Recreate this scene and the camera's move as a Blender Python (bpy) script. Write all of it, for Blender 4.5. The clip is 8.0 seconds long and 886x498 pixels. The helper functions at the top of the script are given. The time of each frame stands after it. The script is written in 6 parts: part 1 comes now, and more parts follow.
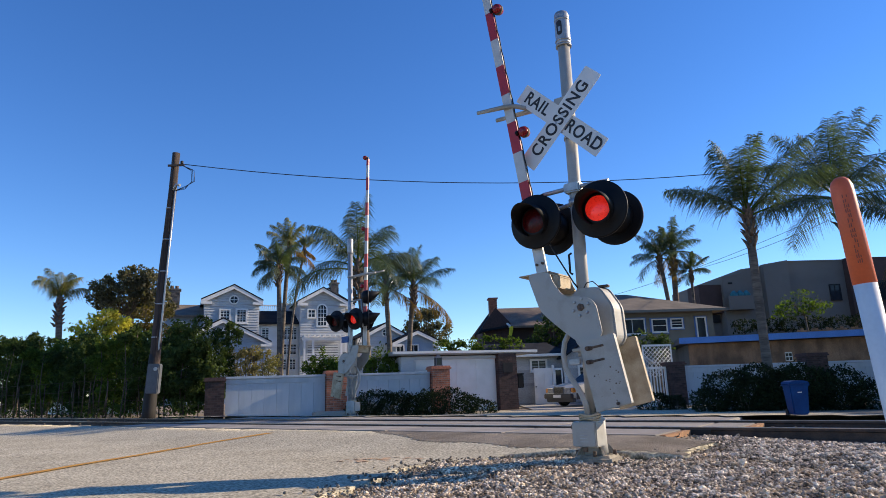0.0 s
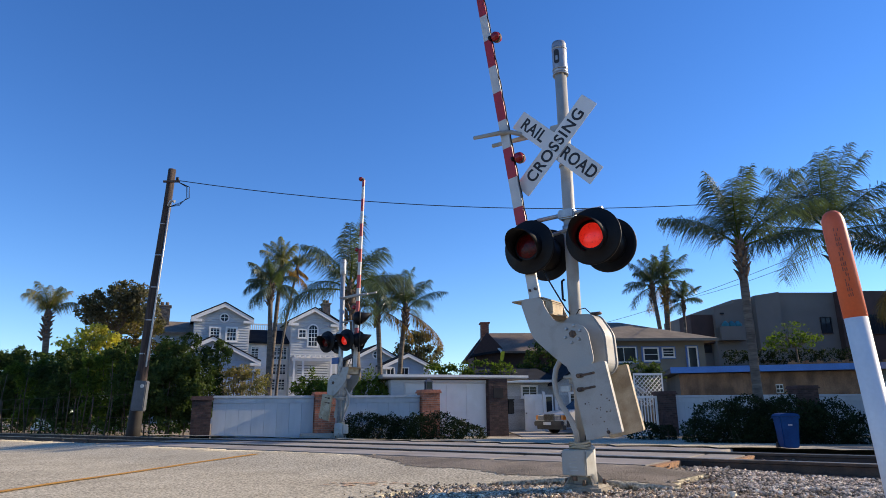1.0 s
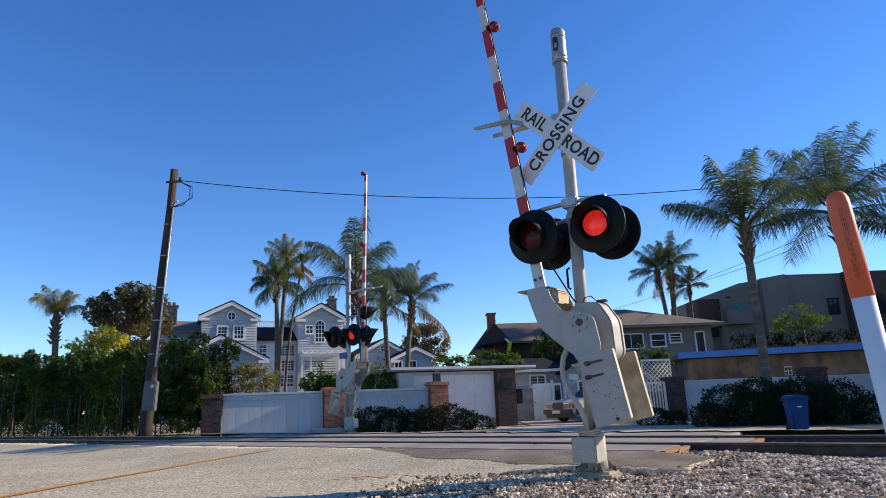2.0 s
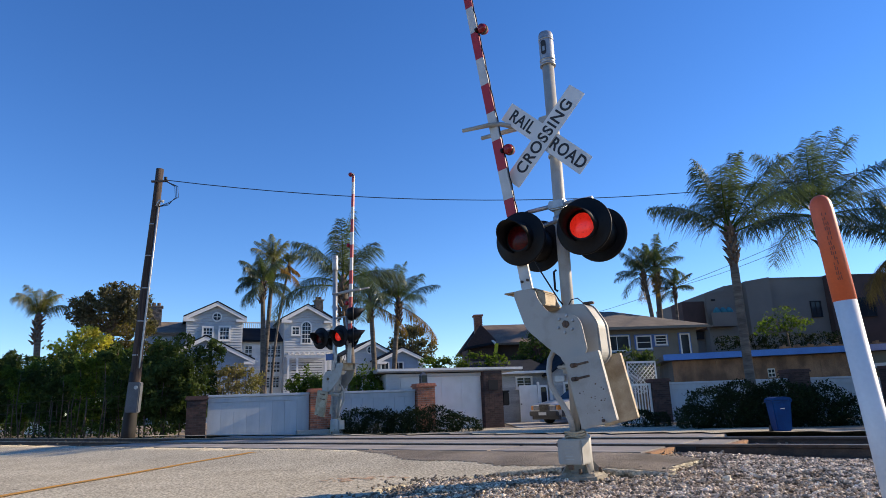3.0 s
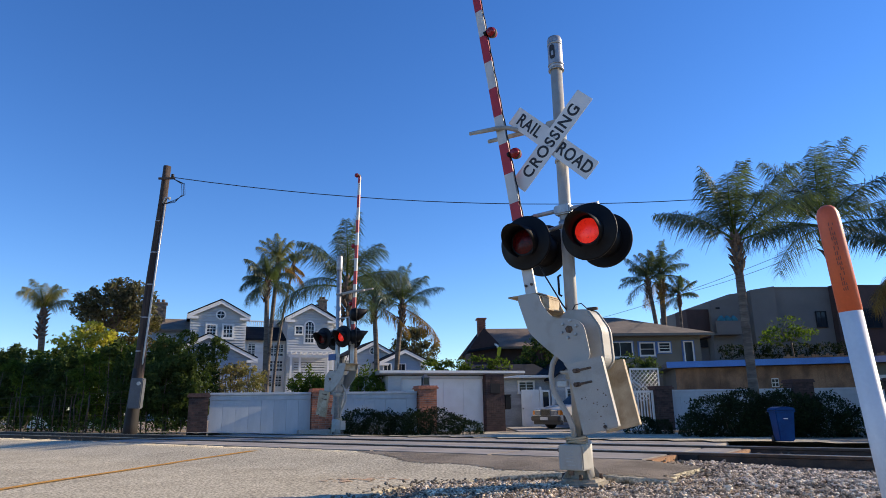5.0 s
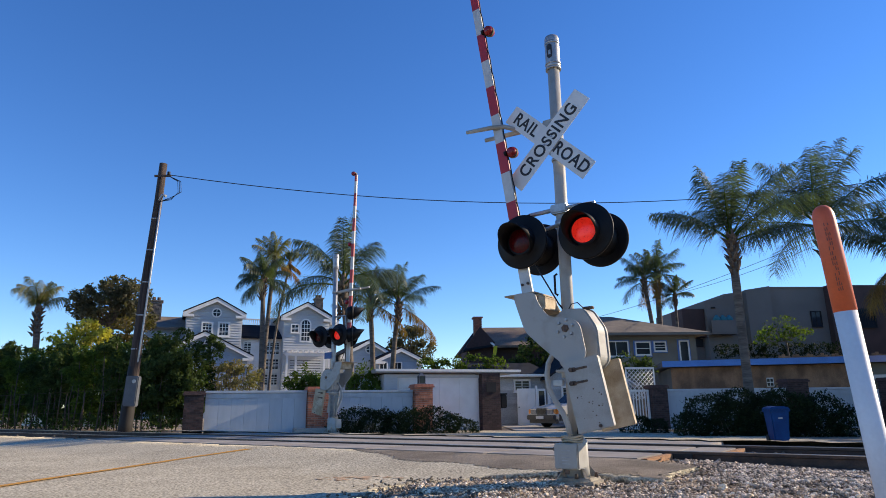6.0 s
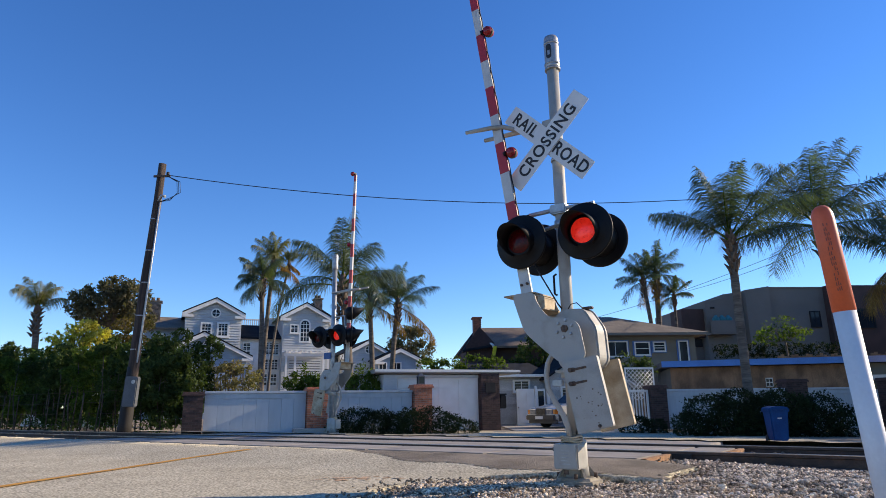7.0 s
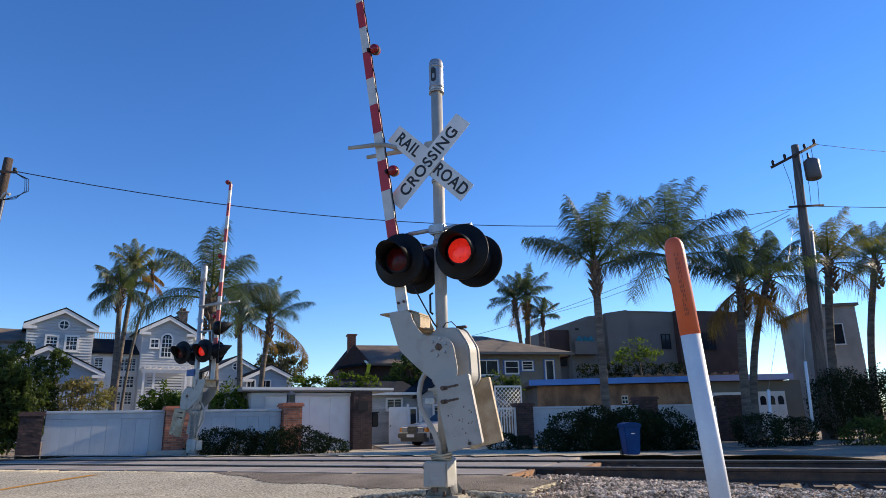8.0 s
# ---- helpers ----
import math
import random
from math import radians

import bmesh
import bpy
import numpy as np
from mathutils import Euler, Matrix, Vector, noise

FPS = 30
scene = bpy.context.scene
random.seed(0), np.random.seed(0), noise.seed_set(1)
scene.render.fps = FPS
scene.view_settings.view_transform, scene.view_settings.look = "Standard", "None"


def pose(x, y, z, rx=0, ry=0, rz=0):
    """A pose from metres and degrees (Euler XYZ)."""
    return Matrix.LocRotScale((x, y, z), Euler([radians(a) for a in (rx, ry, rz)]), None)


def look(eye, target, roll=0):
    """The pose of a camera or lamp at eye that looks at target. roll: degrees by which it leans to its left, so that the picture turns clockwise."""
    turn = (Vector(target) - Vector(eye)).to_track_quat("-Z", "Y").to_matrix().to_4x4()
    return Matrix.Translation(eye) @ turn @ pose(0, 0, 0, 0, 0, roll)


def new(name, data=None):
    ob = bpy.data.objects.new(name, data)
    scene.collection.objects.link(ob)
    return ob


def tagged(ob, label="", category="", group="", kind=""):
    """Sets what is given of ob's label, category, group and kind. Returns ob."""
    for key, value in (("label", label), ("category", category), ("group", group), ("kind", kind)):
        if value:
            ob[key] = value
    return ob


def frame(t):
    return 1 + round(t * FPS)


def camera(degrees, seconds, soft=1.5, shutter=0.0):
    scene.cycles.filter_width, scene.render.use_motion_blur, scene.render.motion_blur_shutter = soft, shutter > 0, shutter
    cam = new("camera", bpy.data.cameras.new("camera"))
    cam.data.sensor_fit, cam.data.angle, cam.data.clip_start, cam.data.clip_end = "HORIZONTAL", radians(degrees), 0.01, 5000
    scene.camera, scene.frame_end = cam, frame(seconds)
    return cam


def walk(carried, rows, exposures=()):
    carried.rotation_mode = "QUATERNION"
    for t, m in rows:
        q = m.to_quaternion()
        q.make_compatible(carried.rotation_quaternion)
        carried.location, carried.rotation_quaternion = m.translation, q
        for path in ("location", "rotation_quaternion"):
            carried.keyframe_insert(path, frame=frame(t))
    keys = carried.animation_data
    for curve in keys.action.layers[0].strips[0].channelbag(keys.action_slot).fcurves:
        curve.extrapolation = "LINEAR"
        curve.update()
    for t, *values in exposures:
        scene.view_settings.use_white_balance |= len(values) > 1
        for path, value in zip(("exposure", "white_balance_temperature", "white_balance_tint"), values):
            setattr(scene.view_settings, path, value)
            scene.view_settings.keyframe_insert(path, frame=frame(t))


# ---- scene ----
cam = camera(69.18, 8.0, soft=0.9)
# seconds, then tilt, lean and turn in degrees; the camera turns where it stands
PATH = [
    (0.0, 102.219, 1.914, 1.770),
    (0.2, 102.250, 1.303, 0.798),
    (0.4, 102.364, -0.929, -2.751),
    (0.5, 102.375, -1.143, -3.091),
    (0.6, 102.526, -1.004, -2.775),
    (0.8, 103.543, -0.060, -0.636),
    (1.0, 104.259, 0.605, 0.868),
    (1.5, 104.996, 1.850, 2.622),
    (2.0, 103.578, 2.169, 1.645),
    (3.5, 103.707, 1.921, 0.163),
    (4.0, 103.554, 1.665, -0.078),
    (4.5, 103.939, 0.970, 0.735),
    (6.0, 103.776, 0.789, 0.258),
    (6.5, 104.275, 0.672, 0.418),
    (7.0, 103.801, 0.825, 0.203),
    (7.5, 103.563, 1.793, 0.020),
    (7.6, 103.610, 1.780, -0.306),
    (7.7, 104.003, 1.665, -3.017),
    (7.8, 104.536, 1.510, -6.704),
    (8.0, 105.133, 1.337, -10.825),
]
walk(cam, [(t, pose(0, 0, 0.82, rx, ry, rz)) for t, rx, ry, rz in PATH])

# ---- light ----
SUN_AZ, SUN_EL = radians(74), radians(23)          # clockwise from +y, and above the horizon
scene.view_settings.exposure = 0.60
world = bpy.data.worlds.new("sky")
scene.world = world
world.use_nodes = True
wn = world.node_tree.nodes
sky = wn.new("ShaderNodeTexSky")
sky.sky_type = "NISHITA"
sky.sun_disc = False
sky.sun_elevation, sky.sun_rotation = SUN_EL, SUN_AZ
sky.altitude = 800
sky.air_density, sky.dust_density, sky.ozone_density = 1.0, 0.0, 4.0
wn["Background"].inputs["Strength"].default_value = 0.138
deep = wn.new("ShaderNodeHueSaturation")           # a clear, deep blue sky
deep.inputs["Saturation"].default_value = 1.2
deep.inputs["Hue"].default_value = 0.511
world.node_tree.links.new(sky.outputs["Color"], deep.inputs["Color"])
world.node_tree.links.new(deep.outputs["Color"], wn["Background"].inputs["Color"])
sun_data = bpy.data.lights.new("sun", "SUN")
sun_data.energy, sun_data.angle, sun_data.color = 5.0, radians(0.6), (1.0, 0.82, 0.60)
sun = new("sun", sun_data)
sun_to = Vector((math.sin(SUN_AZ) * math.cos(SUN_EL), math.cos(SUN_AZ) * math.cos(SUN_EL), math.sin(SUN_EL)))
sun.matrix_world = look(sun_to * 60, (0, 0, 0))


# ---- materials ----
def mat(name, a, b=None, scale=3.0, rough=0.7, metal=0.0, bump=0.15, fine=60.0, fine_mix=0.25, stretch=(1, 1, 1),
        per_object=0.0, per_island=0.0, spec=0.5, emit=0.0, edge=(0.35, 0.65), trans=0.0):
    m = bpy.data.materials.new(name)
    m.use_nodes = True
    nt = m.node_tree
    n, ln = nt.nodes, nt.links.new
    bs = n["Principled BSDF"]
    b = b or tuple(c * 0.7 for c in a)
    co = n.new("ShaderNodeTexCoord")
    mp = n.new("ShaderNodeMapping")
    mp.inputs["Scale"].default_value = stretch
    ln(co.outputs["Object"], mp.inputs["Vector"])
    big, small = n.new("ShaderNodeTexNoise"), n.new("ShaderNodeTexNoise")
    big.inputs["Scale"].default_value, big.inputs["Detail"].default_value = scale, 5
    small.inputs["Scale"].default_value, small.inputs["Detail"].default_value = fine, 3
    ln(mp.outputs["Vector"], big.inputs["Vector"])
    ln(mp.outputs["Vector"], small.inputs["Vector"])
    ramp = n.new("ShaderNodeValToRGB")
    ramp.color_ramp.elements[0].position, ramp.color_ramp.elements[1].position = edge
    ramp.color_ramp.elements[0].color, ramp.color_ramp.elements[1].color = (*b, 1), (*a, 1)
    ln(big.outputs["Fac"], ramp.inputs["Fac"])
    hue = n.new("ShaderNodeHueSaturation")
    ln(ramp.outputs["Color"], hue.inputs["Color"])
    mr = n.new("ShaderNodeMapRange")
    mr.inputs["From Min"].default_value, mr.inputs["From Max"].default_value = 0.25, 0.75
    mr.inputs["To Min"].default_value, mr.inputs["To Max"].default_value = 1 - fine_mix, 1 + fine_mix
    ln(small.outputs["Fac"], mr.inputs["Value"])
    value = mr.outputs["Result"]
    for amount, node, out in ((per_object, "ShaderNodeObjectInfo", "Random"), (per_island, "ShaderNodeNewGeometry", "Random Per Island")):
        if amount:
            src, r2, mu = n.new(node), n.new("ShaderNodeMapRange"), n.new("ShaderNodeMath")
            r2.inputs["To Min"].default_value, r2.inputs["To Max"].default_value = 1 - amount, 1 + amount
            ln(src.outputs[out], r2.inputs["Value"])
            mu.operation = "MULTIPLY"
            ln(value, mu.inputs[0])
            ln(r2.outputs["Result"], mu.inputs[1])
            value = mu.outputs["Value"]
    ln(value, hue.inputs["Value"])
    ln(hue.outputs["Color"], bs.inputs["Base Color"])
    if bump:
        bp = n.new("ShaderNodeBump")
        bp.inputs["Strength"].default_value, bp.inputs["Distance"].default_value = bump, 0.02
        ln(small.outputs["Fac"], bp.inputs["Height"])
        ln(bp.outputs["Normal"], bs.inputs["Normal"])
    bs.inputs["Roughness"].default_value, bs.inputs["Metallic"].default_value = rough, metal
    bs.inputs["Specular IOR Level"].default_value = spec
    if emit:
        cells, gain = n.new("ShaderNodeTexVoronoi"), n.new("ShaderNodeMapRange")   # small facets in the glass
        cells.inputs["Scale"].default_value = 75
        ln(co.outputs["Object"], cells.inputs["Vector"])
        gain.inputs["From Max"].default_value = 0.6
        gain.inputs["To Min"].default_value, gain.inputs["To Max"].default_value = emit * 1.35, emit * 0.28
        ln(cells.outputs["Distance"], gain.inputs["Value"])
        bs.inputs["Emission Color"].default_value = (*a, 1)
        ln(gain.outputs["Result"], bs.inputs["Emission Strength"])
    if trans:
        bs.inputs["Transmission Weight"].default_value = trans
    return m


def leaf_mat(name, a, b, per_island=0.35, glow=0.45, gloss=0.12):
    """Leaves: a mix of diffuse and light passing through."""
    m = mat(name, a, b, scale=0.9, rough=0.75 if gloss < 0.3 else 0.42, bump=0, fine=6, fine_mix=0.2, per_island=per_island, spec=gloss)
    nt = m.node_tree
    n, ln = nt.nodes, nt.links.new
    bs, out = n["Principled BSDF"], n["Material Output"]
    tr, mx, br = n.new("ShaderNodeBsdfTranslucent"), n.new("ShaderNodeMixShader"), n.new("ShaderNodeMixRGB")
    br.blend_type, br.inputs["Fac"].default_value, br.inputs["Color2"].default_value = "MULTIPLY", 1.0, (1.3, 1.5, 0.5, 1)
    ln(bs.inputs["Base Color"].links[0].from_socket, br.inputs["Color1"])
    ln(br.outputs["Color"], tr.inputs["Color"])
    mx.inputs["Fac"].default_value = glow
    ln(bs.outputs["BSDF"], mx.inputs[1])
    ln(tr.outputs["BSDF"], mx.inputs[2])
    ln(mx.outputs["Shader"], out.inputs["Surface"])
    return m


M_ASPHALT = mat("asphalt", (0.46, 0.41, 0.30), (0.38, 0.335, 0.24), scale=0.9, rough=0.95, bump=0.3, fine=38, fine_mix=0.85, spec=0.2)
M_CONCRETE = mat("concrete_panel", (0.30, 0.27, 0.235), (0.20, 0.18, 0.16), scale=1.6, rough=0.85, bump=0.25, fine=70, fine_mix=0.2, per_object=0.1)
M_DIRT = mat("dirt", (0.30, 0.23, 0.155), (0.17, 0.14, 0.105), scale=0.8, rough=0.95, bump=0.6, fine=45, fine_mix=0.4)
M_STONE = mat("ballast_stone", (0.76, 0.63, 0.47), (0.25, 0.195, 0.14), scale=7, rough=0.95, bump=0.2, fine=90, per_island=0.65, spec=0.15, edge=(0.4, 0.6))
M_RAIL = mat("rusty_rail", (0.09, 0.055, 0.038), (0.045, 0.03, 0.024), scale=6, rough=0.8, bump=0.2, fine=80)
M_RAILTOP = mat("worn_rail_head", (0.35, 0.31, 0.28), (0.2, 0.17, 0.15), scale=4, rough=0.35, metal=0.9, bump=0.05, stretch=(0.2, 3, 3))
M_TIE = mat("railway_tie_wood", (0.09, 0.065, 0.05), (0.05, 0.038, 0.03), scale=3, rough=0.9, bump=0.4, fine=40, stretch=(8, 1, 1))
M_RUBBER = mat("rubber_joint", (0.03, 0.026, 0.023), scale=5, rough=0.8)
M_YELLOW = mat("worn_yellow_paint", (0.52, 0.25, 0.02), (0.38, 0.18, 0.03), scale=9, rough=0.8, fine=140, fine_mix=0.3, edge=(0.3, 0.55))
M_SIGNAL = mat("signal_grey_white_paint", (0.345, 0.335, 0.305), (0.26, 0.245, 0.205), scale=5, rough=0.5, bump=0.06, fine=120, fine_mix=0.08, edge=(0.25, 0.5))
M_GALV = mat("galvanised_steel", (0.42, 0.43, 0.43), (0.30, 0.31, 0.32), scale=14, rough=0.45, metal=0.55, bump=0.05, fine=120, fine_mix=0.1)
M_SIGN = mat("white_reflective_sheet", (0.68, 0.68, 0.66), (0.58, 0.58, 0.56), scale=3, rough=0.45, bump=0.0, fine=200, fine_mix=0.04)
M_BLACK = mat("black_signal_paint", (0.008, 0.008, 0.009), (0.005, 0.005, 0.006), scale=7, spec=0.2, rough=0.5, bump=0.05, fine=90)
M_LETTER = mat("black_lettering", (0.02, 0.02, 0.022), rough=0.6, bump=0)
M_REDLIT = mat("lit_red_lens", (1.0, 0.03, 0.015), (0.7, 0.01, 0.008), scale=40, rough=0.3, emit=0.5, bump=0, edge=(0.4, 0.6))
M_REDDARK = mat("unlit_red_lens", (0.09, 0.004, 0.005), (0.04, 0.002, 0.003), scale=40, rough=0.25, spec=0.2)
M_REDLAMP = mat("red_lamp_glass", (0.30, 0.008, 0.014), (0.20, 0.006, 0.01), scale=12, rough=0.25, bump=0)
M_REDSTRIPE = mat("red_reflective_stripe", (0.42, 0.018, 0.025), (0.33, 0.015, 0.02), scale=5, rough=0.45, bump=0.03, fine=150, fine_mix=0.08)
M_ARMWHITE = mat("white_arm_stripe", (0.55, 0.55, 0.53), (0.45, 0.45, 0.43), scale=5, rough=0.5, bump=0.03, fine=150, fine_mix=0.08)
M_RUST = mat("rusted_steel", (0.16, 0.10, 0.06), (0.05, 0.035, 0.03), scale=20, rough=0.8, bump=0.3, fine=120)
M_TANSTEEL = mat("tan_weathered_steel", (0.46, 0.38, 0.26), (0.30, 0.22, 0.13), scale=7, rough=0.65, bump=0.1, fine=120)
M_CABLE = mat("black_cable", (0.012, 0.012, 0.012), rough=0.6, bump=0)
M_ORANGE = mat("orange_plastic", (0.72, 0.13, 0.035), (0.62, 0.10, 0.03), scale=4, rough=0.45, bump=0.03, fine=90, fine_mix=0.06)
M_POSTWHITE = mat("white_plastic", (0.74, 0.74, 0.74), (0.64, 0.64, 0.65), scale=3, rough=0.45, bump=0.02, fine=60, fine_mix=0.04)


# ---- mesh helpers ----
def mesh_ob(name, bm, material, smooth=False):
    me = bpy.data.meshes.new(name)
    bm.normal_update()
    bm.to_mesh(me)
    bm.free()
    for mm in (material if isinstance(material, (list, tuple)) else [material]):
        me.materials.append(mm)
    if smooth:
        me.polygons.foreach_set("use_smooth", [True] * len(me.polygons))
    return new(name, me)


def keeper(parent):
    """The parent itself, or its own parent where a piece would come to lie a fourth level down."""
    while parent is not None and parent.parent is not None and parent.parent.parent is not None:
        parent = parent.parent
    return parent


def part(name, bm, material, parent=None, label="", smooth=False):
    ob = mesh_ob(name, bm, material, smooth)
    ob.parent = keeper(parent)
    if label:
        ob["label"] = label
    return ob


def thing(name, label, category, m=None, group="", kind=""):
    ob = new(name)
    ob.empty_display_size = 0.2
    if m is not None:
        ob.matrix_basis = m
    return tagged(ob, label, category, group, kind)


def box(bm, x0, x1, y0, y1, z0, z1, bevel=0.0, m=None, mi=0):
    geo = bmesh.ops.create_cube(bm, size=1.0)
    bmesh.ops.scale(bm, vec=(x1 - x0, y1 - y0, z1 - z0), verts=geo["verts"])
    bmesh.ops.translate(bm, vec=((x0 + x1) / 2, (y0 + y1) / 2, (z0 + z1) / 2), verts=geo["verts"])
    vs = geo["verts"]
    fs = {f for v in vs for f in v.link_faces}
    if bevel:
        es = list({e for v in vs for e in v.link_edges})
        r = bmesh.ops.bevel(bm, geom=es, offset=bevel, segments=2, affect="EDGES")
        vs = list({v for f in r["faces"] for v in f.verts} | {v for v in vs if v.is_valid})
        fs = {f for v in vs for f in v.link_faces}
    if m is not None:
        bmesh.ops.transform(bm, matrix=m, verts=vs)
    for f in fs:
        f.material_index = mi
    return vs


def boxm(*a, bevel=0.0, m=None):
    bm = bmesh.new()
    box(bm, *a, bevel=bevel, m=m)
    return bm


def ring_tube(bm, pts, radii, seg=12, caps=True, mi=0, flat=1.0):
    """A tube through pts with a radius at each; flat squeezes it in its second direction."""
    pts = [Vector(p) for p in pts]
    if not hasattr(radii, "__len__"):
        radii = [radii] * len(pts)
    rings, side = [], None
    for i, p in enumerate(pts):
        d = (pts[min(i + 1, len(pts) - 1)] - pts[max(i - 1, 0)]).normalized()
        if side is None:
            side = d.orthogonal().normalized()
        side = (side - d * side.dot(d)).normalized()
        up = d.cross(side)
        rings.append([bm.verts.new(p + (side * math.cos(a) + up * math.sin(a) * flat) * radii[i])
                      for a in (2 * math.pi * k / seg for k in range(seg))])
    for r0, r1 in zip(rings, rings[1:]):
        for k in range(seg):
            f = bm.faces.new((r0[k], r0[(k + 1) % seg], r1[(k + 1) % seg], r1[k]))
            f.smooth, f.material_index = True, mi
    if caps:
        for r in (rings[0][::-1], rings[-1]):
            bm.faces.new(r).material_index = mi


def tubem(pts, radii, seg=12, caps=True):
    bm = bmesh.new()
    ring_tube(bm, pts, radii, seg, caps)
    return bm


def prism(bm, poly, y0, y1, bevel=0.0, mi=0):
    """A plate: the outline poly in x and z, from y0 to y1."""
    a = [bm.verts.new((x, y0, z)) for x, z in poly]
    b = [bm.verts.new((x, y1, z)) for x, z in poly]
    n = len(poly)
    fs = [bm.faces.new(a), bm.faces.new(b[::-1])]
    for i in range(n):
        fs.append(bm.faces.new((a[(i + 1) % n], a[i], b[i], b[(i + 1) % n])))
    bmesh.ops.recalc_face_normals(bm, faces=fs)
    for f in fs:
        f.material_index = mi
    if bevel:
        es = list({e for f in fs[:2] for e in f.edges})
        bmesh.ops.bevel(bm, geom=es, offset=bevel, segments=2, affect="EDGES")


def prismm(poly, y0, y1, bevel=0.0):
    bm = bmesh.new()
    prism(bm, poly, y0, y1, bevel)
    return bm


def raw(name, verts, faces, material, parent=None, smooth=False, label=""):
    me = bpy.data.meshes.new(name)
    me.from_pydata([tuple(v) for v in verts], [], faces)
    me.materials.append(material)
    if smooth:
        me.polygons.foreach_set("use_smooth", [True] * len(me.polygons))
    ob = new(name, me)
    ob.parent = keeper(parent)
    if label:
        ob["label"] = label
    return ob


def text_part(words, size, m, parent, name="lettering", material=None, extrude=0.002, spread=1.0, wide=1.0):
    cu = bpy.data.curves.new(name, "FONT")
    cu.body, cu.size, cu.align_x, cu.align_y, cu.extrude = words, size, "CENTER", "CENTER", extrude
    cu.space_character = spread
    cu.offset = 0.004
    tmp = new(name, cu)
    bpy.context.view_layer.update()
    me = bpy.data.meshes.new_from_object(tmp.evaluated_get(bpy.context.evaluated_depsgraph_get()))
    bpy.data.objects.remove(tmp)
    me.transform(m @ Matrix.Diagonal((wide, 1, 1, 1)))
    me.materials.clear()
    me.materials.append(material or M_LETTER)
    ob = new(name, me)
    ob.parent = keeper(parent)
    return ob


# ---- ground, road and track ----
TURN = radians(-36)
U = Vector((math.cos(TURN), math.sin(TURN), 0))       # along the track
N = Vector((-math.sin(TURN), math.cos(TURN), 0))      # across it, away from the camera
RAIL_NEAR, RAIL_FAR, RAIL_Z = 9.13, 10.64, 0.20


def step(a, b, v):
    v = min(1, max(0, (v - a) / (b - a)))
    return v * v * (3 - 2 * v)


def far_level(x):
    return 0.03 - 0.011 * (min(max(x, -14), 18) + 9)


def land(x, y):
    """Height of the bare ground."""
    d = x * N.x + y * N.y
    s = x * U.x + y * U.y
    z = 0.02 * step(6, 8, d) + (0.075 - 0.125 * step(-2.9, 0.8, s)) * step(7.6, 8.6, d) * (1 - step(11.4, 12, d)) + (far_level(x) - 0.05) * step(11.8, 15.5, d)
    if d < 9 and abs(x) < 30:
        z += 0.035 * noise.noise((x * 0.8, y * 0.8, 0)) + 0.012 * noise.noise((x * 3, y * 3, 4))
    return z


def sheet(name, xs, ys, height, material, keep=None, thick=0.0, label="", category=""):
    bm = bmesh.new()
    grid = [[bm.verts.new((x, y, height(x, y))) for x in xs] for y in ys]
    for j in range(len(ys) - 1):
        for i in range(len(xs) - 1):
            if keep is None or keep((xs[i] + xs[i + 1]) / 2, (ys[j] + ys[j + 1]) / 2):
                bm.faces.new((grid[j][i], grid[j][i + 1], grid[j + 1][i + 1], grid[j + 1][i])).smooth = True
    bmesh.ops.delete(bm, geom=[v for v in bm.verts if not v.link_faces], context="VERTS")
    if thick:
        ext = bmesh.ops.extrude_face_region(bm, geom=list(bm.faces))
        bmesh.ops.translate(bm, vec=(0, 0, -thick), verts=[e for e in ext["geom"] if isinstance(e, bmesh.types.BMVert)])
        bmesh.ops.recalc_face_normals(bm, faces=bm.faces)
    return tagged(mesh_ob(name, bm, material), label, category, kind="structure")


def line(a, b, stepsize):
    n = max(1, round((b - a) / stepsize))
    return [a + (b - a) * i / n for i in range(n + 1)]


far_x = [-2500, -900, -350, -150, -80, -50, -34]
xs = far_x + line(-26, -8, 2)[:-1] + line(-8, 9, 0.25) + line(11, 27, 2) + [-v for v in far_x[::-1]]
ys = [-2500, -600, -150, -50, -20, -8, -2, 1] + line(2.5, 14, 0.25) + line(15, 40, 1.5) + [50, 70, 110, 200, 500, 1200, 2500]
sheet("ground", xs, ys, land, M_DIRT, label="brown bare earth with dust and grit", category="ground")

EDGE = [(-3.2, -30), (-2.6, 2), (-1.15, 5.0), (-0.85, 6.2), (-0.45, 7.1), (0.35, 7.55), (1.5, 7.62), (2.35, 7.5), (2.75, 7.85), (2.45, 8.65)]


def road_edge(y):
    for (x0, y0), (x1, y1) in zip(EDGE, EDGE[1:]):
        if y0 <= y <= y1:
            return x0 + (x1 - x0) * (y - y0) / (y1 - y0)
    return 99


def road_level(x, y):
    d = x * N.x + y * N.y
    s = x * U.x + y * U.y
    return 0.035 + 0.122 * step(5.8, 8.1, d) * (1 - 0.45 * step(-3.1, -2.2, s)) + 0.008 * noise.noise((x * 0.5, y * 0.5, 7))


def in_road(x, y):
    d = x * N.x + y * N.y
    s = x * U.x + y * U.y
    if d > 8.1 or x < -16.5 - 0.3 * (y - 8):
        return False
    wob = 0.10 * noise.noise((x * 1.7, y * 1.7, 3)) + 0.05 * noise.noise((x * 6, y * 6, 5))
    if d > 6.4:
        return s < -2.3 + wob * 1.5 and (d > 6.85 + wob or road_edge(y) > x)
    return x + wob < road_edge(y)


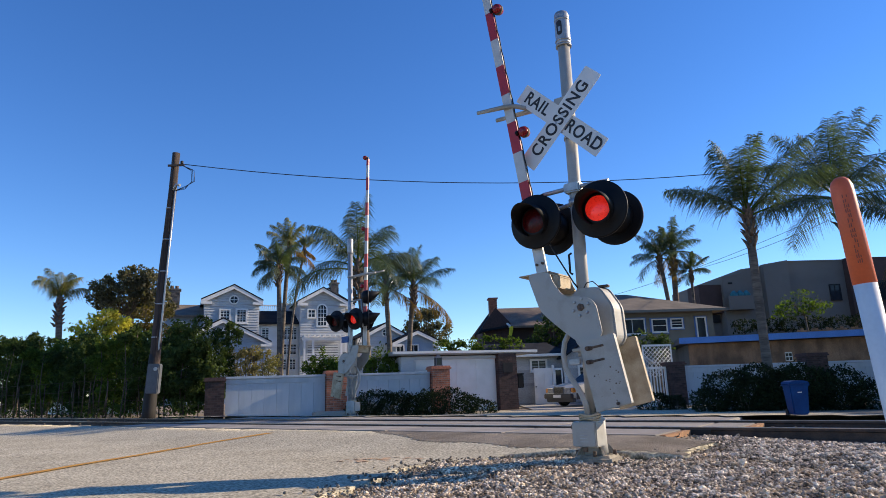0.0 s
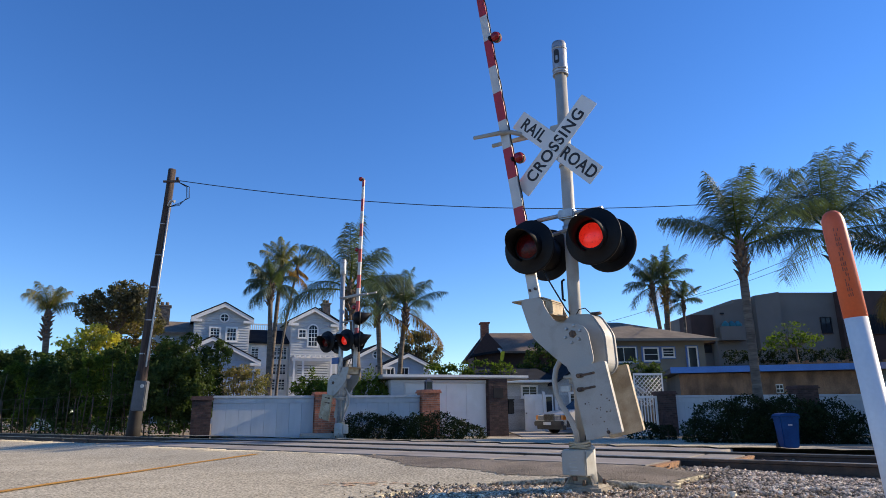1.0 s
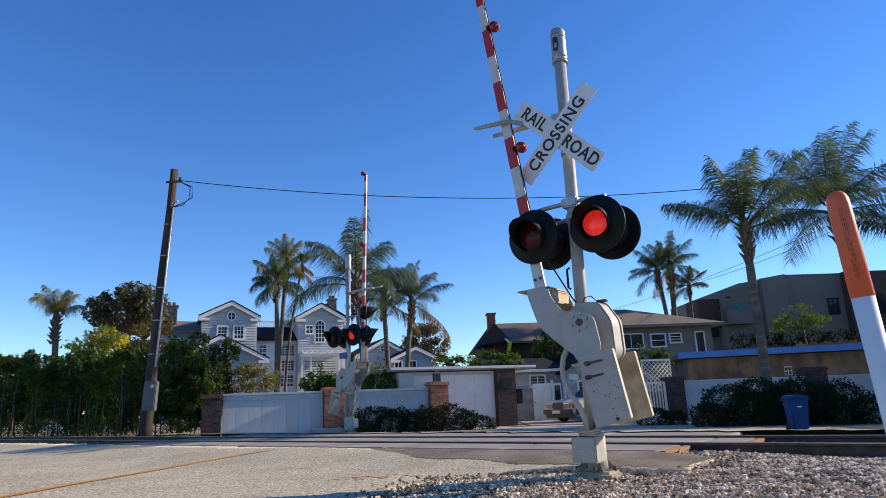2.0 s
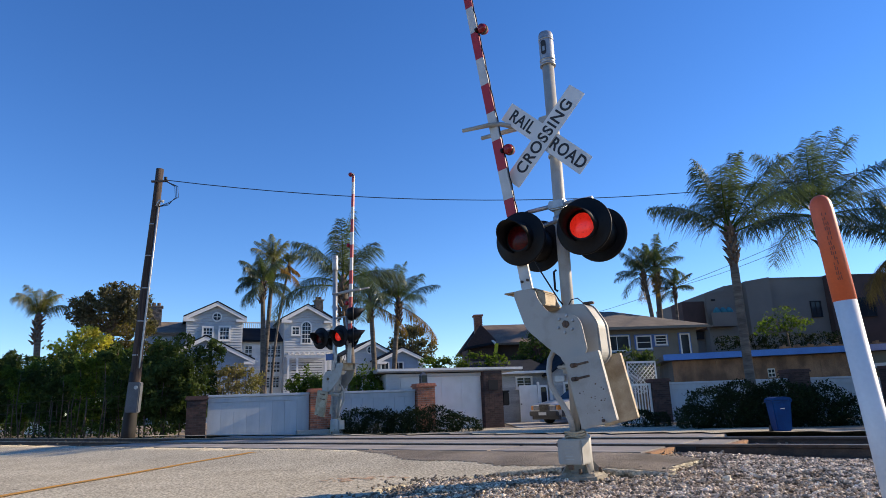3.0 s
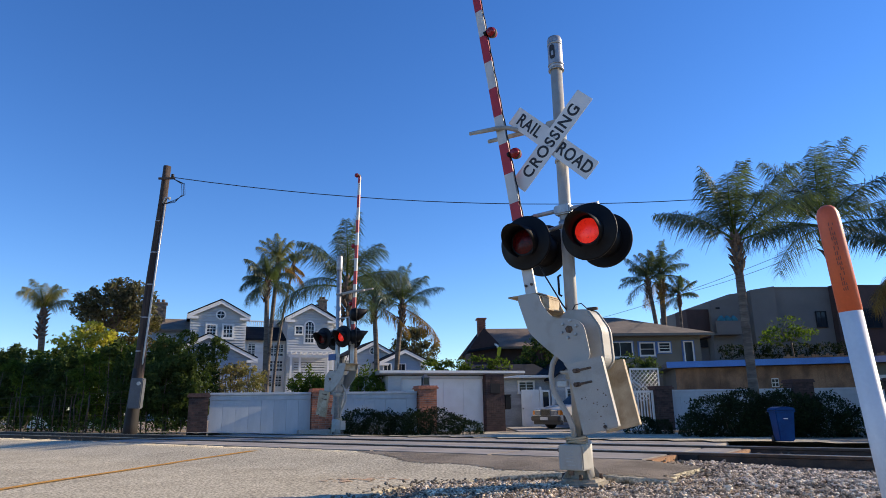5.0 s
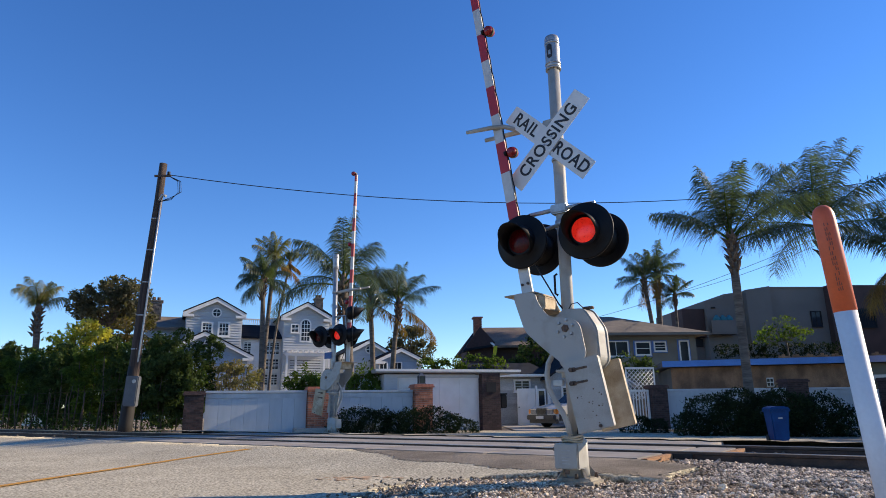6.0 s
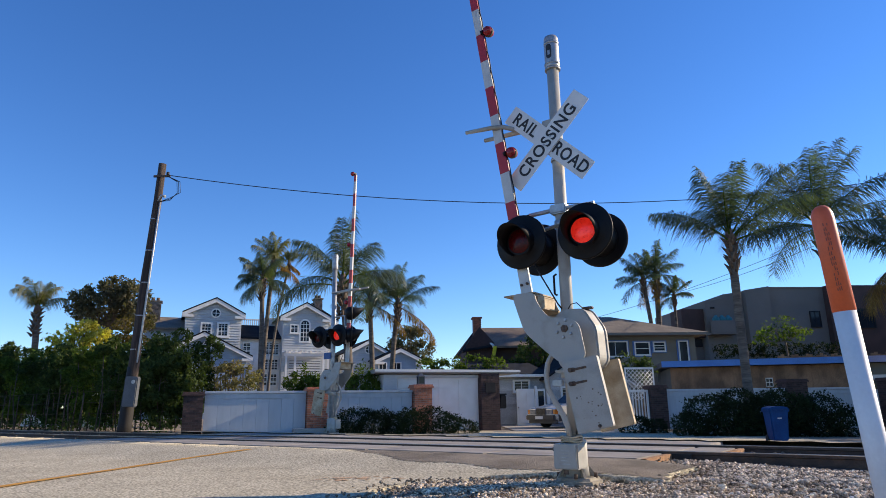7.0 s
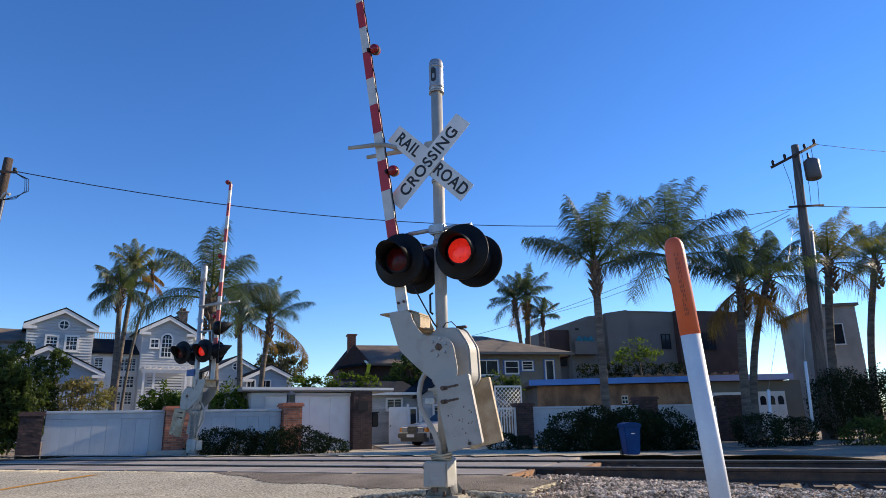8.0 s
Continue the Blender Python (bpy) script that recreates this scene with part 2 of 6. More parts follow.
rx = line(-16.5, -3.5, 0.5)[:-1] + line(-3.5, 3.4, 0.085)
ry = [-12, -6, -2, 0, 1.5, 2.5] + line(3.2, 9.2, 0.085) + line(9.5, 21, 0.25)
sheet("road", rx, ry, road_level, M_ASPHALT, keep=in_road, thick=0.06, label="worn sandy grey asphalt road with a broken edge", category="road")


def on_track(s, d, z=0.0):
    return U * s + N * d + Vector((0, 0, z))


TRACK = Matrix.Translation((0, 0, 0)) @ Matrix.Rotation(TURN, 4, "Z")
# darker asphalt ramp laid against the crossing, with a ragged edge
M_RAMP = mat("dark_patch_asphalt", (0.27, 0.23, 0.18), (0.16, 0.135, 0.105), scale=1.5, rough=0.95, bump=0.9, fine=110, fine_mix=0.6, spec=0.2)


def on_ramp(x, y):
    d, s = x * N.x + y * N.y, x * U.x + y * U.y
    return d > 6.95 + 0.22 * noise.noise((s * 0.9, 2, 8)) + 0.5 * step(-5, -9, s) + 0.9 * step(4.5, 9, -s) and s > -12 and in_road(x, y)


sheet("asphalt_ramp", line(-9.5, 3.4, 0.085), line(6.0, 15.5, 0.085), lambda x, y: road_level(x, y) + 0.005, M_RAMP, keep=on_ramp, label="darker rough asphalt ramp against the crossing", category="road")


def edge_crumbs(rng):
    k = rng.integers(2, len(EDGE) - 1)
    t = rng.random()
    x = EDGE[k][0] * (1 - t) + EDGE[k + 1][0] * t + rng.normal(0, 0.18)
    y = EDGE[k][1] * (1 - t) + EDGE[k + 1][1] * t + rng.normal(0, 0.12)
    return x, y


# yellow centre line, a thin worn strip on the asphalt
bm = bmesh.new()
pts = [(-5.3, 4.2), (-4.93, 6.98), (-4.78, 8.18), (-4.64, 9.26), (-4.52, 10.15), (-4.38, 10.75), (-4.18, 11.08), (-3.83, 11.41), (-3.46, 11.78)]
fine_pts = []
for (x0, y0), (x1, y1) in zip(pts, pts[1:]):
    fine_pts += [(x0 + (x1 - x0) * k / 8, y0 + (y1 - y0) * k / 8) for k in range(8)]
prev = None
for x, y in fine_pts + [pts[-1]]:
    w = 0.07 + 0.015 * noise.noise((x * 5, y * 5, 2))
    z = road_level(x, y) + 0.010
    now = (bm.verts.new((x - w, y, z)), bm.verts.new((x + w, y, z)))
    if prev:
        bm.faces.new((prev[0], prev[1], now[1], now[0]))
    prev = now
tagged(mesh_ob("yellow_line", bm, M_YELLOW), "worn yellow centre line painted on the asphalt", "road marking", kind="structure")

# worn orange survey paint on the asphalt
M_SURVEY = mat("worn_orange_survey_paint", (0.50, 0.29, 0.16), (0.42, 0.33, 0.22), scale=14, rough=0.9, fine=90, fine_mix=0.5)
bm = bmesh.new()
for k in range(46):
    a, b = random.Random(k).uniform(-0.42, 0.42), random.Random(k + 99).uniform(-0.16, 0.16)
    px, py, r = -1.03 + a - b, 7.75 + b + 0.15 * a, random.Random(k + 7).uniform(0.012, 0.04)
    bm.faces.new([bm.verts.new((px + r * 1.6 * math.cos(q), py + r * math.sin(q), road_level(px, py) + 0.006)) for q in (0.4, 1.5, 2.6, 3.6, 4.7, 5.8)])
tagged(mesh_ob("survey_paint", bm, M_SURVEY), "worn orange survey paint specks on the asphalt", "road marking", kind="structure")

# crossing panels
crossing = thing("crossing_surface", "concrete level crossing panels with dark rubber joints", "level crossing", TRACK, kind="structure")
for row, (d0, d1, s1) in enumerate(((8.08, 9.06, -2.95), (9.22, 10.55, -2.35), (10.74, 12.2, -2.9))):
    s = -16.6
    while s < s1 - 0.1:
        e = min(s + 2.28, s1)
        part("panel", boxm(s + 0.022, e - 0.022, d0, d1, -0.02, RAIL_Z - 0.03 - 0.002 * row, bevel=0.012), M_CONCRETE, crossing)
        s = e
M_ENDWOOD = mat("weathered_orange_timber", (0.36, 0.19, 0.09), (0.22, 0.12, 0.06), scale=6, rough=0.9, bump=0.4, fine=40, stretch=(1, 6, 1))
for d0, d1, s1 in ((8.08, 9.06, -2.94), (9.22, 10.55, -2.34)):
    part("end_board", boxm(s1, s1 + 0.09, d0, d1, -0.02, RAIL_Z - 0.035, bevel=0.008), M_ENDWOOD, crossing, "weathered orange timber end board")
for d in (9.075, 9.205, 10.565, 10.725):
    part("rubber_seal", boxm(-16.6, -2.6, d - 0.012, d + 0.012, 0.02, RAIL_Z - 0.034), M_RUBBER, crossing)

for d in (RAIL_NEAR, RAIL_FAR):
    rail = thing("rail", "rusty steel rail with a worn bright head", "rail", TRACK, group="rails of the track", kind="structure")
    prof = [(-0.07, 0.03), (0.07, 0.03), (0.07, 0.045), (0.012, 0.06), (0.012, 0.15), (0.036, 0.162), (0.036, 0.192), (-0.036, 0.192),
            (-0.036, 0.162), (-0.012, 0.15), (-0.012, 0.06), (-0.07, 0.045)]
    bm = bmesh.new()
    ends = [[bm.verts.new((s, d + a, z)) for a, z in prof] for s in (-140, 60)]
    for k in range(12):
        bm.faces.new((ends[0][k], ends[0][(k + 1) % 12], ends[1][(k + 1) % 12], ends[1][k]))
    part("rail_body", bm, M_RAIL, rail)
    part("rail_head", boxm(-140, 60, d - 0.034, d + 0.034, 0.1925, RAIL_Z), M_RAILTOP, rail, "bright worn running surface")
tie_mesh = None
for k in range(60):
    s = -2.2 + 0.56 * k if k < 30 else -17.2 - 0.56 * (k - 30)
    if tie_mesh is None:
        t0 = mesh_ob("tie", boxm(-0.11, 0.11, -1.3, 1.3, -0.12, 0.04, bevel=0.01), M_TIE)
        tie_mesh = t0.data
    else:
        t0 = new("tie", tie_mesh)
    t0.matrix_basis = TRACK @ pose(s, 9.885, 0, 0, 0, random.uniform(-1.5, 1.5))
    tagged(t0, "dark weathered timber railway tie under the rails", "railway tie", "ties of the track", "structure")


def stones(name, count, where, size, material, label, seed, sink=0.3):
    """Loose stones in one mesh: squashed, dented octahedra cut once."""
    rng = np.random.default_rng(seed)
    base = []
    for k in range(3):
        for a in range(5):
            t = 2 * math.pi * (a + 0.5 * (k % 2)) / 5
            r, z = ((0.75, 0.62), (1.0, 0.0), (0.7, -0.6))[k]
            base.append((r * math.cos(t), r * math.sin(t), z))
    base = np.array(base + [(0, 0, 0.95), (0, 0, -0.9)])
    faces = []
    for k in range(2):
        for a in range(5):
            i, j = k * 5 + a, k * 5 + (a + 1) % 5
            p, q = (k + 1) * 5 + a, (k + 1) * 5 + (a + 1) % 5
            faces += [(j, i, p), (j, p, q)] if k % 2 else [(j, i, p), (j, p, q)]
    faces += [(15, a, (a + 1) % 5) for a in range(5)] + [(16, 10 + (a + 1) % 5, 10 + a) for a in range(5)]
    faces = np.array(faces)
    V, F = [], []
    made = 0
    while made < count:
        x, y = where(rng)
        if x is None:
            continue
        sz = size * rng.lognormal(0, 0.3)
        sc = sz * np.array([rng.uniform(0.8, 1.3), rng.uniform(0.6, 1.0), rng.uniform(0.45, 0.8)])
        v = base * (1 + rng.uniform(-0.22, 0.22, base.shape)) * sc
        e = Euler((rng.uniform(-0.5, 0.5), rng.uniform(-0.5, 0.5), rng.uniform(0, 6.3))).to_matrix()
        v = v @ np.array(e).T + (x, y, land(x, y) + sc[2] * (1 - sink) + rng.uniform(0, 0.028))
        V.append(v)
        F.append(faces + made * 17)
        made += 1
    ob = raw(name, np.concatenate(V), np.concatenate(F).tolist(), material)
    return tagged(ob, label, "gravel", kind="stuff")


def near_gravel(rng):
    x, y = rng.uniform(-1.2, 7.6), rng.uniform(4.2, 10.5)
    d, s = x * N.x + y * N.y, x * U.x + y * U.y
    if d > 8.9 or (d > 6.7 and s < -2.6) or in_road(x, y) or in_road(x + 0.1, y):
        return None, None
    if (in_road(x - 0.3, y) or in_road(x - 0.25, y + 0.25)) and rng.random() < 0.6:
        return None, None
    bare = noise.noise((x * 0.7, y * 0.7, 9)) + (0.6 if y < 5.6 else 0) + (0.5 if x > 2.2 and y < 6.6 else 0)
    if bare > 0.25 and rng.random() < 0.75:
        return None, None
    return x, y


def far_gravel(rng):
    s, d = rng.uniform(-2.2, 14), rng.uniform(9.25, 13.2)
    if rng.random() < 0.08:
        s, d = rng.uniform(-40, -16.8), rng.uniform(7.5, 12.5)
    p = on_track(s, d)
    return p.x, p.y


stones("asphalt_crumbs", 700, edge_crumbs, 0.013, M_RAMP, "crumbled asphalt bits along the broken road edge", 8, sink=-2.0)
stones("ballast", 52000, near_gravel, 0.0122, M_STONE, "loose grey and pale crushed stone ballast", 5)
M_DARKSTONE = mat("dark_ballast_stone", (0.17, 0.14, 0.11), (0.09, 0.075, 0.06), scale=9, rough=0.95, fine=90, per_island=0.5, spec=0.15)
stones("track_ballast", 4500, far_gravel, 0.028, M_DARKSTONE, "grey crushed stone ballast between the rails", 6)


# ---- crossing signals ----
M_BASE = mat("dusty_cast_iron", (0.30, 0.265, 0.205), (0.19, 0.165, 0.125), scale=9, rough=0.9, bump=0.3, fine=70)


def lamp_unit(parent, x, y, z, face, lit):
    """One flashing light: a round black background with a visor, a lens and a housing. face: -1 looks to -y, 1 to +y."""
    bm = bmesh.new()
    prof = [(0.0, 0.03), (0.155, 0.03), (0.16, 0.012), (0.295, 0.0), (0.312, -0.006), (0.312, -0.022), (0.29, -0.03), (0.0, -0.03)]
    seg = 40
    rings = []
    for r, d in prof[1:-1]:
        rings.append([bm.verts.new((x + r * math.cos(2 * math.pi * k / seg), y + face * d, z + r * math.sin(2 * math.pi * k / seg))) for k in range(seg)])
    for r0, r1 in zip(rings, rings[1:]):
        for k in range(seg):
            bm.faces.new((r0[k], r0[(k + 1) % seg], r1[(k + 1) % seg], r1[k])).smooth = True
    bm.faces.new(rings[0])
    bm.faces.new(rings[-1])
    bmesh.ops.recalc_face_normals(bm, faces=bm.faces)
    back = part("background_disc", bm, M_BLACK, parent, "round matt black background disc")
    # visor: a tube whose upper part reaches further forward
    bm = bmesh.new()
    outer, inner, tip_o, tip_i = [], [], [], []
    for k in range(seg + 1):
        a = radians(-62) + radians(304) * k / seg
        reach = 0.06 + 0.27 * max(0.0, math.sin(a) * 0.55 + 0.45)
        droop = -0.03 * reach / 0.3
        for lst, r, d, dz in ((outer, 0.178, 0.0, 0), (inner, 0.170, 0.0, 0), (tip_o, 0.184, reach, droop), (tip_i, 0.176, reach, droop)):
            lst.append(bm.verts.new((x + r * math.cos(a), y + face * d, z + r * math.sin(a) + dz)))
    for k in range(seg):
        for p, q in ((outer, tip_o), (tip_i, inner), (tip_o, tip_i)):
            bm.faces.new((p[k], p[k + 1], q[k + 1], q[k])).smooth = True
    bmesh.ops.recalc_face_normals(bm, faces=bm.faces)
    part("visor", bm, M_BLACK, back)
    bm = bmesh.new()
    rings = [[bm.verts.new((x + r * math.cos(2 * math.pi * k / 32), y + face * d, z + r * math.sin(2 * math.pi * k / 32))) for k in range(32)]
             for r, d in ((0.138, 0.034), (0.11, 0.046), (0.065, 0.056), (0.02, 0.06))]
    for r0, r1 in zip(rings, rings[1:]):
        for k in range(32):
            bm.faces.new((r0[k], r0[(k + 1) % 32], r1[(k + 1) % 32], r1[k])).smooth = True
    bm.faces.new(rings[-1])
    bmesh.ops.recalc_face_normals(bm, faces=bm.faces)
    part("lens", bm, M_REDLIT if lit else M_REDDARK, back, "glowing red lens" if lit else "dark red lens, unlit")
    part("housing", tubem([(x, y - face * 0.02, z), (x, y - face * 0.05, z), (x, y - face * 0.15, z - 0.005), (x, y - face * 0.2, z - 0.01)],
                          [0.20, 0.20, 0.175, 0.10], 24), M_BLACK, back)


def round_poly(pts, r, n=4):
    """Rounds the corners of a flat outline."""
    out = []
    for i, p in enumerate(pts):
        p = Vector(p)
        a, b = Vector(pts[i - 1]), Vector(pts[(i + 1) % len(pts)])
        ra = min(r, (a - p).length * 0.45)
        rb = min(r, (b - p).length * 0.45)
        a, b = p + (a - p).normalized() * ra, p + (b - p).normalized() * rb
        for k in range(n + 1):
            t = k / n
            q = a * (1 - t) ** 2 + p * 2 * t * (1 - t) + b * t * t
            out.append((q.x, q.y))
    return out


def cross_blade(parent, cx, cz, angle, y, words, half=0.66):
    m = Matrix.Translation((cx, y, cz)) @ Matrix.Rotation(radians(angle), 4, "Y")
    bm = bmesh.new()
    prism(bm, round_poly([(-half, -0.12), (half, -0.12), (half, 0.12), (-half, 0.12)], 0.012, 2), -0.003, 0.003)
    bmesh.ops.transform(bm, matrix=m, verts=bm.verts)
    blade = part("blade", bm, M_SIGN, parent, "white blade with black lettering")
    for txt, at, wide in words:
        text_part(txt, 0.205, m @ Matrix.Translation((at, -0.005, -0.002)) @ Matrix.Rotation(radians(90), 4, "X"), blade, spread=1.12, wide=wide)
    for sx in (-0.06, 0.06):
        part("sign_bolt", tubem([m @ Vector((sx, -0.004, 0)), m @ Vector((sx, -0.014, 0))], 0.012, 8), M_GALV, blade)


def gate_arm(parent, foot, way, y, reach=7.0):
    """The striped arm, raised, from its foot along way (x, z)."""
    w = Vector((way[0], 0, way[1])).normalized()
    m = Matrix.Translation((foot[0], y, foot[1])) @ Matrix(((w.z, 0, w.x, 0), (0, 1, 0, 0), (-w.x, 0, w.z, 0), (0, 0, 0, 1)))
    width = lambda d: 0.132 - 0.009 * d
    marks = [(0, 0.92, 2), (0.92, 1.13, 1), (1.13, 1.51, 0)]
    d = 1.51
    while d < reach - 0.4:
        marks += [(d, d + 0.40, 1), (d + 0.40, min(d + 0.785, reach), 0)]
        d += 0.785
    marks.append((marks[-1][1], marks[-1][1] + 0.2, 1))
    arm = None
    for a, b, kind in marks:
        bm = bmesh.new()
        wa, wb = width(a) / 2, width(b) / 2
        vs = [bm.verts.new(m @ Vector(p)) for p in ((-wa, -0.022, a), (wa, -0.022, a), (wa, 0.022, a), (-wa, 0.022, a),
                                                    (-wb, -0.022, b), (wb, -0.022, b), (wb, 0.022, b), (-wb, 0.022, b))]
        for f in ((0, 1, 5, 4), (1, 2, 6, 5), (2, 3, 7, 6), (3, 0, 4, 7), (3, 2, 1, 0), (4, 5, 6, 7)):
            bm.faces.new([vs[k] for k in f])
        bmesh.ops.recalc_face_normals(bm, faces=bm.faces)
        if arm is None:
            bmesh.ops.bevel(bm, geom=list(bm.edges), offset=0.006, segments=1, affect="EDGES")
            arm = part("gate_arm", bm, M_ARMWHITE, parent, "long tapered arm with red and white stripes, raised")
        else:
            part("stripe", bm, M_REDSTRIPE if kind == 1 else M_ARMWHITE, arm)
    for dx, dz in ((-0.035, 0.12), (0.035, 0.12), (-0.035, 0.32), (0.035, 0.32)):
        part("arm_bolt", tubem([m @ Vector((dx, -0.02, dz)), m @ Vector((dx, -0.04, dz))], 0.016, 8), M_RUST, arm)
    for at in (1.73, 3.47, reach - 0.1):
        e = width(at) / 2
        lamp = part("gate_lamp", tubem([m @ Vector((e - 0.01, -0.045, at)), m @ Vector((e + 0.02, -0.045, at))], 0.03, 12), M_BLACK, arm, "small red gate lamp")
        bm = bmesh.new()
        for f in (-1, 1):
            ring_tube(bm, [m @ Vector((e + 0.075, f * y2, at)) for y2 in (0.0, 0.03, 0.06, 0.072)], [0.062, 0.062, 0.05, 0.02], 18)
        part("lamp_glass", bm, M_REDLAMP, lamp, "red glass")
        ring = bmesh.new()
        ring_tube(ring, [m @ Vector((e + 0.075, -0.02, at)), m @ Vector((e + 0.075, 0.02, at))], 0.067, 18)
        part("lamp_rim", ring, M_RUST, lamp)
    pts = [m @ Vector((width(k * 0.1) / 2 + 0.012 + 0.004 * math.sin(k * 2.1), 0.0, k * 0.1)) for k in range(4, int(reach * 10) - 2)]
    part("arm_cable", tubem(pts, 0.008, 6), M_CABLE, arm)


def crossbuck(sig):
    cb = part("crossbuck", boxm(-0.15, 0.02, -0.085, -0.075, 3.74, 3.86), M_GALV, sig, "white X sign reading RAILROAD CROSSING")
    cross_blade(cb, -0.07, 3.80, 45, -0.105, (("RAIL", -0.39, 0.86), ("ROAD", 0.385, 0.86)), 0.67)
    cross_blade(cb, -0.07, 3.80, -45, -0.118, (("CROSSING", 0.0, 0.93),), 0.65)
    for z in (3.56, 4.03):
        part("sign_clamp", tubem([(0, 0, z), (0, 0, z + 0.03)], 0.084, 20), M_GALV, cb)
        part("sign_strut", tubem([(0, -0.08, z + 0.015), (-0.06, -0.1, z + 0.015 + (0.06 if z < 3.8 else -0.06))], 0.014, 8), M_GALV, cb)


M_BINPLATE = mat("blue_plate_paint", (0.02, 0.09, 0.28), rough=0.5)


def crossing_signal(m, label, far_one):
    lz = 2.74 if far_one else 2.60
    sig = thing("crossing_signal", label, "railway signal", m, "crossing signals")
    # foundation, junction box, mast
    bm = bmesh.new()
    foot = [(-0.20, -0.17), (-0.13, -0.22), (0.15, -0.22), (0.23, -0.15), (0.23, 0.17), (0.15, 0.22), (-0.13, 0.22), (-0.20, 0.17)]
    for z0, z1, k0, k1 in ((-0.02, 0.045, 1.0, 0.98), (0.045, 0.075, 0.86, 0.8)):
        lo = [bm.verts.new((x * k0, y * k0, z0)) for x, y in foot]
        hi = [bm.verts.new((x * k1, y * k1, z1)) for x, y in foot]
        bm.faces.new(hi)
        for k in range(8):
            bm.faces.new((lo[k], lo[(k + 1) % 8], hi[(k + 1) % 8], hi[k]))
    part("base_plate", bm, M_BASE, sig, "dusty cast base plate")
    for a in range(4):
        bm = bmesh.new()
        prism(bm, [(0.07, 0.07), (0.22, 0.07), (0.20, 0.10), (0.08, 0.24)], -0.012, 0.012)
        bmesh.ops.rotate(bm, cent=(0, 0, 0), matrix=Matrix.Rotation(radians(45 + 90 * a), 3, "Z"), verts=bm.verts)
        part("gusset", bm, M_BASE, sig)
        c, s_ = math.cos(radians(90 * a + 20)), math.sin(radians(90 * a + 20))
        part("anchor_bolt", tubem([(0.19 * c, 0.19 * s_, 0.07), (0.19 * c, 0.19 * s_, 0.12)], [0.022, 0.018], 6), M_RUST, sig)
    part("socket", tubem([(0, 0, 0.06), (0, 0, 0.2), (0, 0, 0.43), (0, 0, 0.46)], [0.13, 0.12, 0.12, 0.09], 20), M_SIGNAL, sig)
    jb = part("junction_box", boxm(-0.135, 0.13, -0.25, -0.03, 0.165, 0.415, bevel=0.012), M_SIGNAL, sig, "small white painted junction box")
    part("box_lid", boxm(-0.128, 0.122, -0.266, -0.251, 0.172, 0.408, bevel=0.006), M_SIGNAL, jb)
    part("box_hinge", boxm(-0.145, -0.128, -0.25, -0.23, 0.34, 0.38, bevel=0.003), M_RUST, jb)
    part("hasp", boxm(-0.02, 0.03, -0.275, -0.25, 0.12, 0.165, bevel=0.004), M_RUST, jb)
    bm = bmesh.new()
    for k in range(5):
        box(bm, -0.045, 0.045 - 0.012 * (k % 2), -0.2685, -0.2665, 0.215 + 0.032 * k, 0.222 + 0.032 * k)
    part("faint_marking", bm, M_GALV, jb)
    bm = bmesh.new()
    for k in range(3):
        ring_tube(bm, [(0.105 * math.cos(t) - 0.01, 0.105 * math.sin(t) - 0.06, 0.432 + 0.022 * k + 0.008 * math.sin(3 * t + k)) for t in (2 * math.pi * j / 20 for j in range(21))], 0.013, 6)
    part("tied_rope", bm, M_TANSTEEL, sig, "frayed pale rope wound round the mast foot")
    part("mast", tubem([(0, 0, 0.4), (0, 0, 2.2), (0, 0, 4.86)], [0.068, 0.069, 0.070], 28), M_GALV if far_one else M_SIGNAL, sig, "grey-white painted steel mast")
    cap = part("mast_cap", tubem([(0, 0, 4.76), (0, 0, 4.78), (0, 0, 5.15), (0, 0, 5.18)], [0.086, 0.088, 0.088, 0.078], 28), M_GALV, sig, "galvanised pipe cap with an oval slot")
    part("cap_band", tubem([(0, 0, 5.07), (0, 0, 5.105)], 0.0905, 28), M_GALV, cap)
    for z in (4.735, 4.80):
        part("clamp_ring", tubem([(0, 0, z), (0, 0, z + 0.022)], 0.094, 24), M_GALV, cap)
    bm = bmesh.new()
    slot = []
    for k in range(24):
        t = 2 * math.pi * k / 24
        dx = 0.033 * math.cos(t)
        slot.append((dx, 4.96 + 0.06 * (1 if math.sin(t) > 0 else -1) * (abs(math.sin(t)) > 0.01) + 0.035 * math.sin(t)))
    prism(bm, slot, -0.0905, -0.07)
    part("oval_slot", bm, M_LETTER, cap, "dark oval opening")
    part("cap_paper", boxm(-0.012, 0.018, -0.0925, -0.0905, 4.91, 4.97), M_GALV, cap)
    # crossbuck, which only the near signal shows
    if not far_one:
        crossbuck(sig)
    else:
        part("blue_plate", boxm(-0.02, 0.26, 0.09, 0.11, 2.1, 2.28, bevel=0.004), M_BINPLATE, sig, "small blue plate")
    # rest for the raised arm
    rest = part("arm_rest", boxm(-0.14, 0.0, -0.09, -0.05, 3.99, 4.08, bevel=0.008), M_SIGNAL, sig, "forked bracket that steadies the raised arm")
    part("prong", tubem([(-1.08, -0.29, 4.11), (-0.72, -0.26, 4.09), (-0.6, -0.2, 4.09), (-0.48, -0.05, 4.07), (0.0, -0.03, 4.03)], [0.024, 0.03, 0.03, 0.03, 0.03], 8), M_SIGNAL, rest)
    part("prong", tubem([(-0.95, -0.06, 4.05), (-0.5, -0.05, 4.04), (0.0, -0.03, 4.02)], [0.026, 0.032, 0.03], 8), M_SIGNAL, rest)
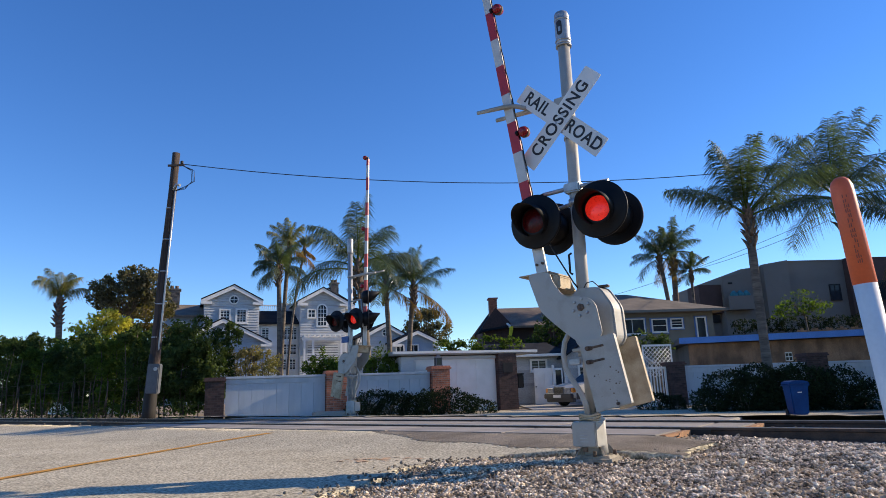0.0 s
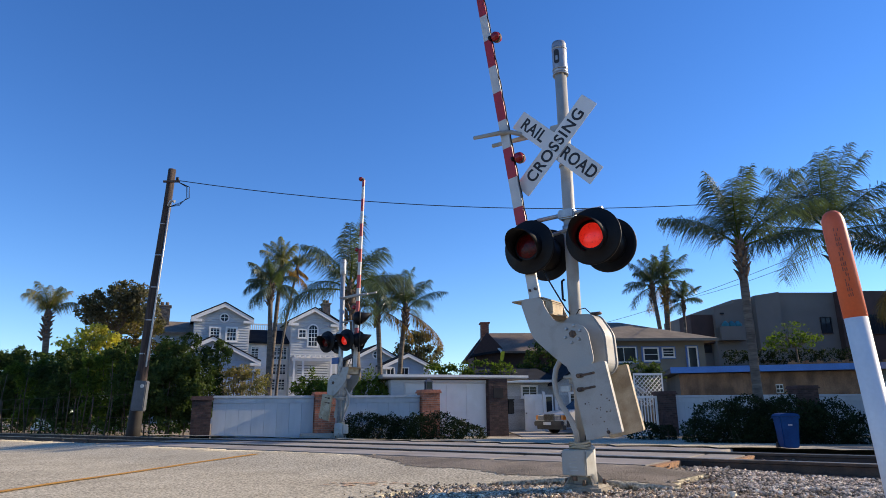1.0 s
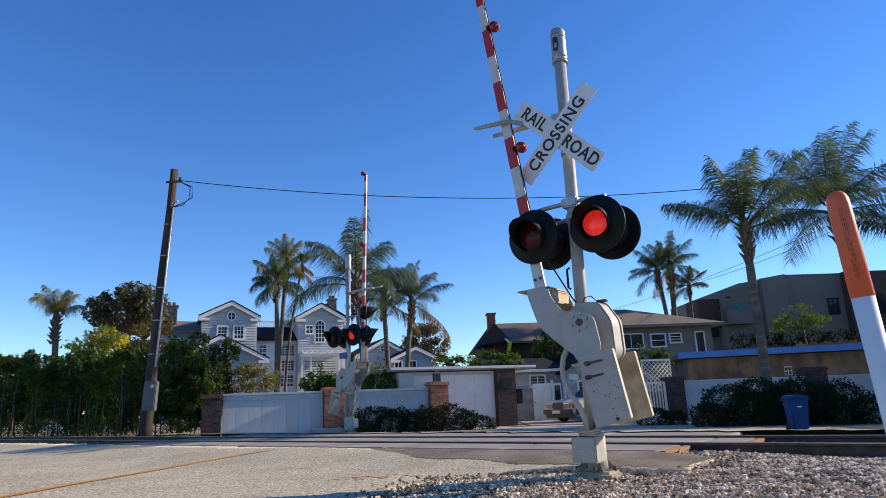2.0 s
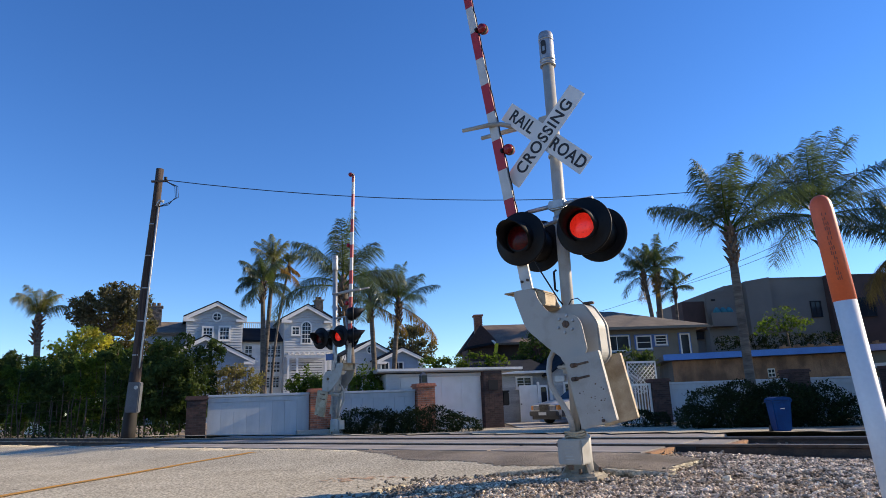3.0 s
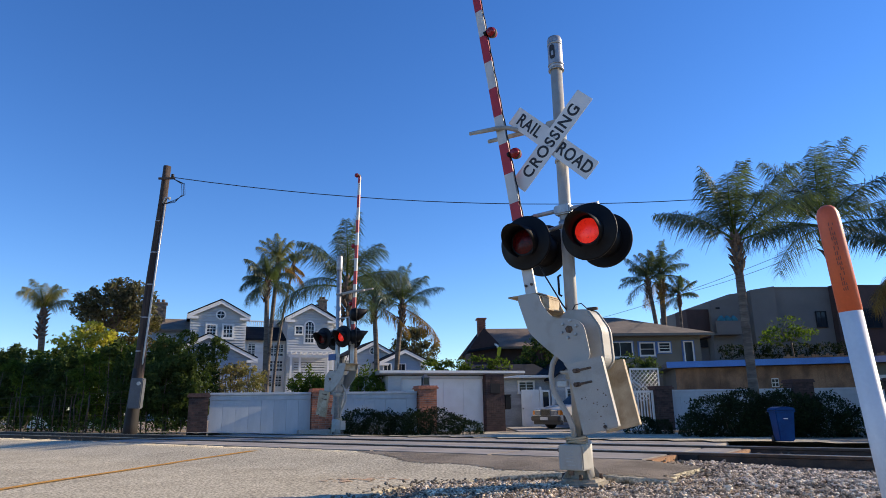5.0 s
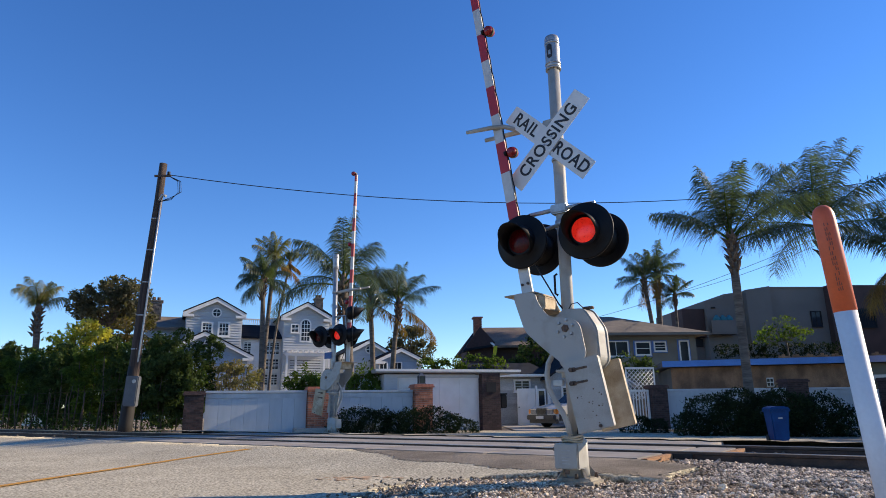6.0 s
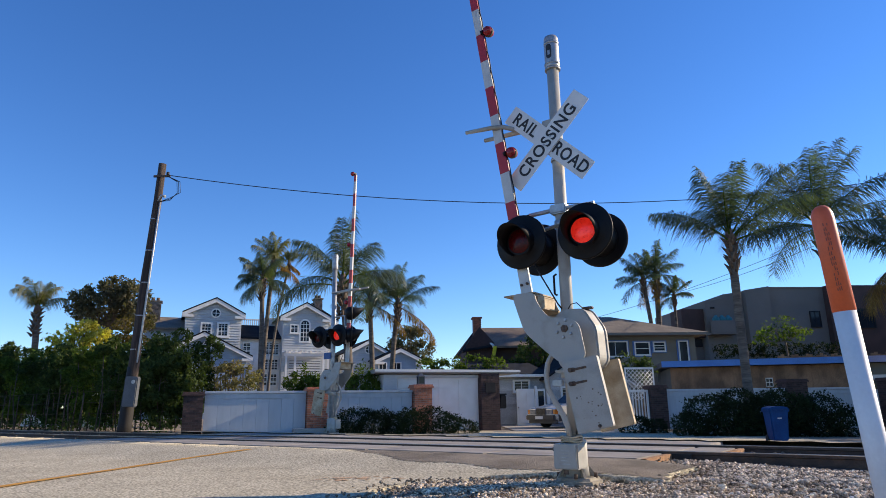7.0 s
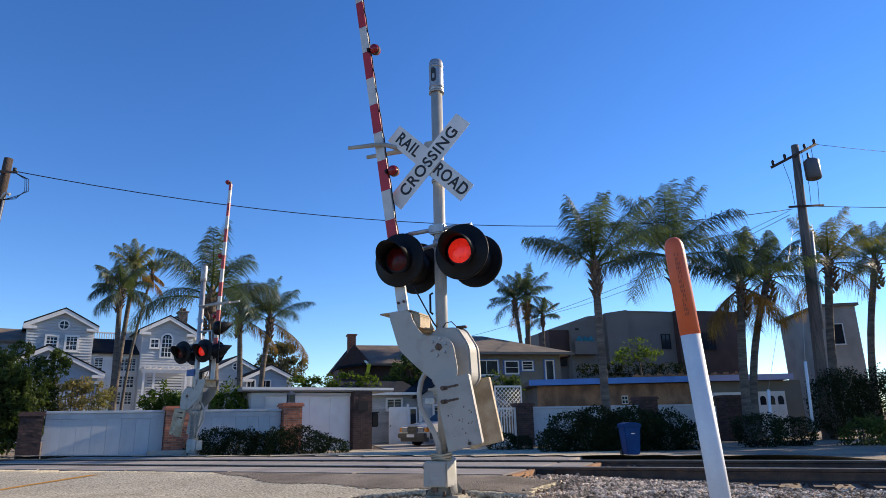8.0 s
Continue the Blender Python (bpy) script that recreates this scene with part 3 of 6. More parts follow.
    part("rest_clamp", tubem([(0, 0, 4.0), (0, 0, 4.07)], 0.085, 20), M_GALV, rest)
    # flashing lights on their cross arm
    ca = part("light_arm", tubem([(-0.38, -0.05, 2.96), (0.0, -0.05, 2.97), (0.42, -0.05, 2.96)], 0.025, 12), M_GALV, sig, "grey pipe arm that carries the lights")
    part("arm_clamp", boxm(-0.10, 0.10, -0.105, 0.09, 2.91, 3.02, bevel=0.015), M_GALV, ca)
    part("lower_brace", tubem([(-0.3, 0.0, 2.76), (0.0, -0.02, 2.80), (0.3, 0.0, 2.76)], 0.022, 10), M_GALV, ca)
    part("brace_clamp", tubem([(0, 0, 2.76), (0, 0, 2.84)], 0.084, 20), M_GALV, ca)
    for x in (-0.39, 0.375):
        part("light_hanger", tubem([(x, -0.05, 2.97), (x, -0.04, 2.78), (x, -0.04, 2.5)], 0.03, 10), M_BLACK, ca)
    for x, face, lit in ((-0.39, -1, False), (0.375, -1, True), (-0.40, 1, True), (0.37, 1, False)):
        lamp_unit(part("light", boxm(x - 0.05, x + 0.05, face * 0.12 - 0.05, face * 0.12 + 0.05, lz - 0.06, lz + 0.06, bevel=0.01), M_BLACK, sig, "round black flashing light"),
                  x, face * (0.28 if face < 0 else 0.22), lz, face, lit)
    if far_one:
        # a second pair that looks along the other road
        side = Matrix.Translation((-0.62, 0.05, 0)) @ Matrix.Rotation(radians(-48), 4, "Z")
        part("side_light_arm", tubem([(0, 0, 3.3), (-0.5, 0.05, 3.3), (-0.55, 0.05, 2.5)], 0.03, 10), M_GALV, sig)
        for z in (2.74, 3.36):
            lp = part("light", boxm(-0.05, 0.05, -0.05, 0.05, z - 0.05, z + 0.05), M_BLACK, sig, "round black flashing light turned sideways")
            lp.matrix_basis = side
            lamp_unit(lp, 0, -0.12, z, -1, False)
    # gate mechanism
    mech = part("gate_mechanism", prismm(round_poly([(-0.05, 1.22), (0.02, 1.16), (0.34, 1.16), (0.415, 1.24), (0.40, 1.58), (0.27, 1.79), (0.02, 1.80), (-0.09, 1.70)], 0.06), -0.20, 0.11, 0.015),
                M_SIGNAL, sig, "cream painted rounded gate machine housing")
    part("housing_seam", prismm(round_poly([(-0.05, 1.21), (0.02, 1.148), (0.345, 1.148), (0.428, 1.24), (0.413, 1.585), (0.278, 1.802), (0.02, 1.812), (-0.10, 1.71)], 0.06), 0.02, 0.045, 0.004), M_SIGNAL, mech)
    part("housing_latch", boxm(0.18, 0.3, -0.03, 0.03, 1.80, 1.83, bevel=0.008), M_RUST, mech)
    part("latch_wire", tubem([(0.05, -0.1, 1.80), (0.09, -0.1, 1.86), (0.16, -0.1, 1.87), (0.22, -0.1, 1.81)], 0.006, 6), M_CABLE, mech)
    part("mech_clamp", tubem([(0, 0, 1.08), (0, 0, 1.17)], 0.11, 20), M_SIGNAL, mech)
    part("mech_bracket", boxm(-0.12, 0.2, -0.15, 0.15, 1.135, 1.165, bevel=0.008), M_SIGNAL, mech)
    part("side_lug", boxm(-0.17, -0.05, -0.13, -0.07, 1.00, 1.06, bevel=0.008), M_GALV, mech)
    plate = round_poly([(-0.485, 1.995), (-0.205, 1.99), (-0.185, 1.88), (-0.06, 1.70), (0.13, 1.69), (0.285, 1.625), (0.345, 1.25), (0.10, 1.19), (-0.09, 1.335), (-0.345, 1.565), (-0.40, 1.73)], 0.09, 5)
    for y0, y1 in ((-0.375, -0.357), (0.13, 0.148)):
        sp = part("side_plate", prismm(plate, y0, y1, 0.003), M_SIGNAL, mech, "thick S-shaped steel lever plate")
        front = y0 < 0
        ys_ = (y0 - 0.004, y0 - 0.022) if front else (y1 + 0.004, y1 + 0.022)
        part("pivot_nut", tubem([(0.125, y0 if front else y1, 1.57), (0.125, ys_[0], 1.57), (0.125, ys_[1], 1.57)], [0.042, 0.042, 0.036], 6), M_RUST, sp)
        for k in range(6):
            a = radians(20 + 60 * k)
            bx, bz = 0.125 + 0.088 * math.cos(a), 1.57 + 0.088 * math.sin(a)
            part("lever_bolt", tubem([(bx, y0 if front else y1, bz), (bx, ys_[0], bz), (bx, ys_[1], bz)], [0.018, 0.018, 0.012], 6), M_GALV, sp)
        yc0, yc1 = (-0.445, -0.378) if front else (0.151, 0.218)
        cw = part("counterweight", prismm(round_poly([(0.10, 1.215), (0.475, 1.275), (0.60, 0.60), (0.235, 0.515)], 0.015, 2), yc0, yc1, 0.006), M_SIGNAL if front else M_TANSTEEL, sp, "heavy flat counterweight with rusty slots")
        fy = (yc0 - 0.006, yc0 + 0.004) if front else (yc1 - 0.004, yc1 + 0.006)
        for zc in (1.135, 1.0):
            bm = bmesh.new()
            prism(bm, round_poly([(0.17, zc - 0.012), (0.37, zc + 0.02), (0.365, zc + 0.042), (0.165, zc + 0.01)], 0.012, 3), *fy)
            part("slot", bm, M_RUST, cw)
            part("slot_bolt", tubem([(0.20, fy[0], zc + 0.005), (0.20, fy[0] - 0.03 if front else fy[1] + 0.03, zc + 0.005)], 0.022, 6), M_RUST, cw)
            part("rust_streak", prismm(round_poly([(0.175, zc - 0.02), (0.25, zc - 0.012), (0.24, zc + 0.03), (0.17, zc + 0.025)], 0.015, 3), fy[0] - 0.001, fy[1]), M_RUST, cw)
        for k in range(16):
            rx_, rz_ = random.uniform(0.22, 0.52), random.uniform(0.6, 0.95)
            part("rust_spot", tubem([(rx_, fy[0] + (0.004 if front else 0), rz_), (rx_, fy[1] - (0 if front else 0.004), rz_)], random.uniform(0.003, 0.009), 6), M_RUST, cw)
        part("corner_bolt", tubem([(0.47, fy[0], 0.60), (0.47, fy[0] - 0.012 if front else fy[1] + 0.012, 0.60)], 0.018, 6), M_RUST, cw)
    part("main_shaft", tubem([(0.125, -0.36, 1.57), (0.125, 0.14, 1.57)], 0.05, 16), M_GALV, mech)
    # adapter between the lever plates that holds the arm
    ad = part("arm_adapter", boxm(-0.47, -0.20, -0.35, 0.13, 1.955, 1.975, bevel=0.004), M_TANSTEEL, mech, "weathered tan steel arm adapter")
    part("adapter_plate", boxm(-0.52, -0.14, -0.36, 0.14, 1.99, 2.005, m=pose(0, 0, 0, 0, -2, 0)), M_TANSTEEL, ad)
    part("adapter_plate", boxm(-0.43, -0.10, -0.355, 0.14, 1.80, 1.815), M_TANSTEEL, ad)
    for x in (-0.43, -0.22):
        part("adapter_web", boxm(x, x + 0.02, -0.30, 0.12, 1.815, 1.955), M_TANSTEEL, ad)
    part("adapter_block", boxm(-0.40, -0.24, -0.1, 0.12, 1.82, 1.95, bevel=0.01), M_RUST, ad)
    gate_arm(sig, (-0.375, 2.0), (-0.035, 0.999) if far_one else (-0.147, 0.989), -0.2, 5.8 if far_one else 6.3)
    part("loose_cable", tubem([(-0.28, -0.18, 2.35), (-0.2, -0.2, 2.2), (-0.1, -0.2, 2.02), (-0.06, -0.1, 1.88), (-0.02, -0.02, 1.79)], 0.009, 8), M_CABLE, sig, "loose black cable")
    part("flexible_conduit", tubem([(-0.06, -0.12, 1.42), (-0.13, -0.13, 1.36), (-0.20, -0.14, 1.24), (-0.22, -0.15, 1.12), (-0.205, -0.15, 0.97), (-0.13, -0.15, 0.83), (-0.05, -0.15, 0.70), (-0.01, -0.14, 0.58), (0.0, -0.13, 0.44)], 0.029, 12), M_SIGNAL, sig, "pale flexible conduit hose", smooth=True)
    part("hand_hold", tubem([(-0.078, -0.06, 1.98), (-0.1, -0.08, 2.0), (-0.1, -0.08, 2.2), (-0.078, -0.06, 2.22)], 0.013, 8), M_BLACK, sig)
    part("mast_cable", tubem([(0.05, -0.06, 0.5), (0.075, -0.05, 0.7), (0.072, -0.03, 1.1)], 0.006, 6), M_CABLE, sig)
    return sig


crossing_signal(pose(1.36, 7.05, 0.02, 0, 0, -35), "grey-white level crossing signal with X sign, red lights and raised gate", False)
crossing_signal(pose(-3.22, 18.7, 0.10, 0, 0, 145), "far level crossing signal seen from behind, gate raised", True)


# ---- marker post beside the camera ----
mk = thing("marker_post", "leaning white plastic marker post with an orange top", "marker post", pose(2.025, 3.1, -0.02, 0, -3.9, 0))
part("post_tube", tubem([(0, 0, -0.1), (0, 0, 1.27)], 0.0505, 32), M_POSTWHITE, mk, smooth=False)
top = part("orange_sleeve", tubem([(0, 0, 1.262), (0, 0, 1.265), (0, 0, 1.72), (0, 0, 1.755), (0, 0, 1.78), (0, 0, 1.795), (0, 0, 1.80)],
                                  [0.050, 0.0525, 0.0515, 0.049, 0.040, 0.024, 0.008], 32), M_ORANGE, mk, "faded orange plastic cap sleeve")
M_FAINT = mat("faded_dark_print", (0.13, 0.045, 0.03), (0.3, 0.08, 0.035), scale=60, rough=0.6, bump=0)
bm = bmesh.new()
for col in range(3):
    for k in range(14):
        a = radians(232 + 9 * col)
        z = 1.36 + 0.025 * k
        if (k + col) % 5 == 4:
            continue
        box(bm, -0.0015, 0.0015, -0.002, 0.002, z, z + 0.012 + 0.008 * ((k * 7 + col) % 3) / 2,
            m=Matrix.Translation((0.0522 * math.cos(a), 0.0522 * math.sin(a), 0)) @ Matrix.Rotation(a, 4, "Z"))
part("faded_print", bm, M_FAINT, top, "faded unreadable print running up the sleeve")


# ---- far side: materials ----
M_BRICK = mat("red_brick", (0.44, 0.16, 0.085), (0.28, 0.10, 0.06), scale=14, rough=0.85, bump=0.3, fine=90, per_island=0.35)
# dark brick; on the shaded red pillars the shade is put into this colour
M_DARKSHADEBRICK = mat("dark_and_shaded_brick", (0.075, 0.04, 0.034), (0.045, 0.026, 0.023), scale=14, rough=0.85, bump=0.3, fine=90, per_island=0.4)
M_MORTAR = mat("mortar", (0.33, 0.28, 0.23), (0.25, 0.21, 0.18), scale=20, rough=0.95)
# darker joints that go with the dark and shaded brick
M_DARKMORTAR = mat("dark_mortar", (0.085, 0.07, 0.06), (0.06, 0.05, 0.045), scale=20, rough=0.95)
M_FENCE = mat("pale_blue_grey_paint", (0.44, 0.47, 0.50), (0.37, 0.40, 0.43), scale=1.2, rough=0.6, bump=0.08, fine=30, fine_mix=0.05, stretch=(3, 3, 0.4), per_object=0.05)
M_TRIM = mat("white_trim_paint", (0.78, 0.76, 0.72), (0.70, 0.68, 0.63), scale=2, rough=0.55, bump=0.03, fine=40, fine_mix=0.05)
M_SIDING = mat("grey_clapboard", (0.50, 0.51, 0.50), (0.43, 0.44, 0.44), scale=1.2, rough=0.7, bump=0.08, fine=25, fine_mix=0.07, stretch=(0.3, 1, 1), per_island=0.06)
M_BLUESIDING = mat("blue_grey_siding", (0.30, 0.36, 0.42), (0.25, 0.31, 0.37), scale=1.2, rough=0.7, bump=0.08, fine=25, fine_mix=0.07, per_island=0.06)
M_SHINGLE = mat("grey_shingle_siding", (0.42, 0.43, 0.43), (0.33, 0.34, 0.35), scale=2, rough=0.8, bump=0.15, fine=25, per_island=0.18)
M_DARKROOF = mat("dark_slate_roof", (0.022, 0.025, 0.031), (0.014, 0.016, 0.02), scale=1.4, rough=0.9, spec=0.1, bump=0.3, fine=18, stretch=(1, 1, 4))
M_BROWNROOF = mat("brown_shingle_roof", (0.20, 0.145, 0.10), (0.13, 0.095, 0.07), scale=1.2, rough=0.9, bump=0.4, fine=14, fine_mix=0.3)
M_GREYROOF = mat("grey_brown_shingle_roof", (0.185, 0.15, 0.115), (0.12, 0.10, 0.08), scale=1.2, rough=0.9, bump=0.4, fine=14, fine_mix=0.3)
M_GLASS = mat("window_glass", (0.025, 0.03, 0.037), (0.012, 0.015, 0.02), scale=0.7, rough=0.08, bump=0, fine_mix=0.05, spec=0.25)
M_STUCCO = mat("tan_stucco", (0.205, 0.178, 0.15), (0.17, 0.148, 0.125), scale=0.5, rough=0.92, bump=0.25, fine=40, fine_mix=0.08)
# brown cladding; also the painted shade on the brown-roofed house's wall
M_BROWNSTUCCO_SHADE = mat("brown_cladding_and_wall_shade", (0.09, 0.05, 0.04), (0.065, 0.038, 0.03), scale=1, rough=0.85, bump=0.2, fine=30)
M_OLIVE = mat("olive_grey_wall", (0.20, 0.19, 0.155), (0.16, 0.152, 0.125), scale=0.8, rough=0.9, bump=0.15, fine=30, fine_mix=0.1)
M_REED = mat("reed_matting", (0.36, 0.205, 0.115), (0.17, 0.10, 0.06), scale=0.9, rough=0.9, bump=0.4, fine=34, fine_mix=0.3, stretch=(1.6, 1.6, 0.9), edge=(0.4, 0.62))
M_BLUE = mat("bright_blue_paint", (0.10, 0.26, 0.62), (0.08, 0.21, 0.52), scale=1.2, rough=0.6, bump=0.05)
M_LILAC = mat("pale_lilac_paint", (0.38, 0.36, 0.55), (0.32, 0.31, 0.47), scale=1.2, rough=0.6)
M_BINBLUE = mat("blue_bin_plastic", (0.003, 0.045, 0.17), (0.002, 0.03, 0.12), scale=3, rough=0.6, bump=0.05, spec=0.15)
M_WOODPOLE = mat("weathered_pole_wood", (0.075, 0.052, 0.04), (0.028, 0.02, 0.017), scale=2, rough=0.9, bump=0.6, fine=24, fine_mix=0.35, stretch=(7, 7, 0.35))
M_TAR = mat("tarred_wood", (0.02, 0.018, 0.017), rough=0.8)
M_GREYBOX = mat("grey_utility_box", (0.10, 0.11, 0.125), (0.07, 0.078, 0.09), scale=3, rough=0.55)
M_CARPAINT = mat("cream_white_car_paint", (0.52, 0.51, 0.48), (0.48, 0.47, 0.44), scale=2, rough=0.22, bump=0, fine_mix=0.02)
M_TYRE = mat("black_tyre", (0.012, 0.012, 0.012), rough=0.8)
M_CHROME = mat("chrome_trim", (0.62, 0.62, 0.62), rough=0.18, metal=1.0, bump=0)
M_AMBER = mat("amber_lamp", (0.7, 0.22, 0.02), rough=0.25, bump=0)
M_TEAL = mat("teal_canvas", (0.05, 0.22, 0.24), rough=0.8)
M_DRIVE = mat("pale_concrete", (0.36, 0.33, 0.29), (0.27, 0.25, 0.22), scale=0.8, rough=0.9, bump=0.2, fine=50, fine_mix=0.15)
M_STONEWORK = mat("rough_stonework", (0.17, 0.14, 0.12), (0.10, 0.085, 0.075), scale=5, rough=0.9, bump=0.4, fine=30, per_island=0.4)
M_DARKIN = mat("dark_interior", (0.02, 0.02, 0.022), rough=0.9)


# ---- building helpers ----
def bricks(name, parent, x0, x1, y0, y1, z0, z1, brick, core=M_MORTAR, course=0.075, length=0.215):
    """A brick pier: a mortar core with a skin of separate bricks, in one mesh of small pieces."""
    core = M_DARKMORTAR if brick is M_DARKSHADEBRICK else core
    part("mortar_core", boxm(x0 + 0.012, x1 - 0.012, y0 + 0.012, y1 - 0.012, z0, z1), core, parent)
    bm = bmesh.new()
    rng = random.Random(hash((x0, y0)) % 1000)
    n = int((z1 - z0) / course)
    h = (z1 - z0) / n
    for k in range(n):
        za, zb = z0 + k * h + 0.007, z0 + (k + 1) * h - 0.007
        cols = max(2, round((x1 - x0) / length))
        cut = [x0] + [x0 + (x1 - x0) * (c + (0.5 if k % 2 else 0.0)) / cols for c in range(0 if k % 2 else 1, cols)] + [x1]
        for a, b in zip(cut, cut[1:]):
            o = rng.uniform(-0.004, 0.004)
            box(bm, a + 0.007, b - 0.007, y0 + o, y0 + 0.09, za, zb)
        cols = max(2, round((y1 - y0) / length))
        cut = [y0 + 0.1] + [y0 + (y1 - y0) * (c + (0.0 if k % 2 else 0.5)) / cols for c in range(1, cols)] + [y1]
        for a, b in zip(cut, cut[1:]):
            for xa, xb in ((x0 + rng.uniform(-0.004, 0.004), x0 + 0.09), (x1 - 0.09, x1 + rng.uniform(-0.004, 0.004))):
                box(bm, xa, xb, a + 0.005, b - 0.005, za, zb)
    ob = part(name, bm, brick, parent)
    ob["kind"] = "stuff"
    return ob


def window(parent, x0, x1, z0, z1, y, nx=2, nz=2, rim=0.09, frame_mat=None, arch=False):
    """A window in a wall that faces -y: frame, glass and bars."""
    frame_mat = frame_mat or M_TRIM
    bm = bmesh.new()
    if arch:
        cx, r = (x0 + x1) / 2, (x1 - x0) / 2
        zc = z1 - r
        outer = [(x0 - rim, z0 - rim), (x1 + rim, z0 - rim)] + [(cx + (r + rim) * math.cos(a), zc + (r + rim) * math.sin(a)) for a in (math.pi * k / 14 for k in range(15))]
        prism(bm, outer, y - 0.05, y + 0.02)
        fr = part("window_frame", bm, frame_mat, parent)
        gl = [(x0, z0), (x1, z0)] + [(cx + r * math.cos(a), zc + r * math.sin(a)) for a in (math.pi * k / 14 for k in range(15))]
        part("pane", prismm(gl, y - 0.058, y - 0.04), M_GLASS, fr)
    else:
        for a in ((x0 - rim, x1 + rim, z1, z1 + rim), (x0 - rim, x1 + rim, z0 - rim, z0), (x0 - rim, x0, z0, z1), (x1, x1 + rim, z0, z1)):
            box(bm, a[0], a[1], y - 0.07, y + 0.02, a[2], a[3])
        box(bm, x0 - rim * 1.3, x1 + rim * 1.3, y - 0.11, y + 0.02, z0 - rim * 1.4, z0 - rim)
        fr = part("window_frame", bm, frame_mat, parent)
        part("pane", boxm(x0, x1, y - 0.012, y + 0.01, z0, z1), M_GLASS, fr)
    bm = bmesh.new()
    yb = y - 0.066 if arch else y - 0.04
    for k in range(1, nx):
        x = x0 + (x1 - x0) * k / nx
        box(bm, x - 0.018, x + 0.018, yb, yb + 0.022, z0, z1 - (0.1 if arch else 0))
    for k in range(1, nz):
        z = z0 + (z1 - z0) * k / nz
        box(bm, x0, x1, yb - 0.002, yb + 0.02, z - 0.018, z + 0.018)
    if len(bm.faces):
        part("glazing_bars", bm, frame_mat, fr)
    return fr


def round_window(parent, x, z, r, y):
    pts = lambda q: [(x + q * math.cos(2 * math.pi * k / 24), z + q * math.sin(2 * math.pi * k / 24)) for k in range(24)]
    fr = part("window_frame", prismm(pts(r * 1.35), y - 0.06, y + 0.02), M_TRIM, parent)
    part("pane", prismm(pts(r), y - 0.068, y - 0.05), M_GLASS, fr)
    bm = bmesh.new()
    box(bm, x - 0.02, x + 0.02, y - 0.08, y - 0.064, z - r, z + r)
    box(bm, x - r, x + r, y - 0.078, y - 0.062, z - 0.02, z + 0.02)
    part("glazing_bars", bm, M_TRIM, fr)


def lap_siding(parent, x0, x1, y, z0, ze, xa=None, za=None, material=None, course=0.19, name="siding"):
    """Overlapping boards on a wall that faces -y, up to the eaves ze and on into a gable with its peak at (xa, za)."""
    bm = bmesh.new()
    z = z0
    top = za if za else ze
    while z < top - 0.03:
        zt = min(z + course, top)
        def span(q):
            if q <= ze or not za:
                return x0, x1
            f = (q - ze) / (za - ze)
            return x0 + (xa - x0) * f, x1 + (xa - x1) * f
        (a0, b0), (a1, b1) = span(z), span(zt)
        pts = [(a0, y - 0.055, z), (b0, y - 0.055, z), (b1, y - 0.006, zt), (a1, y - 0.006, zt), (a0, y, z), (b0, y, z)]
        v = [bm.verts.new(p) for p in pts]
        bm.faces.new(v[:4])
        bm.faces.new((v[0], v[4], v[5], v[1]))
        z += course
    return part(name, bm, material or M_SIDING, parent)


def roof_slab(parent, pts, thick, material, name="roof"):
    """A sloping slab: four corners of its upper face, then down by thick."""
    bm = bmesh.new()
    a = [bm.verts.new(p) for p in pts]
    b = [bm.verts.new((p[0], p[1], p[2] - thick)) for p in pts]
    n = len(pts)
    bm.faces.new(a)
    bm.faces.new(b[::-1])
    for i in range(n):
        bm.faces.new((a[i], b[i], b[(i + 1) % n], a[(i + 1) % n]))
    bmesh.ops.recalc_face_normals(bm, faces=bm.faces)
    return part(name, bm, material, parent)


def gable_block(parent, x0, x1, y0, y1, ze, xa, za, wall, siding, over=0.25, front=0.35, roof=None):
    """A block with a gable to the front: walls, siding, two roof slabs and white rake boards."""
    roof = roof or M_DARKROOF
    part("wall", prismm([(x0, -0.5), (x1, -0.5), (x1, ze), (xa, za), (x0, ze)], y0, y1), wall, parent)
    lap_siding(parent, x0, x1, y0 - 0.004, 0.0, ze, xa, za, siding)
    sl0, sl1 = (za - ze) / (xa - x0), (za - ze) / (x1 - xa)
    el, er = (x0 - over, ze - over * sl0), (x1 + over, ze - over * sl1)
    up = 0.16
    for (ex, ez), s in ((el, -1), (er, 1)):
        roof_slab(parent, [(ex, y0 - front, ez + up), (xa, y0 - front, za + up), (xa, y1 + 0.2, za + up), (ex, y1 + 0.2, ez + up)], 0.10, roof)
        # rake board under the roof's front edge
        bm = bmesh.new()
        prism(bm, [(ex, ez + up - 0.10), (xa, za + up - 0.10), (xa, za + up - 0.38), (ex, ez + up - 0.36)], y0 - front + 0.02, y0 - front + 0.08)
        part("rake_board", bm, M_TRIM, parent, "cream white rake board")
        roof_slab(parent, [(ex, y0 - front + 0.08, ez + up - 0.11), (xa, y0 - front + 0.08, za + up - 0.11), (xa, y0, za + up - 0.11), (ex, y0, ez + up - 0.11)], 0.02, M_TRIM, "soffit")
        ret = 0.75
        part("cornice_return", boxm(min(ex, ex - s * ret), max(ex, ex - s * ret), y0 - front + 0.03, y0 - 0.03, ez - 0.25, ez - 0.05, bevel=0.02), M_TRIM, parent)


def pavement_level(x, y):
    return land(x, y) + 0.012


# ---- paving on the far side ----
def on_apron(x, y):
    d = x * N.x + y * N.y
    return d > 12.2 and y < 24.6 + 0.14 * x and -11 + 0.0 * y < x < 7.5 + 0.35 * (25 - y)


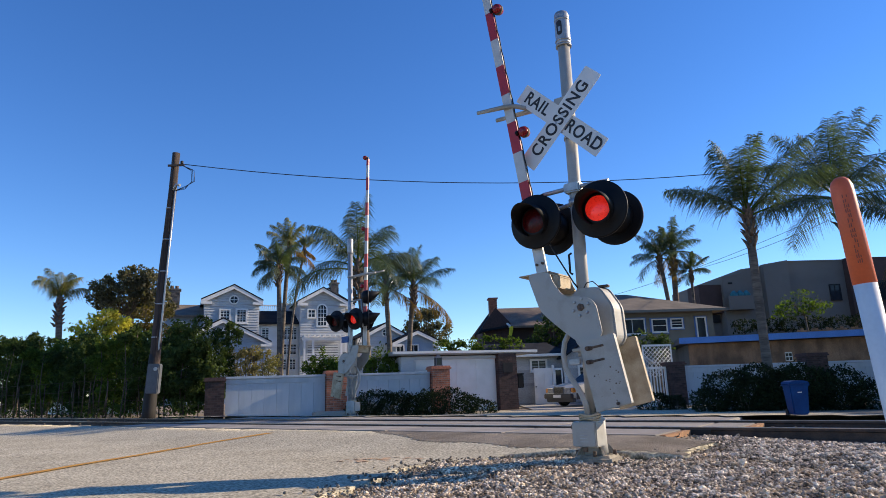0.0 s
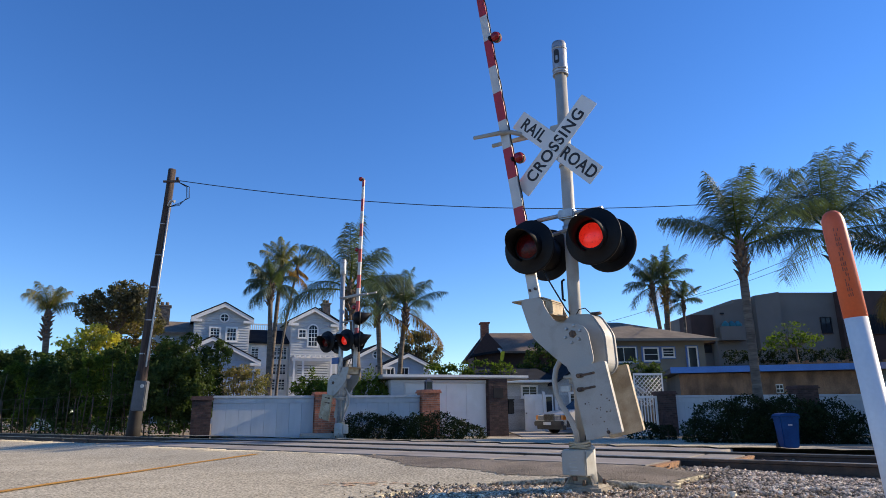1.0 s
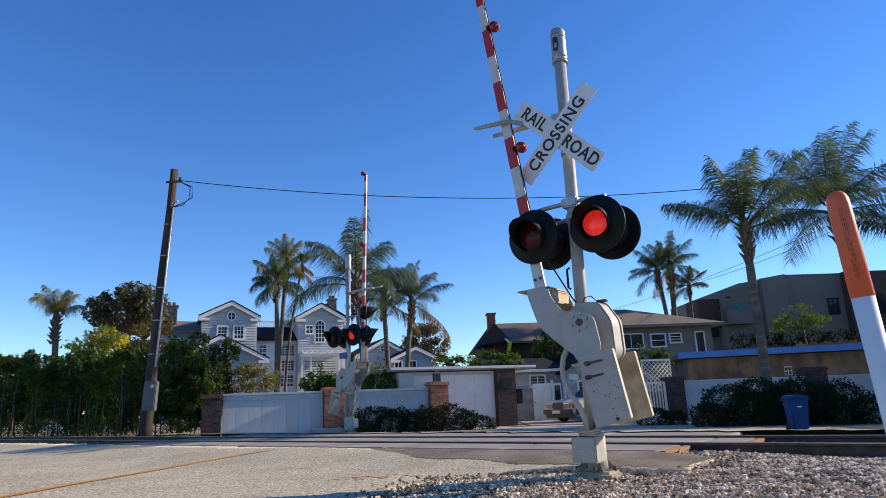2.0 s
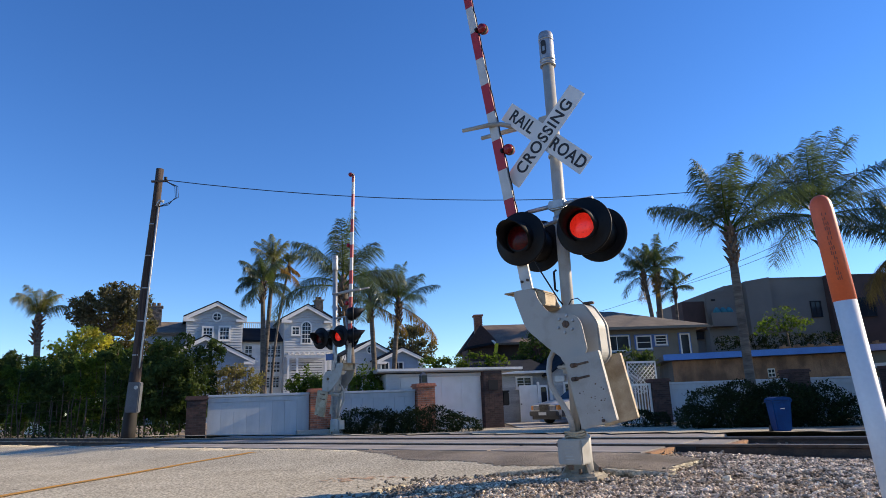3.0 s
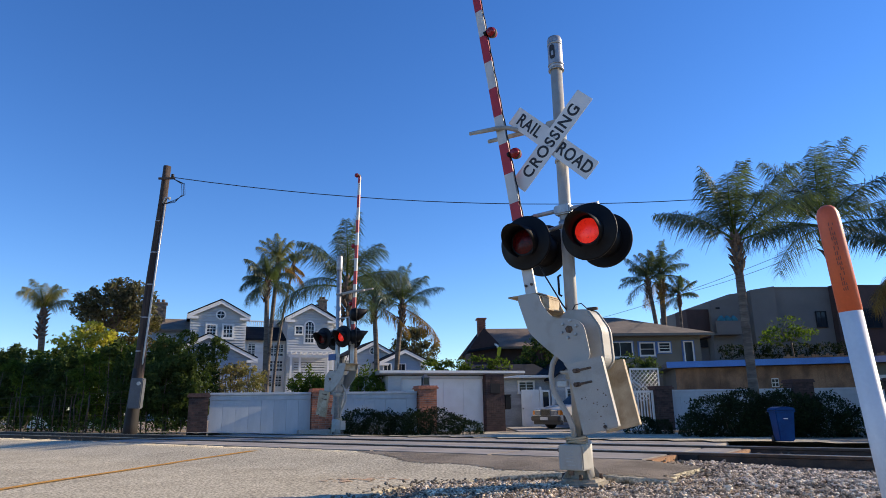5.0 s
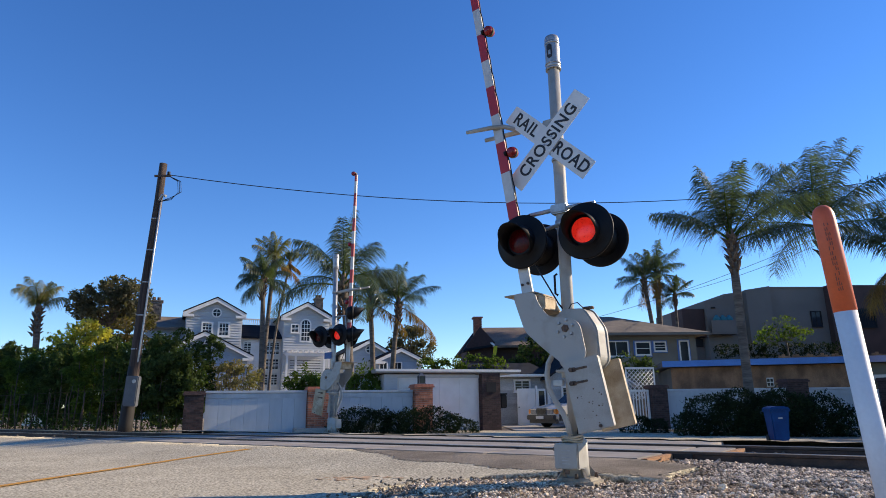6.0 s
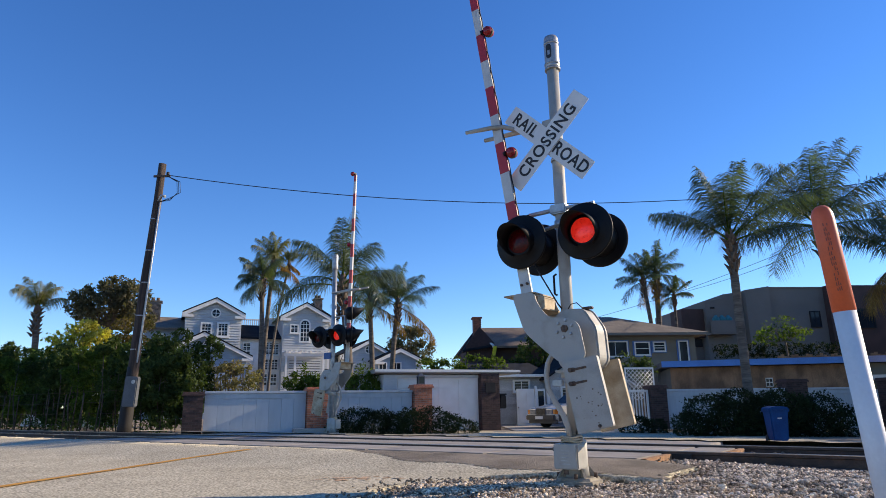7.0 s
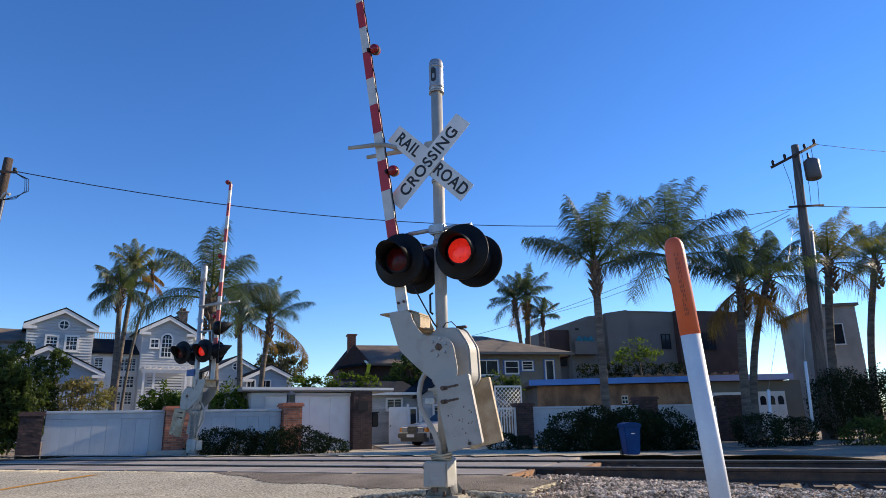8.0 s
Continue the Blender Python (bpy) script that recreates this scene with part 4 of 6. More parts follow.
def apron_level(x, y):
    d = x * N.x + y * N.y
    return max(land(x, y) + 0.03, (RAIL_Z - 0.012) * (1 - step(12.2, 15.5, d)) + far_level(x) * step(12.2, 15.5, d))


sheet("far_pavement", line(-11, 15, 0.5), line(10, 28, 0.5), apron_level, M_ASPHALT, keep=on_apron, label="sunlit grey asphalt on the far side of the track", category="pavement")
sheet("driveway", line(2.6, 13, 0.8), line(24.6, 40, 0.8), lambda x, y: land(x, y) + 0.035, M_DRIVE, keep=lambda x, y: y > 25 + 0.14 * x - 0.6, label="pale concrete driveway behind the gate", category="driveway")

# ---- garden walls, in a frame turned to the street ----
STREET = pose(0, 25, 0, 0, 0, 8)
WEST = pose(0, 25, 0, 0, 0, 20)      # the stretch of wall and garage that faces the sun
BASE_Z = -0.12


def board_wall(x0, x1, ztop, label, base=-0.2, side=STREET):
    w = thing("garden_wall", label, "garden wall", side, "painted garden walls")
    part("wall_core", boxm(x0, x1, 0.02, 0.14, base, ztop - 0.12), M_FENCE, w)
    n = max(2, round((x1 - x0) / 0.42))
    me = None
    for k in range(n):
        a, b = x0 + (x1 - x0) * k / n, x0 + (x1 - x0) * (k + 1) / n
        if me is None:
            o = part("board", boxm(0.003, (x1 - x0) / n - 0.003, -0.012, 0.018, base, ztop - 0.26, bevel=0.002), M_FENCE, w)
            me = o.data
        else:
            o = new("board", me)
            o.parent = w
        o.location = (a, 0, 0)
    part("fascia_board", boxm(x0, x1, -0.03, 0.018, ztop - 0.25, ztop - 0.09, bevel=0.005), M_FENCE, w)
    part("coping", boxm(x0 - 0.01, x1 + 0.01, -0.08, 0.22, ztop - 0.085, ztop, bevel=0.015), M_FENCE, w, "wide pale coping board")
    return w


def brick_pier(x0, x1, z0, z1, brick, label, depth=0.66, side=STREET):
    p = thing("brick_pillar", label, "brick pillar", side, "brick pillars of the garden wall")
    bricks("brick_courses", p, x0, x1, -0.25, -0.25 + depth, z0, z1 - 0.12, brick)
    bm = bmesh.new()
    box(bm, x0 - 0.05, x1 + 0.05, -0.30, -0.2 + depth, z1 - 0.12, z1 - 0.06)
    box(bm, x0 - 0.02, x1 + 0.02, -0.27, -0.23 + depth, z1 - 0.06, z1)
    part("pillar_cap", bm, brick, p, "stepped brick cap")
    return p


board_wall(-8.57, -5.22, 1.44, "pale blue-grey board wall with a wide coping", side=WEST)
board_wall(-4.50, -1.32, 1.44, "pale blue-grey board wall beside a shrub", side=WEST)
board_wall(8.82, 17.5, 1.37, "pale blue-grey garden wall in shade behind shrubs", base=-0.4)
# red brick standing in shade, darkened through its brick colour
brick_pier(-9.23, -8.61, -0.1, 1.42, M_DARKSHADEBRICK, "shaded red brick pillar at the wall's end", side=WEST)
brick_pier(-5.2, -4.48, -0.1, 1.56, M_BRICK, "sunlit red brick pillar in the garden wall", side=WEST)
brick_pier(-1.29, -0.6, -0.1, 1.64, M_BRICK, "sunlit red brick pillar with a lantern on it", side=WEST)
brick_pier(5.22, 5.56, -0.3, 1.42, M_BRICK, "slim brick gate pillar")
# shade on this gate pillar comes from the dark brick colour
brick_pier(8.16, 8.80, -0.3, 1.53, M_DARKSHADEBRICK, "shaded brick gate pillar")
brick_pier(18.6, 19.6, -0.4, 1.75, M_DARKSHADEBRICK, "dark brick pillar beside a garage")
brick_pier(14.0, 14.9, -0.4, 1.72, M_DARKSHADEBRICK, "dark brick pillar behind shrubs")
pad = thing("pillar_footing", "pale concrete footing slab at a brick pillar", "footing", WEST)
part("slab", boxm(-5.7, -4.3, -0.85, -0.25, -0.1, 0.17, bevel=0.02), M_DRIVE, pad)

lan = thing("pillar_lantern", "small glass lantern on a brick pillar", "lantern", WEST @ pose(-0.945, 0.08, 1.64))
part("lantern_base", boxm(-0.13, 0.13, -0.13, 0.13, 0, 0.04), M_GREYBOX, lan)
part("lantern_glass", boxm(-0.1, 0.1, -0.1, 0.1, 0.04, 0.3), M_GLASS, lan)
for sx in (-1, 1):
    for sy in (-1, 1):
        part("lantern_bar", boxm(sx * 0.11 - 0.012, sx * 0.11 + 0.012, sy * 0.11 - 0.012, sy * 0.11 + 0.012, 0.04, 0.3), M_GREYBOX, lan)
bm = bmesh.new()
bmesh.ops.create_cone(bm, cap_ends=True, segments=4, radius1=0.2, radius2=0.03, depth=0.13, matrix=pose(0, 0, 0.365, 0, 0, 45))
part("lantern_roof", bm, M_GREYBOX, lan)

# sliding gate with upright bars
gate = thing("driveway_gate", "white painted steel gate with upright bars", "gate", STREET)
for z0, z1 in ((-0.16, 0.02), (1.28, 1.36)):
    part("gate_rail", boxm(5.62, 8.12, 0.02, 0.08, z0, z1, bevel=0.006), M_TRIM, gate)
for x in (5.62, 6.82, 8.06):
    part("gate_stile", boxm(x, x + 0.08, 0.015, 0.085, -0.16, 1.36, bevel=0.006), M_TRIM, gate)
bar = None
for k in range(19):
    x = 5.78 + 0.122 * k
    if bar is None:
        o = part("gate_bar", boxm(-0.018, 0.018, 0.03, 0.066, 0.0, 1.30), M_TRIM, gate)
        bar = o.data
    else:
        o = new("gate_bar", bar)
        o.parent = gate
    o.location = (x, 0, 0)

# ---- flat-roofed garage ----
gar = thing("garage", "flat-roofed garage with a white panelled door", "garage", WEST @ pose(0, -1.1, 0) @ Matrix.Diagonal((0.96, 1, 0.985, 1)))
part("side_wall", boxm(-2.2, -1.65, 2.25, 9.0, -0.3, 2.1), M_SIDING, gar)
part("side_wall", boxm(1.95, 2.75, 2.75, 9.0, -0.3, 2.1), M_SIDING, gar)
part("back_wall", boxm(-1.65, 1.95, 8.8, 9.0, -0.3, 2.1), M_SIDING, gar)
part("lintel", boxm(-1.65, 1.95, 2.25, 2.5, 1.97, 2.1), M_SIDING, gar)
part("roof", boxm(-2.6, 3.78, 2.0, 9.3, 2.14, 2.30, bevel=0.02), M_DRIVE, gar, "thin flat roof with a pale fascia")
part("roof_edge", boxm(-2.62, 3.8, 1.97, 2.03, 2.20, 2.29), M_TRIM, gar)
door = part("garage_door", boxm(-1.65, 1.95, 2.32, 2.36, -0.1, 1.97), M_TRIM, gar, "white sectional garage door with raised panels")
for r in range(5):
    for c_ in range(4):
        x0, z0 = -1.60 + 0.885 * c_, 0.02 + 0.385 * r
        part("door_panel", boxm(x0, x0 + 0.83, 2.30, 2.325, z0, z0 + 0.335, bevel=0.01), M_TRIM, door)
gp = thing("garage_pillar", "broad dark brick pillar under the garage roof", "brick pillar", WEST @ pose(0.08, 0, 0))
bricks("brick_courses", gp, 1.80, 2.62, 0.9, 1.6, -0.3, 2.12, M_DARKSHADEBRICK)
part("number_board", boxm(1.98, 2.42, 0.87, 0.9, 1.35, 1.75, bevel=0.01), M_DARKIN, gp, "dark plate on the pillar")
mb = thing("mailbox", "black steel mailbox on a brick pillar", "mailbox", WEST @ pose(0.18, 0, 0))
part("box_body", boxm(2.52, 2.80, 0.9, 1.2, 0.72, 1.25, bevel=0.03), M_BLACK, mb)
part("box_flap", boxm(2.50, 2.82, 0.87, 1.22, 1.25, 1.31, bevel=0.02), M_BLACK, mb)

# ---- shingled cottage and the white side door ----
cot = thing("shingled_cottage", "grey shingled cottage with a dark roof", "house", STREET)
part("wall", boxm(3.2, 6.1, 7.4, 14.5, -0.4, 2.25), M_SHINGLE, cot)
part("wall", prismm([(6.1, -0.4), (9.4, -0.4), (9.4, 2.2), (7.8, 3.3), (6.1, 2.2)], 6.6, 14.5), M_SHINGLE, cot)
lap_siding(cot, 6.1, 9.4, 6.595, -0.2, 2.2, 7.8, 3.3, M_SHINGLE, 0.16)
lap_siding(cot, 3.2, 6.1, 7.395, -0.2, 2.2, None, None, M_SHINGLE, 0.16)
roof_slab(cot, [(2.2, 6.9, 2.35), (6.3, 6.9, 2.35), (6.3, 10.9, 3.15), (2.2, 10.9, 3.15)], 0.12, M_DARKROOF)
roof_slab(cot, [(2.2, 14.9, 2.35), (6.3, 14.9, 2.35), (6.3, 10.9, 3.15), (2.2, 10.9, 3.15)], 0.12, M_DARKROOF)
roof_slab(cot, [(5.85, 6.3, 2.12), (7.8, 6.3, 3.42), (7.8, 15, 3.42), (5.85, 15, 2.12)], 0.1, M_DARKROOF)
roof_slab(cot, [(9.65, 6.3, 2.12), (7.8, 6.3, 3.42), (7.8, 15, 3.42), (9.65, 15, 2.12)], 0.1, M_DARKROOF)
part("corner_board", boxm(5.96, 6.12, 6.56, 6.68, -0.2, 2.25), M_TRIM, cot)
part("gutter", boxm(2.2, 6.3, 6.84, 6.92, 2.2, 2.33, bevel=0.02), M_TRIM, cot)
window(cot, 6.75, 7.25, 1.12, 1.62, 6.56, 1, 1)
window(cot, 7.4, 8.2, 1.12, 1.62, 6.56, 2, 1)
window(cot, 4.55, 5.25, 1.55, 2.0, 7.36, 2, 1)
part("vent_dish", tubem([(4.2, 8.0, 2.5), (4.2, 8.0, 2.72), (4.2, 8.0, 2.75)], [0.05, 0.05, 0.28], 16), M_GREYBOX, cot)
sd = thing("side_door", "white panelled garden door standing ajar", "door", STREET)
part("door_leaf", boxm(4.42, 5.32, 6.5, 6.55, -0.15, 1.62, bevel=0.006), M_TRIM, sd)
for z0, z1 in ((0.0, 0.65), (0.8, 1.45)):
    for x0 in (4.52, 4.92):
        part("door_panel", boxm(x0, x0 + 0.3, 6.475, 6.505, z0, z1, bevel=0.01), M_TRIM, sd)
part("door_handle", boxm(4.46, 4.5, 6.42, 6.5, 0.7, 0.76), M_BLACK, sd)
part("door_post", boxm(5.34, 5.44, 6.48, 6.6, -0.15, 1.75), M_TRIM, sd)
part("side_panel", boxm(5.44, 5.85, 6.5, 6.55, -0.15, 1.6), M_TRIM, sd)
part("side_glass", boxm(5.5, 5.78, 6.485, 6.5, 0.3, 1.5), M_GLASS, sd)

# ---- small blue-grey garage behind the gate ----
bg = thing("back_garage", "small blue-grey gabled garage with a window row", "garage", STREET)
part("wall", prismm([(9.6, -0.4), (12.7, -0.4), (12.7, 1.95), (11.05, 2.75), (9.6, 2.0)], 12, 17), M_BLUESIDING, bg)
lap_siding(bg, 9.6, 12.7, 11.996, -0.2, 1.97, 11.05, 2.75, M_BLUESIDING)
roof_slab(bg, [(9.3, 11.6, 1.98), (11.05, 11.6, 2.9), (11.05, 17, 2.9), (9.3, 17, 1.98)], 0.1, M_TRIM)
roof_slab(bg, [(13.0, 11.6, 1.9), (11.05, 11.6, 2.9), (11.05, 17, 2.9), (13.0, 17, 1.9)], 0.1, M_TRIM)
part("garage_door", boxm(9.95, 12.3, 11.9, 11.97, -0.2, 1.92), M_TRIM, bg)
for k in range(4):
    part("door_pane", boxm(10.02 + 0.57 * k, 10.5 + 0.57 * k, 11.87, 11.9, 1.35, 1.75), M_GLASS, bg)
lat = thing("lattice_screen", "white diagonal lattice screen beside the garage", "lattice", pose(8.4, 28.3, 0, 0, 0, 8))
bm = bmesh.new()
part("lattice_frame", boxm(-0.65, 0.65, -0.02, 0.02, 2.28, 2.36), M_TRIM, lat)
part("lattice_frame", boxm(-0.65, 0.65, -0.02, 0.02, 0.0, 0.06), M_TRIM, lat)
for x in (-0.65, 0.61):
    part("lattice_post", boxm(x, x + 0.05, -0.025, 0.025, -0.3, 2.36), M_TRIM, lat)
for k in range(22):
    for s in (-1, 1):
        c0 = -1.9 + 0.19 * k
        pts = []
        for t in (0, 1):
            pts.append((c0 + 1.3 * t if s > 0 else -c0 - 1.3 * t, s * 0.008, 0.98 + 1.3 * t))
        (xa, ya, za), (xb, yb, zb) = pts
        lo, hi = max(-0.62, min(xa, xb)), min(0.62, max(xa, xb))
        if hi - lo > 0.1:
            zz = lambda x: za + (zb - za) * (x - xa) / (xb - xa)
            part("lattice_slat", tubem([(lo, ya, zz(lo)), (hi, ya, zz(hi))], 0.016, 4), M_TRIM, lat)

# ---- grey gabled house ----
HOUSE = Matrix.Translation((0, 0, 0.82)) @ Matrix.Scale(1.3, 4) @ Matrix.Translation((0, 0, -0.82)) @ pose(-14, 48, 0, 0, 0, 23)
ho = thing("gabled_house", "large grey clapboard house with white trim and dark roofs", "house", HOUSE)
gable_block(ho, -5.0, -1.13, 0, 7, 7.72, -2.98, 8.72, M_SIDING, M_SIDING)
gable_block(ho, 1.92, 5.38, 0, 7, 7.72, 3.62, 8.68, M_SIDING, M_SIDING)
gable_block(ho, 2.6, 6.6, 3.0, 9, 7.9, 4.6, 9.1, M_SIDING, M_SIDING)
gable_block(ho, -6.6, -0.75, -1.2, 0, 4.62, -3.72, 6.1, M_BLUESIDING, M_BLUESIDING, over=0.4)
gable_block(ho, 6.95, 11.1, 1.5, 8, 5.0, 9.03, 6.1, M_SIDING, M_SIDING)
gable_block(ho, 9.3, 13.0, -0.3, 4, 4.5, 11.15, 5.35, M_BLUESIDING, M_BLUESIDING)
part("wall", boxm(-1.13, 1.92, 0.9, 6, -0.5, 6.1), M_TRIM, ho)
lap_siding(ho, -1.13, 1.92, 0.895, 2.0, 6.05, None, None, M_TRIM)
roof_slab(ho, [(-1.25, 0.5, 6.12), (2.0, 0.5, 6.12), (2.0, 3.8, 7.4), (-1.25, 3.8, 7.4)], 0.14, M_DARKROOF)
part("wall", boxm(-7.7, -5.0, 1.5, 7, -0.5, 6.7), M_BLUESIDING, ho)
roof_slab(ho, [(-8.0, 1.0, 6.7), (-5.0, 1.0, 6.7), (-5.0, 4.5, 7.9), (-8.0, 4.5, 7.9)], 0.14, M_GREYROOF)
window(ho, -6.9, -6.4, 5.5, 6.2, 1.46, 2, 2)
part("parapet", boxm(1.0, 2.3, 4.2, 4.4, 7.2, 8.1), M_SIDING, ho)
for k in range(11):
    part("deck_baluster", boxm(-0.86 + 0.16 * k, -0.80 + 0.16 * k, 4.2, 4.26, 7.25, 7.95), M_TRIM, ho)
part("deck_rail", boxm(-0.95, 1.0, 4.18, 4.28, 7.86, 7.95), M_TRIM, ho)
round_window(ho, -2.96, 7.72, 0.26, -0.04)
round_window(ho, -3.42, 5.33, 0.26, -1.24)
round_window(ho, 9.08, 5.42, 0.25, 1.46)
window(ho, -3.84, -3.26, 6.2, 6.92, -0.04, 3, 3, 0.12)
window(ho, -2.7, -2.1, 6.1, 6.95, -0.04, 3, 3, 0.13)
window(ho, 2.52, 3.0, 6.5, 7.02, -0.04, 2, 2)
window(ho, 3.26, 3.88, 5.85, 7.42, -0.04, 3, 5, 0.12, arch=True)
for x0, x1, z0, z1, nx, nz in ((-0.8, -0.33, 4.85, 5.7, 2, 3), (0.38, 1.02, 4.85, 5.72, 3, 3), (1.10, 1.76, 4.85, 5.72, 3, 3), (0.38, 1.02, 3.75, 4.5, 3, 3),
                               (1.10, 1.74, 3.75, 4.5, 3, 3), (0.38, 1.0, 2.58, 3.4, 3, 3), (1.08, 1.7, 2.58, 3.4, 3, 3), (-0.8, -0.33, 3.0, 3.9, 2, 3)):
    window(ho, x0, x1, z0, z1, 0.86, nx, nz, 0.06)
window(ho, 9.45, 10.0, 3.72, 4.25, -0.36, 2, 1, 0.08)
window(ho, 10.55, 11.2, 3.72, 4.25, -0.36, 2, 1, 0.08)
# flat dark panel paints the shade inside the porch
part("porch_opening", boxm(2.5, 4.8, -0.02, 0.02, 1.0, 4.45), M_DARKIN, ho)
per = part("pergola_beam", boxm(1.85, 5.2, -1.5, -1.38, 4.6, 4.82, bevel=0.01), M_TRIM, ho, "white pergola over the porch")
for k in range(9):
    part("pergola_rafter", boxm(1.95 + 0.38 * k, 2.03 + 0.38 * k, -1.75, -0.03, 4.82, 4.98), M_TRIM, per)
for x in (1.95, 2.6, 4.7, 5.05):
    part("porch_column", boxm(x, x + 0.14, -1.5, -1.36, 0, 4.6), M_TRIM, per)
for x0, x1, y, z0, z1, mm in ((-7.6, -6.72, 3.2, 6.5, 8.85, M_STONEWORK), (4.72, 5.36, 2.2, 7.5, 9.5, M_STONEWORK)):
    ch = part("chimney", boxm(x0 + 0.03, x1 - 0.03, y + 0.03, y + 0.87, z0, z1), mm, ho, "rough stone chimney")
    bm = bmesh.new()
    rng = random.Random(int(x0 * 10))
    z = z0
    while z < z1 - 0.1:
        h = rng.uniform(0.12, 0.2)
        x = x0
        while x < x1 - 0.05:
            w = min(rng.uniform(0.14, 0.3), x1 - x)
            box(bm, x + 0.012, x + w - 0.012, y + rng.uniform(-0.03, 0.01), y + 0.1, z + 0.012, min(z + h, z1) - 0.012)
            x += w
        z += h
    part("chimney_stones", bm, mm, ch)["kind"] = "stuff"
    part("chimney_cap", boxm(x0 - 0.06, x1 + 0.06, y - 0.06, y + 0.95, z1, z1 + 0.12, bevel=0.02), mm, ch)
    for k in (0.3, 0.7):
        part("chimney_pot", tubem([(x0 + (x1 - x0) * k, y + 0.4, z1 + 0.1), (x0 + (x1 - x0) * k, y + 0.4, z1 + 0.38)], 0.13, 10), M_RUST, ch)

# ---- brown-roofed house with a brick chimney ----
MID = pose(8, 40, 0, 0, 0, 4)
bh = thing("brown_roof_house", "shaded house with a sunlit brown shingle roof and brick chimney", "house", MID)
# this wall lies in shade, drawn by a dark brown colour
part("wall", boxm(-6.2, -0.5, 2.2, 9.5, -0.5, 4.6), M_BROWNSTUCCO_SHADE, bh, "shaded wall with its shade put into dark brown")
part("gable_wall", prismm([(-6.5, 3.0), (-4.6, 3.0), (-4.6, 4.7), (-5.6, 5.8), (-6.5, 4.6)], 1.9, 2.2), M_DARKSHADEBRICK, bh)
roof_slab(bh, [(-4.85, 1.5, 4.55), (0.5, 1.5, 4.55), (0.5, 5.0, 6.1), (-5.45, 5.0, 6.1)], 0.14, M_BROWNROOF)
roof_slab(bh, [(0.5, 10, 4.5), (-6.6, 10, 4.5), (-5.45, 5.0, 6.1), (0.5, 5.0, 6.1)], 0.14, M_BROWNROOF)
roof_slab(bh, [(-4.85, 1.5, 4.58), (-5.45, 5.0, 6.13), (-6.75, 5.0, 4.3), (-6.75, 1.5, 4.3)], 0.12, M_DARKROOF)
part("rake_board", tubem([(-4.8, 1.44, 4.5), (-5.5, 4.9, 6.08)], 0.09, 4), M_TRIM, bh)
bk = part("brick_chimney", boxm(-5.85, -5.35, 3.05, 3.75, 3.0, 6.5), M_MORTAR, bh, "tall red brick chimney")
bm = bmesh.new()
for k in range(44):
    z = 3.2 + 0.075 * k
    for c_ in range(3):
        a = -5.87 + 0.18 * c_ - (0.09 if k % 2 else 0)
        box(bm, max(-5.88, a + 0.006), min(-5.32, a + 0.174), 3.0, 3.06, z + 0.006, z + 0.069)
part("chimney_bricks", bm, M_BRICK, bk)["kind"] = "stuff"
part("chimney_top", boxm(-5.93, -5.27, 2.96, 3.84, 6.5, 6.6, bevel=0.015), M_BRICK, bk)

# bright cloth hung from the eaves
M_CLOTH = mat("bright_yellow_cloth", (0.75, 0.62, 0.03), (0.6, 0.5, 0.03), scale=4, rough=0.8)
yc = thing("yellow_cloth", "small bright yellow cloth hanging from dark eaves", "cloth", MID @ pose(-4.75, 1.42, 4.5))
bm = bmesh.new()
prism(bm, [(-0.06, 0.0), (0.16, 0.02), (0.12, -0.3), (0.03, -0.62), (-0.1, -0.72), (-0.14, -0.4)], -0.02, 0.02, 0.008)
part("cloth_sheet", bm, M_CLOTH, yc)
part("tie_cord", tubem([(0.05, 0, -0.02), (0.05, 0.06, 0.06)], 0.012, 6), M_CABLE, yc)

# ---- low house with a hip roof ----
hh = thing("hip_roof_house", "olive-grey house with a hip roof and blue-trimmed windows", "house", MID)
part("wall", boxm(-0.6, 7.72, 0, 8, -0.5, 5.05), M_OLIVE, hh)
apex_a, apex_b = (2.75, 3.6, 6.62), (3.6, 3.6, 6.62)
c00, c10, c11, c01 = (-1.3, -0.7, 5.08), (8.35, -0.7, 5.08), (8.35, 8.6, 5.08), (-1.3, 8.6, 5.08)
for pts in ((c00, c10, apex_b, apex_a), (c10, c11, apex_b), (c11, c01, apex_a, apex_b), (c01, c00, apex_a)):
    roof_slab(hh, pts, 0.14, M_GREYROOF)
part("fascia", boxm(-1.3, 8.35, -0.76, -0.70, 4.92, 5.05), M_OLIVE, hh)
M_BLUETRIM = mat("blue_window_trim", (0.10, 0.20, 0.45), (0.08, 0.16, 0.36), rough=0.6)
for x0, x1, z0, z1, nx, nz in ((1.85, 3.30, 3.72, 4.55, 2, 1), (3.86, 4.70, 3.8, 4.5, 1, 2), (5.05, 5.7, 4.02, 4.5, 1, 3), (6.66, 7.15, 3.05, 4.55, 1, 1)):
    fr = window(hh, x0, x1, z0, z1, -0.04, nx, nz, 0.07)
    part("outer_trim", boxm(x0 - 0.16, x1 + 0.16, -0.035, 0.0, z0 - 0.16, z1 + 0.14), M_BLUETRIM, fr)

